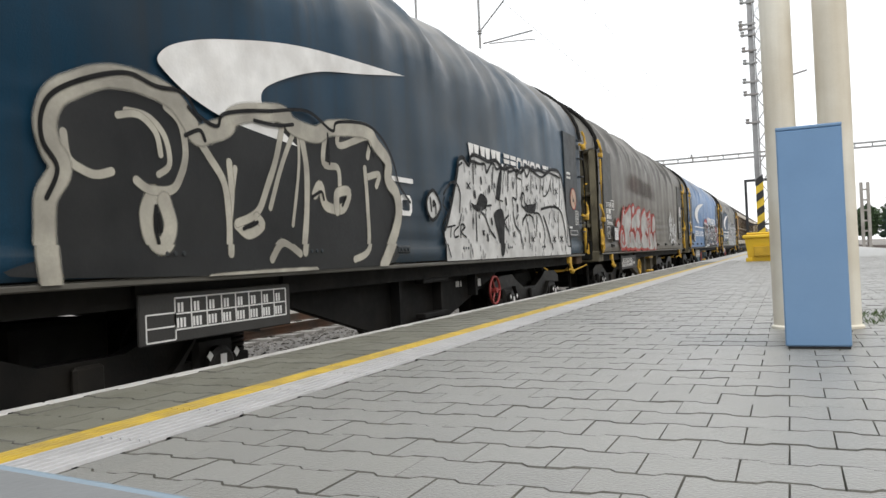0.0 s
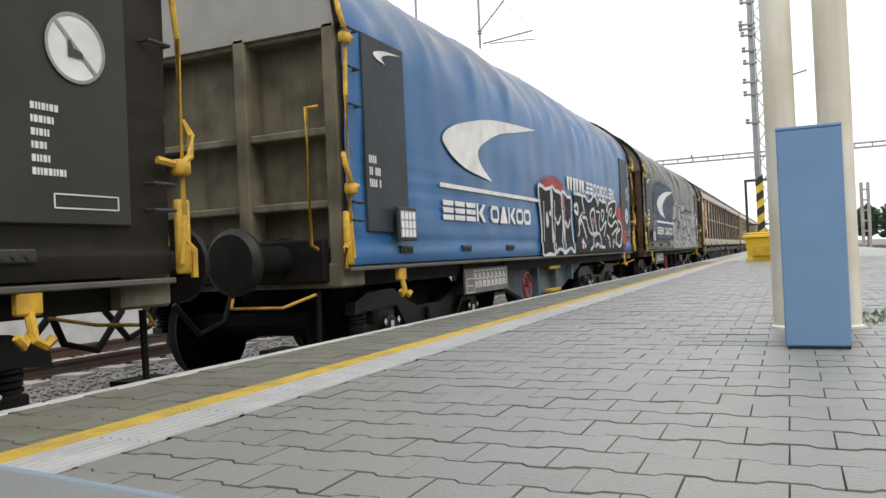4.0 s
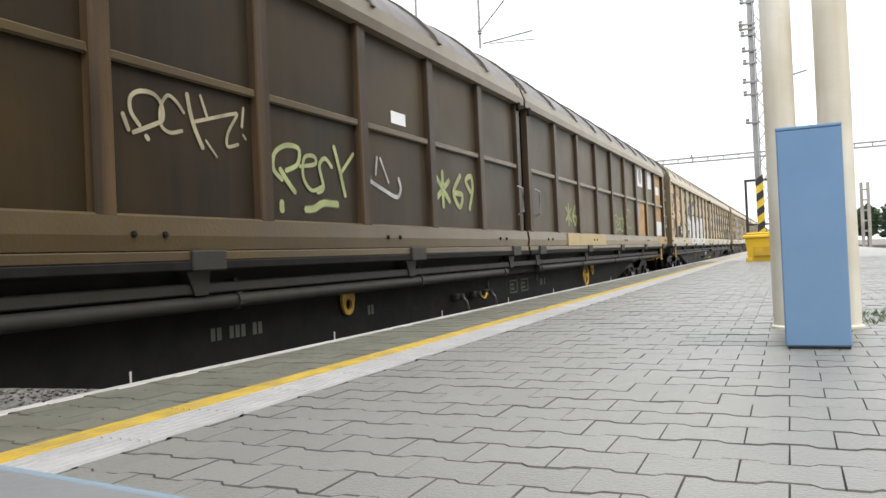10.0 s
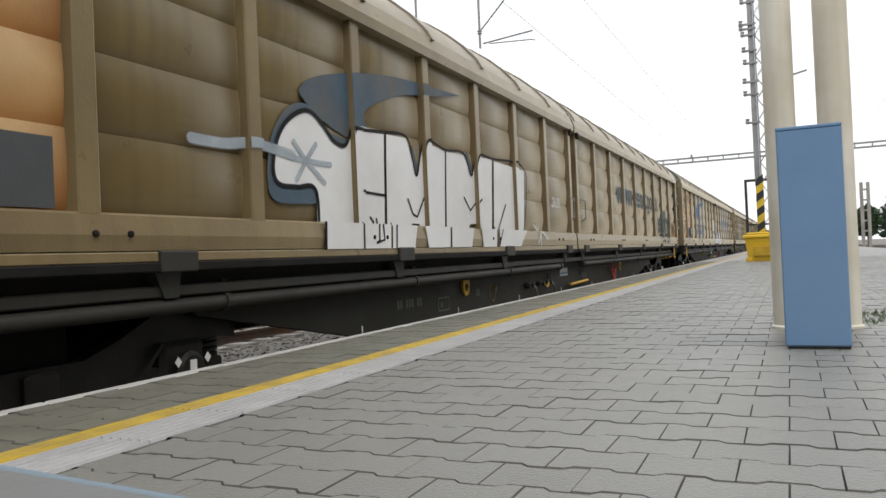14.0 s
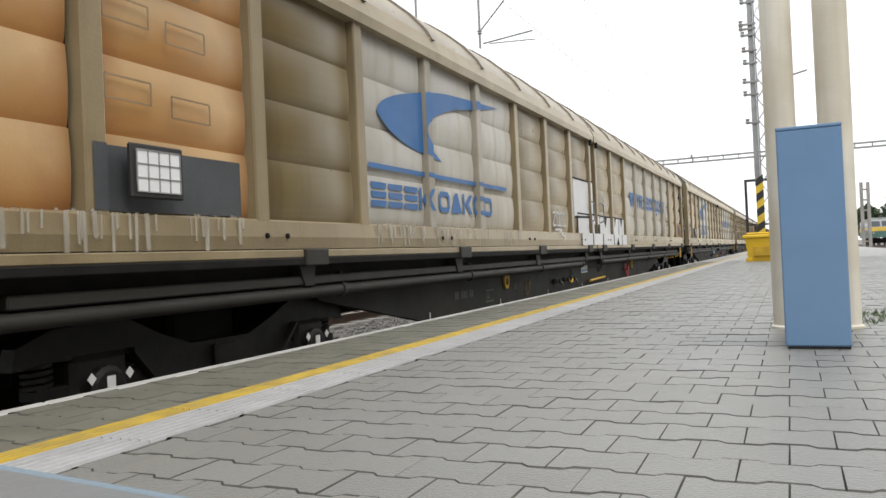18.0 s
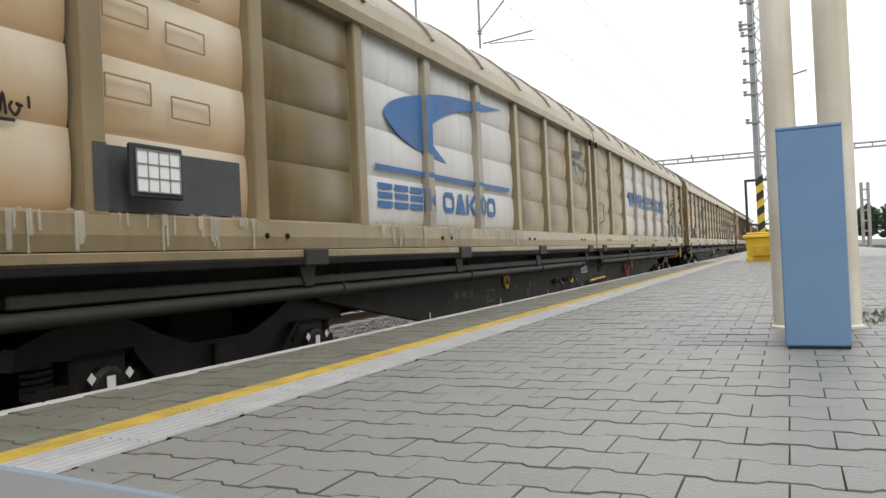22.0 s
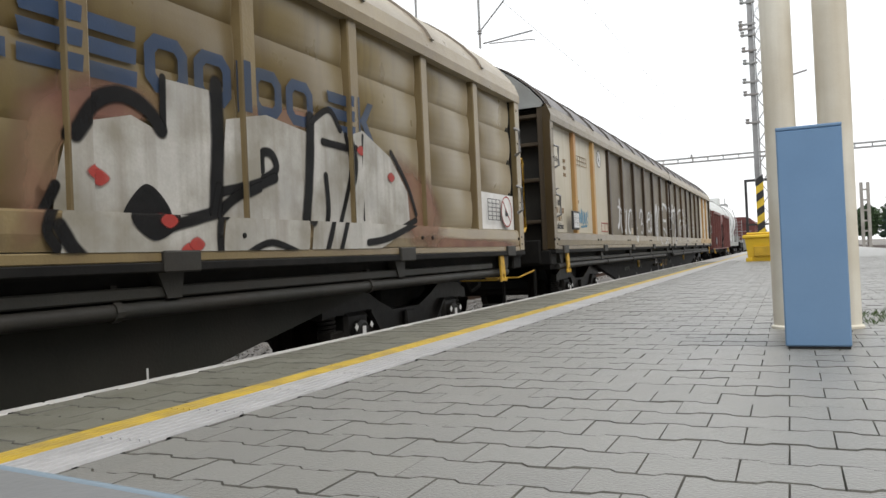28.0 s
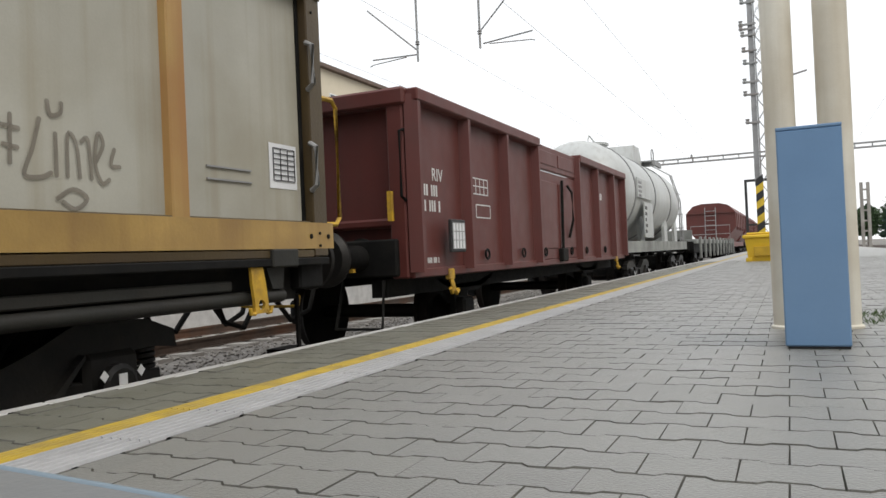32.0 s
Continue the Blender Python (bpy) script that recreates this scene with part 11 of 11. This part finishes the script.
pave = thing("paving", "worn grey wavy-edged concrete pavers", "paving", kind="structure")
pv, pf = paver_verts()
b = Build().add(pv, pf)
PAVER = b.mesh("paver", M["paver"])
edge_faces = [1] * (len(pf) - 1) + [0]
PAVER.materials.append(M["chamfer"])
PAVER.polygons.foreach_set("material_index", edge_faces)
rng = random.Random(11)
near_n, rest, strip_rest = 0, Build(), Build()
bands = ((-1.628, 3.95), (EDGE + 0.077, Y0 - 0.003))
for j in range(-70, 143):
    y = PY + j * PW
    for i in range(-14, 22):
        x = PX + (i + (0.5 if j % 2 else 0.0)) * PL + PL / 2
        band = next(((lo, hi) for lo, hi in bands if x + PL / 2 > lo + 0.02 and x - PL / 2 < hi - 0.02), None)
        if not band:
            continue
        lo, hi = band[0] + 0.002 - x, band[1] - 0.002 - x
        dz, tilt = rng.uniform(-0.0018, 0.0015), rng.uniform(-0.6, 0.6)
        if near_n < 300 and 1.6 < y < 4.3 and -0.75 < x < 0.75:
            p = part("paver", PAVER, None, pave)
            p.matrix_local = pose(x, y, dz, tilt, rng.uniform(-0.5, 0.5), rng.uniform(-0.4, 0.4))
            near_n += 1
        elif y < 24:
            (strip_rest if x < -1.8 else rest).add([(x + min(max(a, lo), hi), y + c, dz + d + a * 0.02 * tilt) for a, c, d in pv], pf)
for rows_, mat, lab in ((rest, M["paver_rest"], "rows of grey wavy-edged pavers"), (strip_rest, M["paver_edge"], "darker olive pavers along the platform edge")):
    rest_me = bpy.data.meshes.new("pavers")
    rest_me.from_pydata(rows_.v, [], rows_.f)
    rest_me.materials.append(mat)
    rest_me.materials.append(M["chamfer"])
    rest_me.polygons.foreach_set("material_index", edge_faces * (len(rows_.f) // len(pf)))
    far_pave = new("pavers", rest_me)
    far_pave.parent = pave
    tagged(far_pave, lab, kind="stuff")
b = Build().box(T1, 3.94, 24.0, 130, -0.06, -0.002).box(EDGE + 0.077, Y0 - 0.002, 24.0, 130, -0.06, -0.002).box(T1, 3.94, -12, PY - 70.5 * PW, -0.06, -0.002).box(EDGE + 0.077, Y0 - 0.002, -12, PY - 70.5 * PW, -0.06, -0.002)
part("joint_sand", Build().box(-1.626, 3.94, -12, 24, -0.028, -0.008).box(EDGE + 0.079, Y0 - 0.005, -12, 24, -0.028, -0.008), M["joint"], pave, "sand in the paving joints")
part("far_paving", b, M["paver_rest"], pave)


def motions():
    """The train rolls along its track towards the camera's side and past it; the wheels turn."""
    steps = [(k / 2, gone(k / 2)) for k in range(65)]
    for wagon, mid in TRAIN:
        walk(wagon, [(t, pose(AXIS, mid - s, RAIL)) for t, s in steps])
    walk(loco, [(t, pose(LOCO_X, 107.0 + 20.0 * (t - 17.0), RAIL)) for t in (0.0, 8.0, 16.0, 24.0, 32.0)])
    turns = [(k / 15, degrees_of(gone(k / 15))) for k in range(481)]
    for wheel, (x, y, z) in WHEELS:
        walk(wheel, [(t, Matrix.Translation((x, y, z)) @ Matrix.Rotation(radians(a), 4, "X")) for t, a in turns])


def degrees_of(s):
    return math.degrees(s / 0.46)


motions()
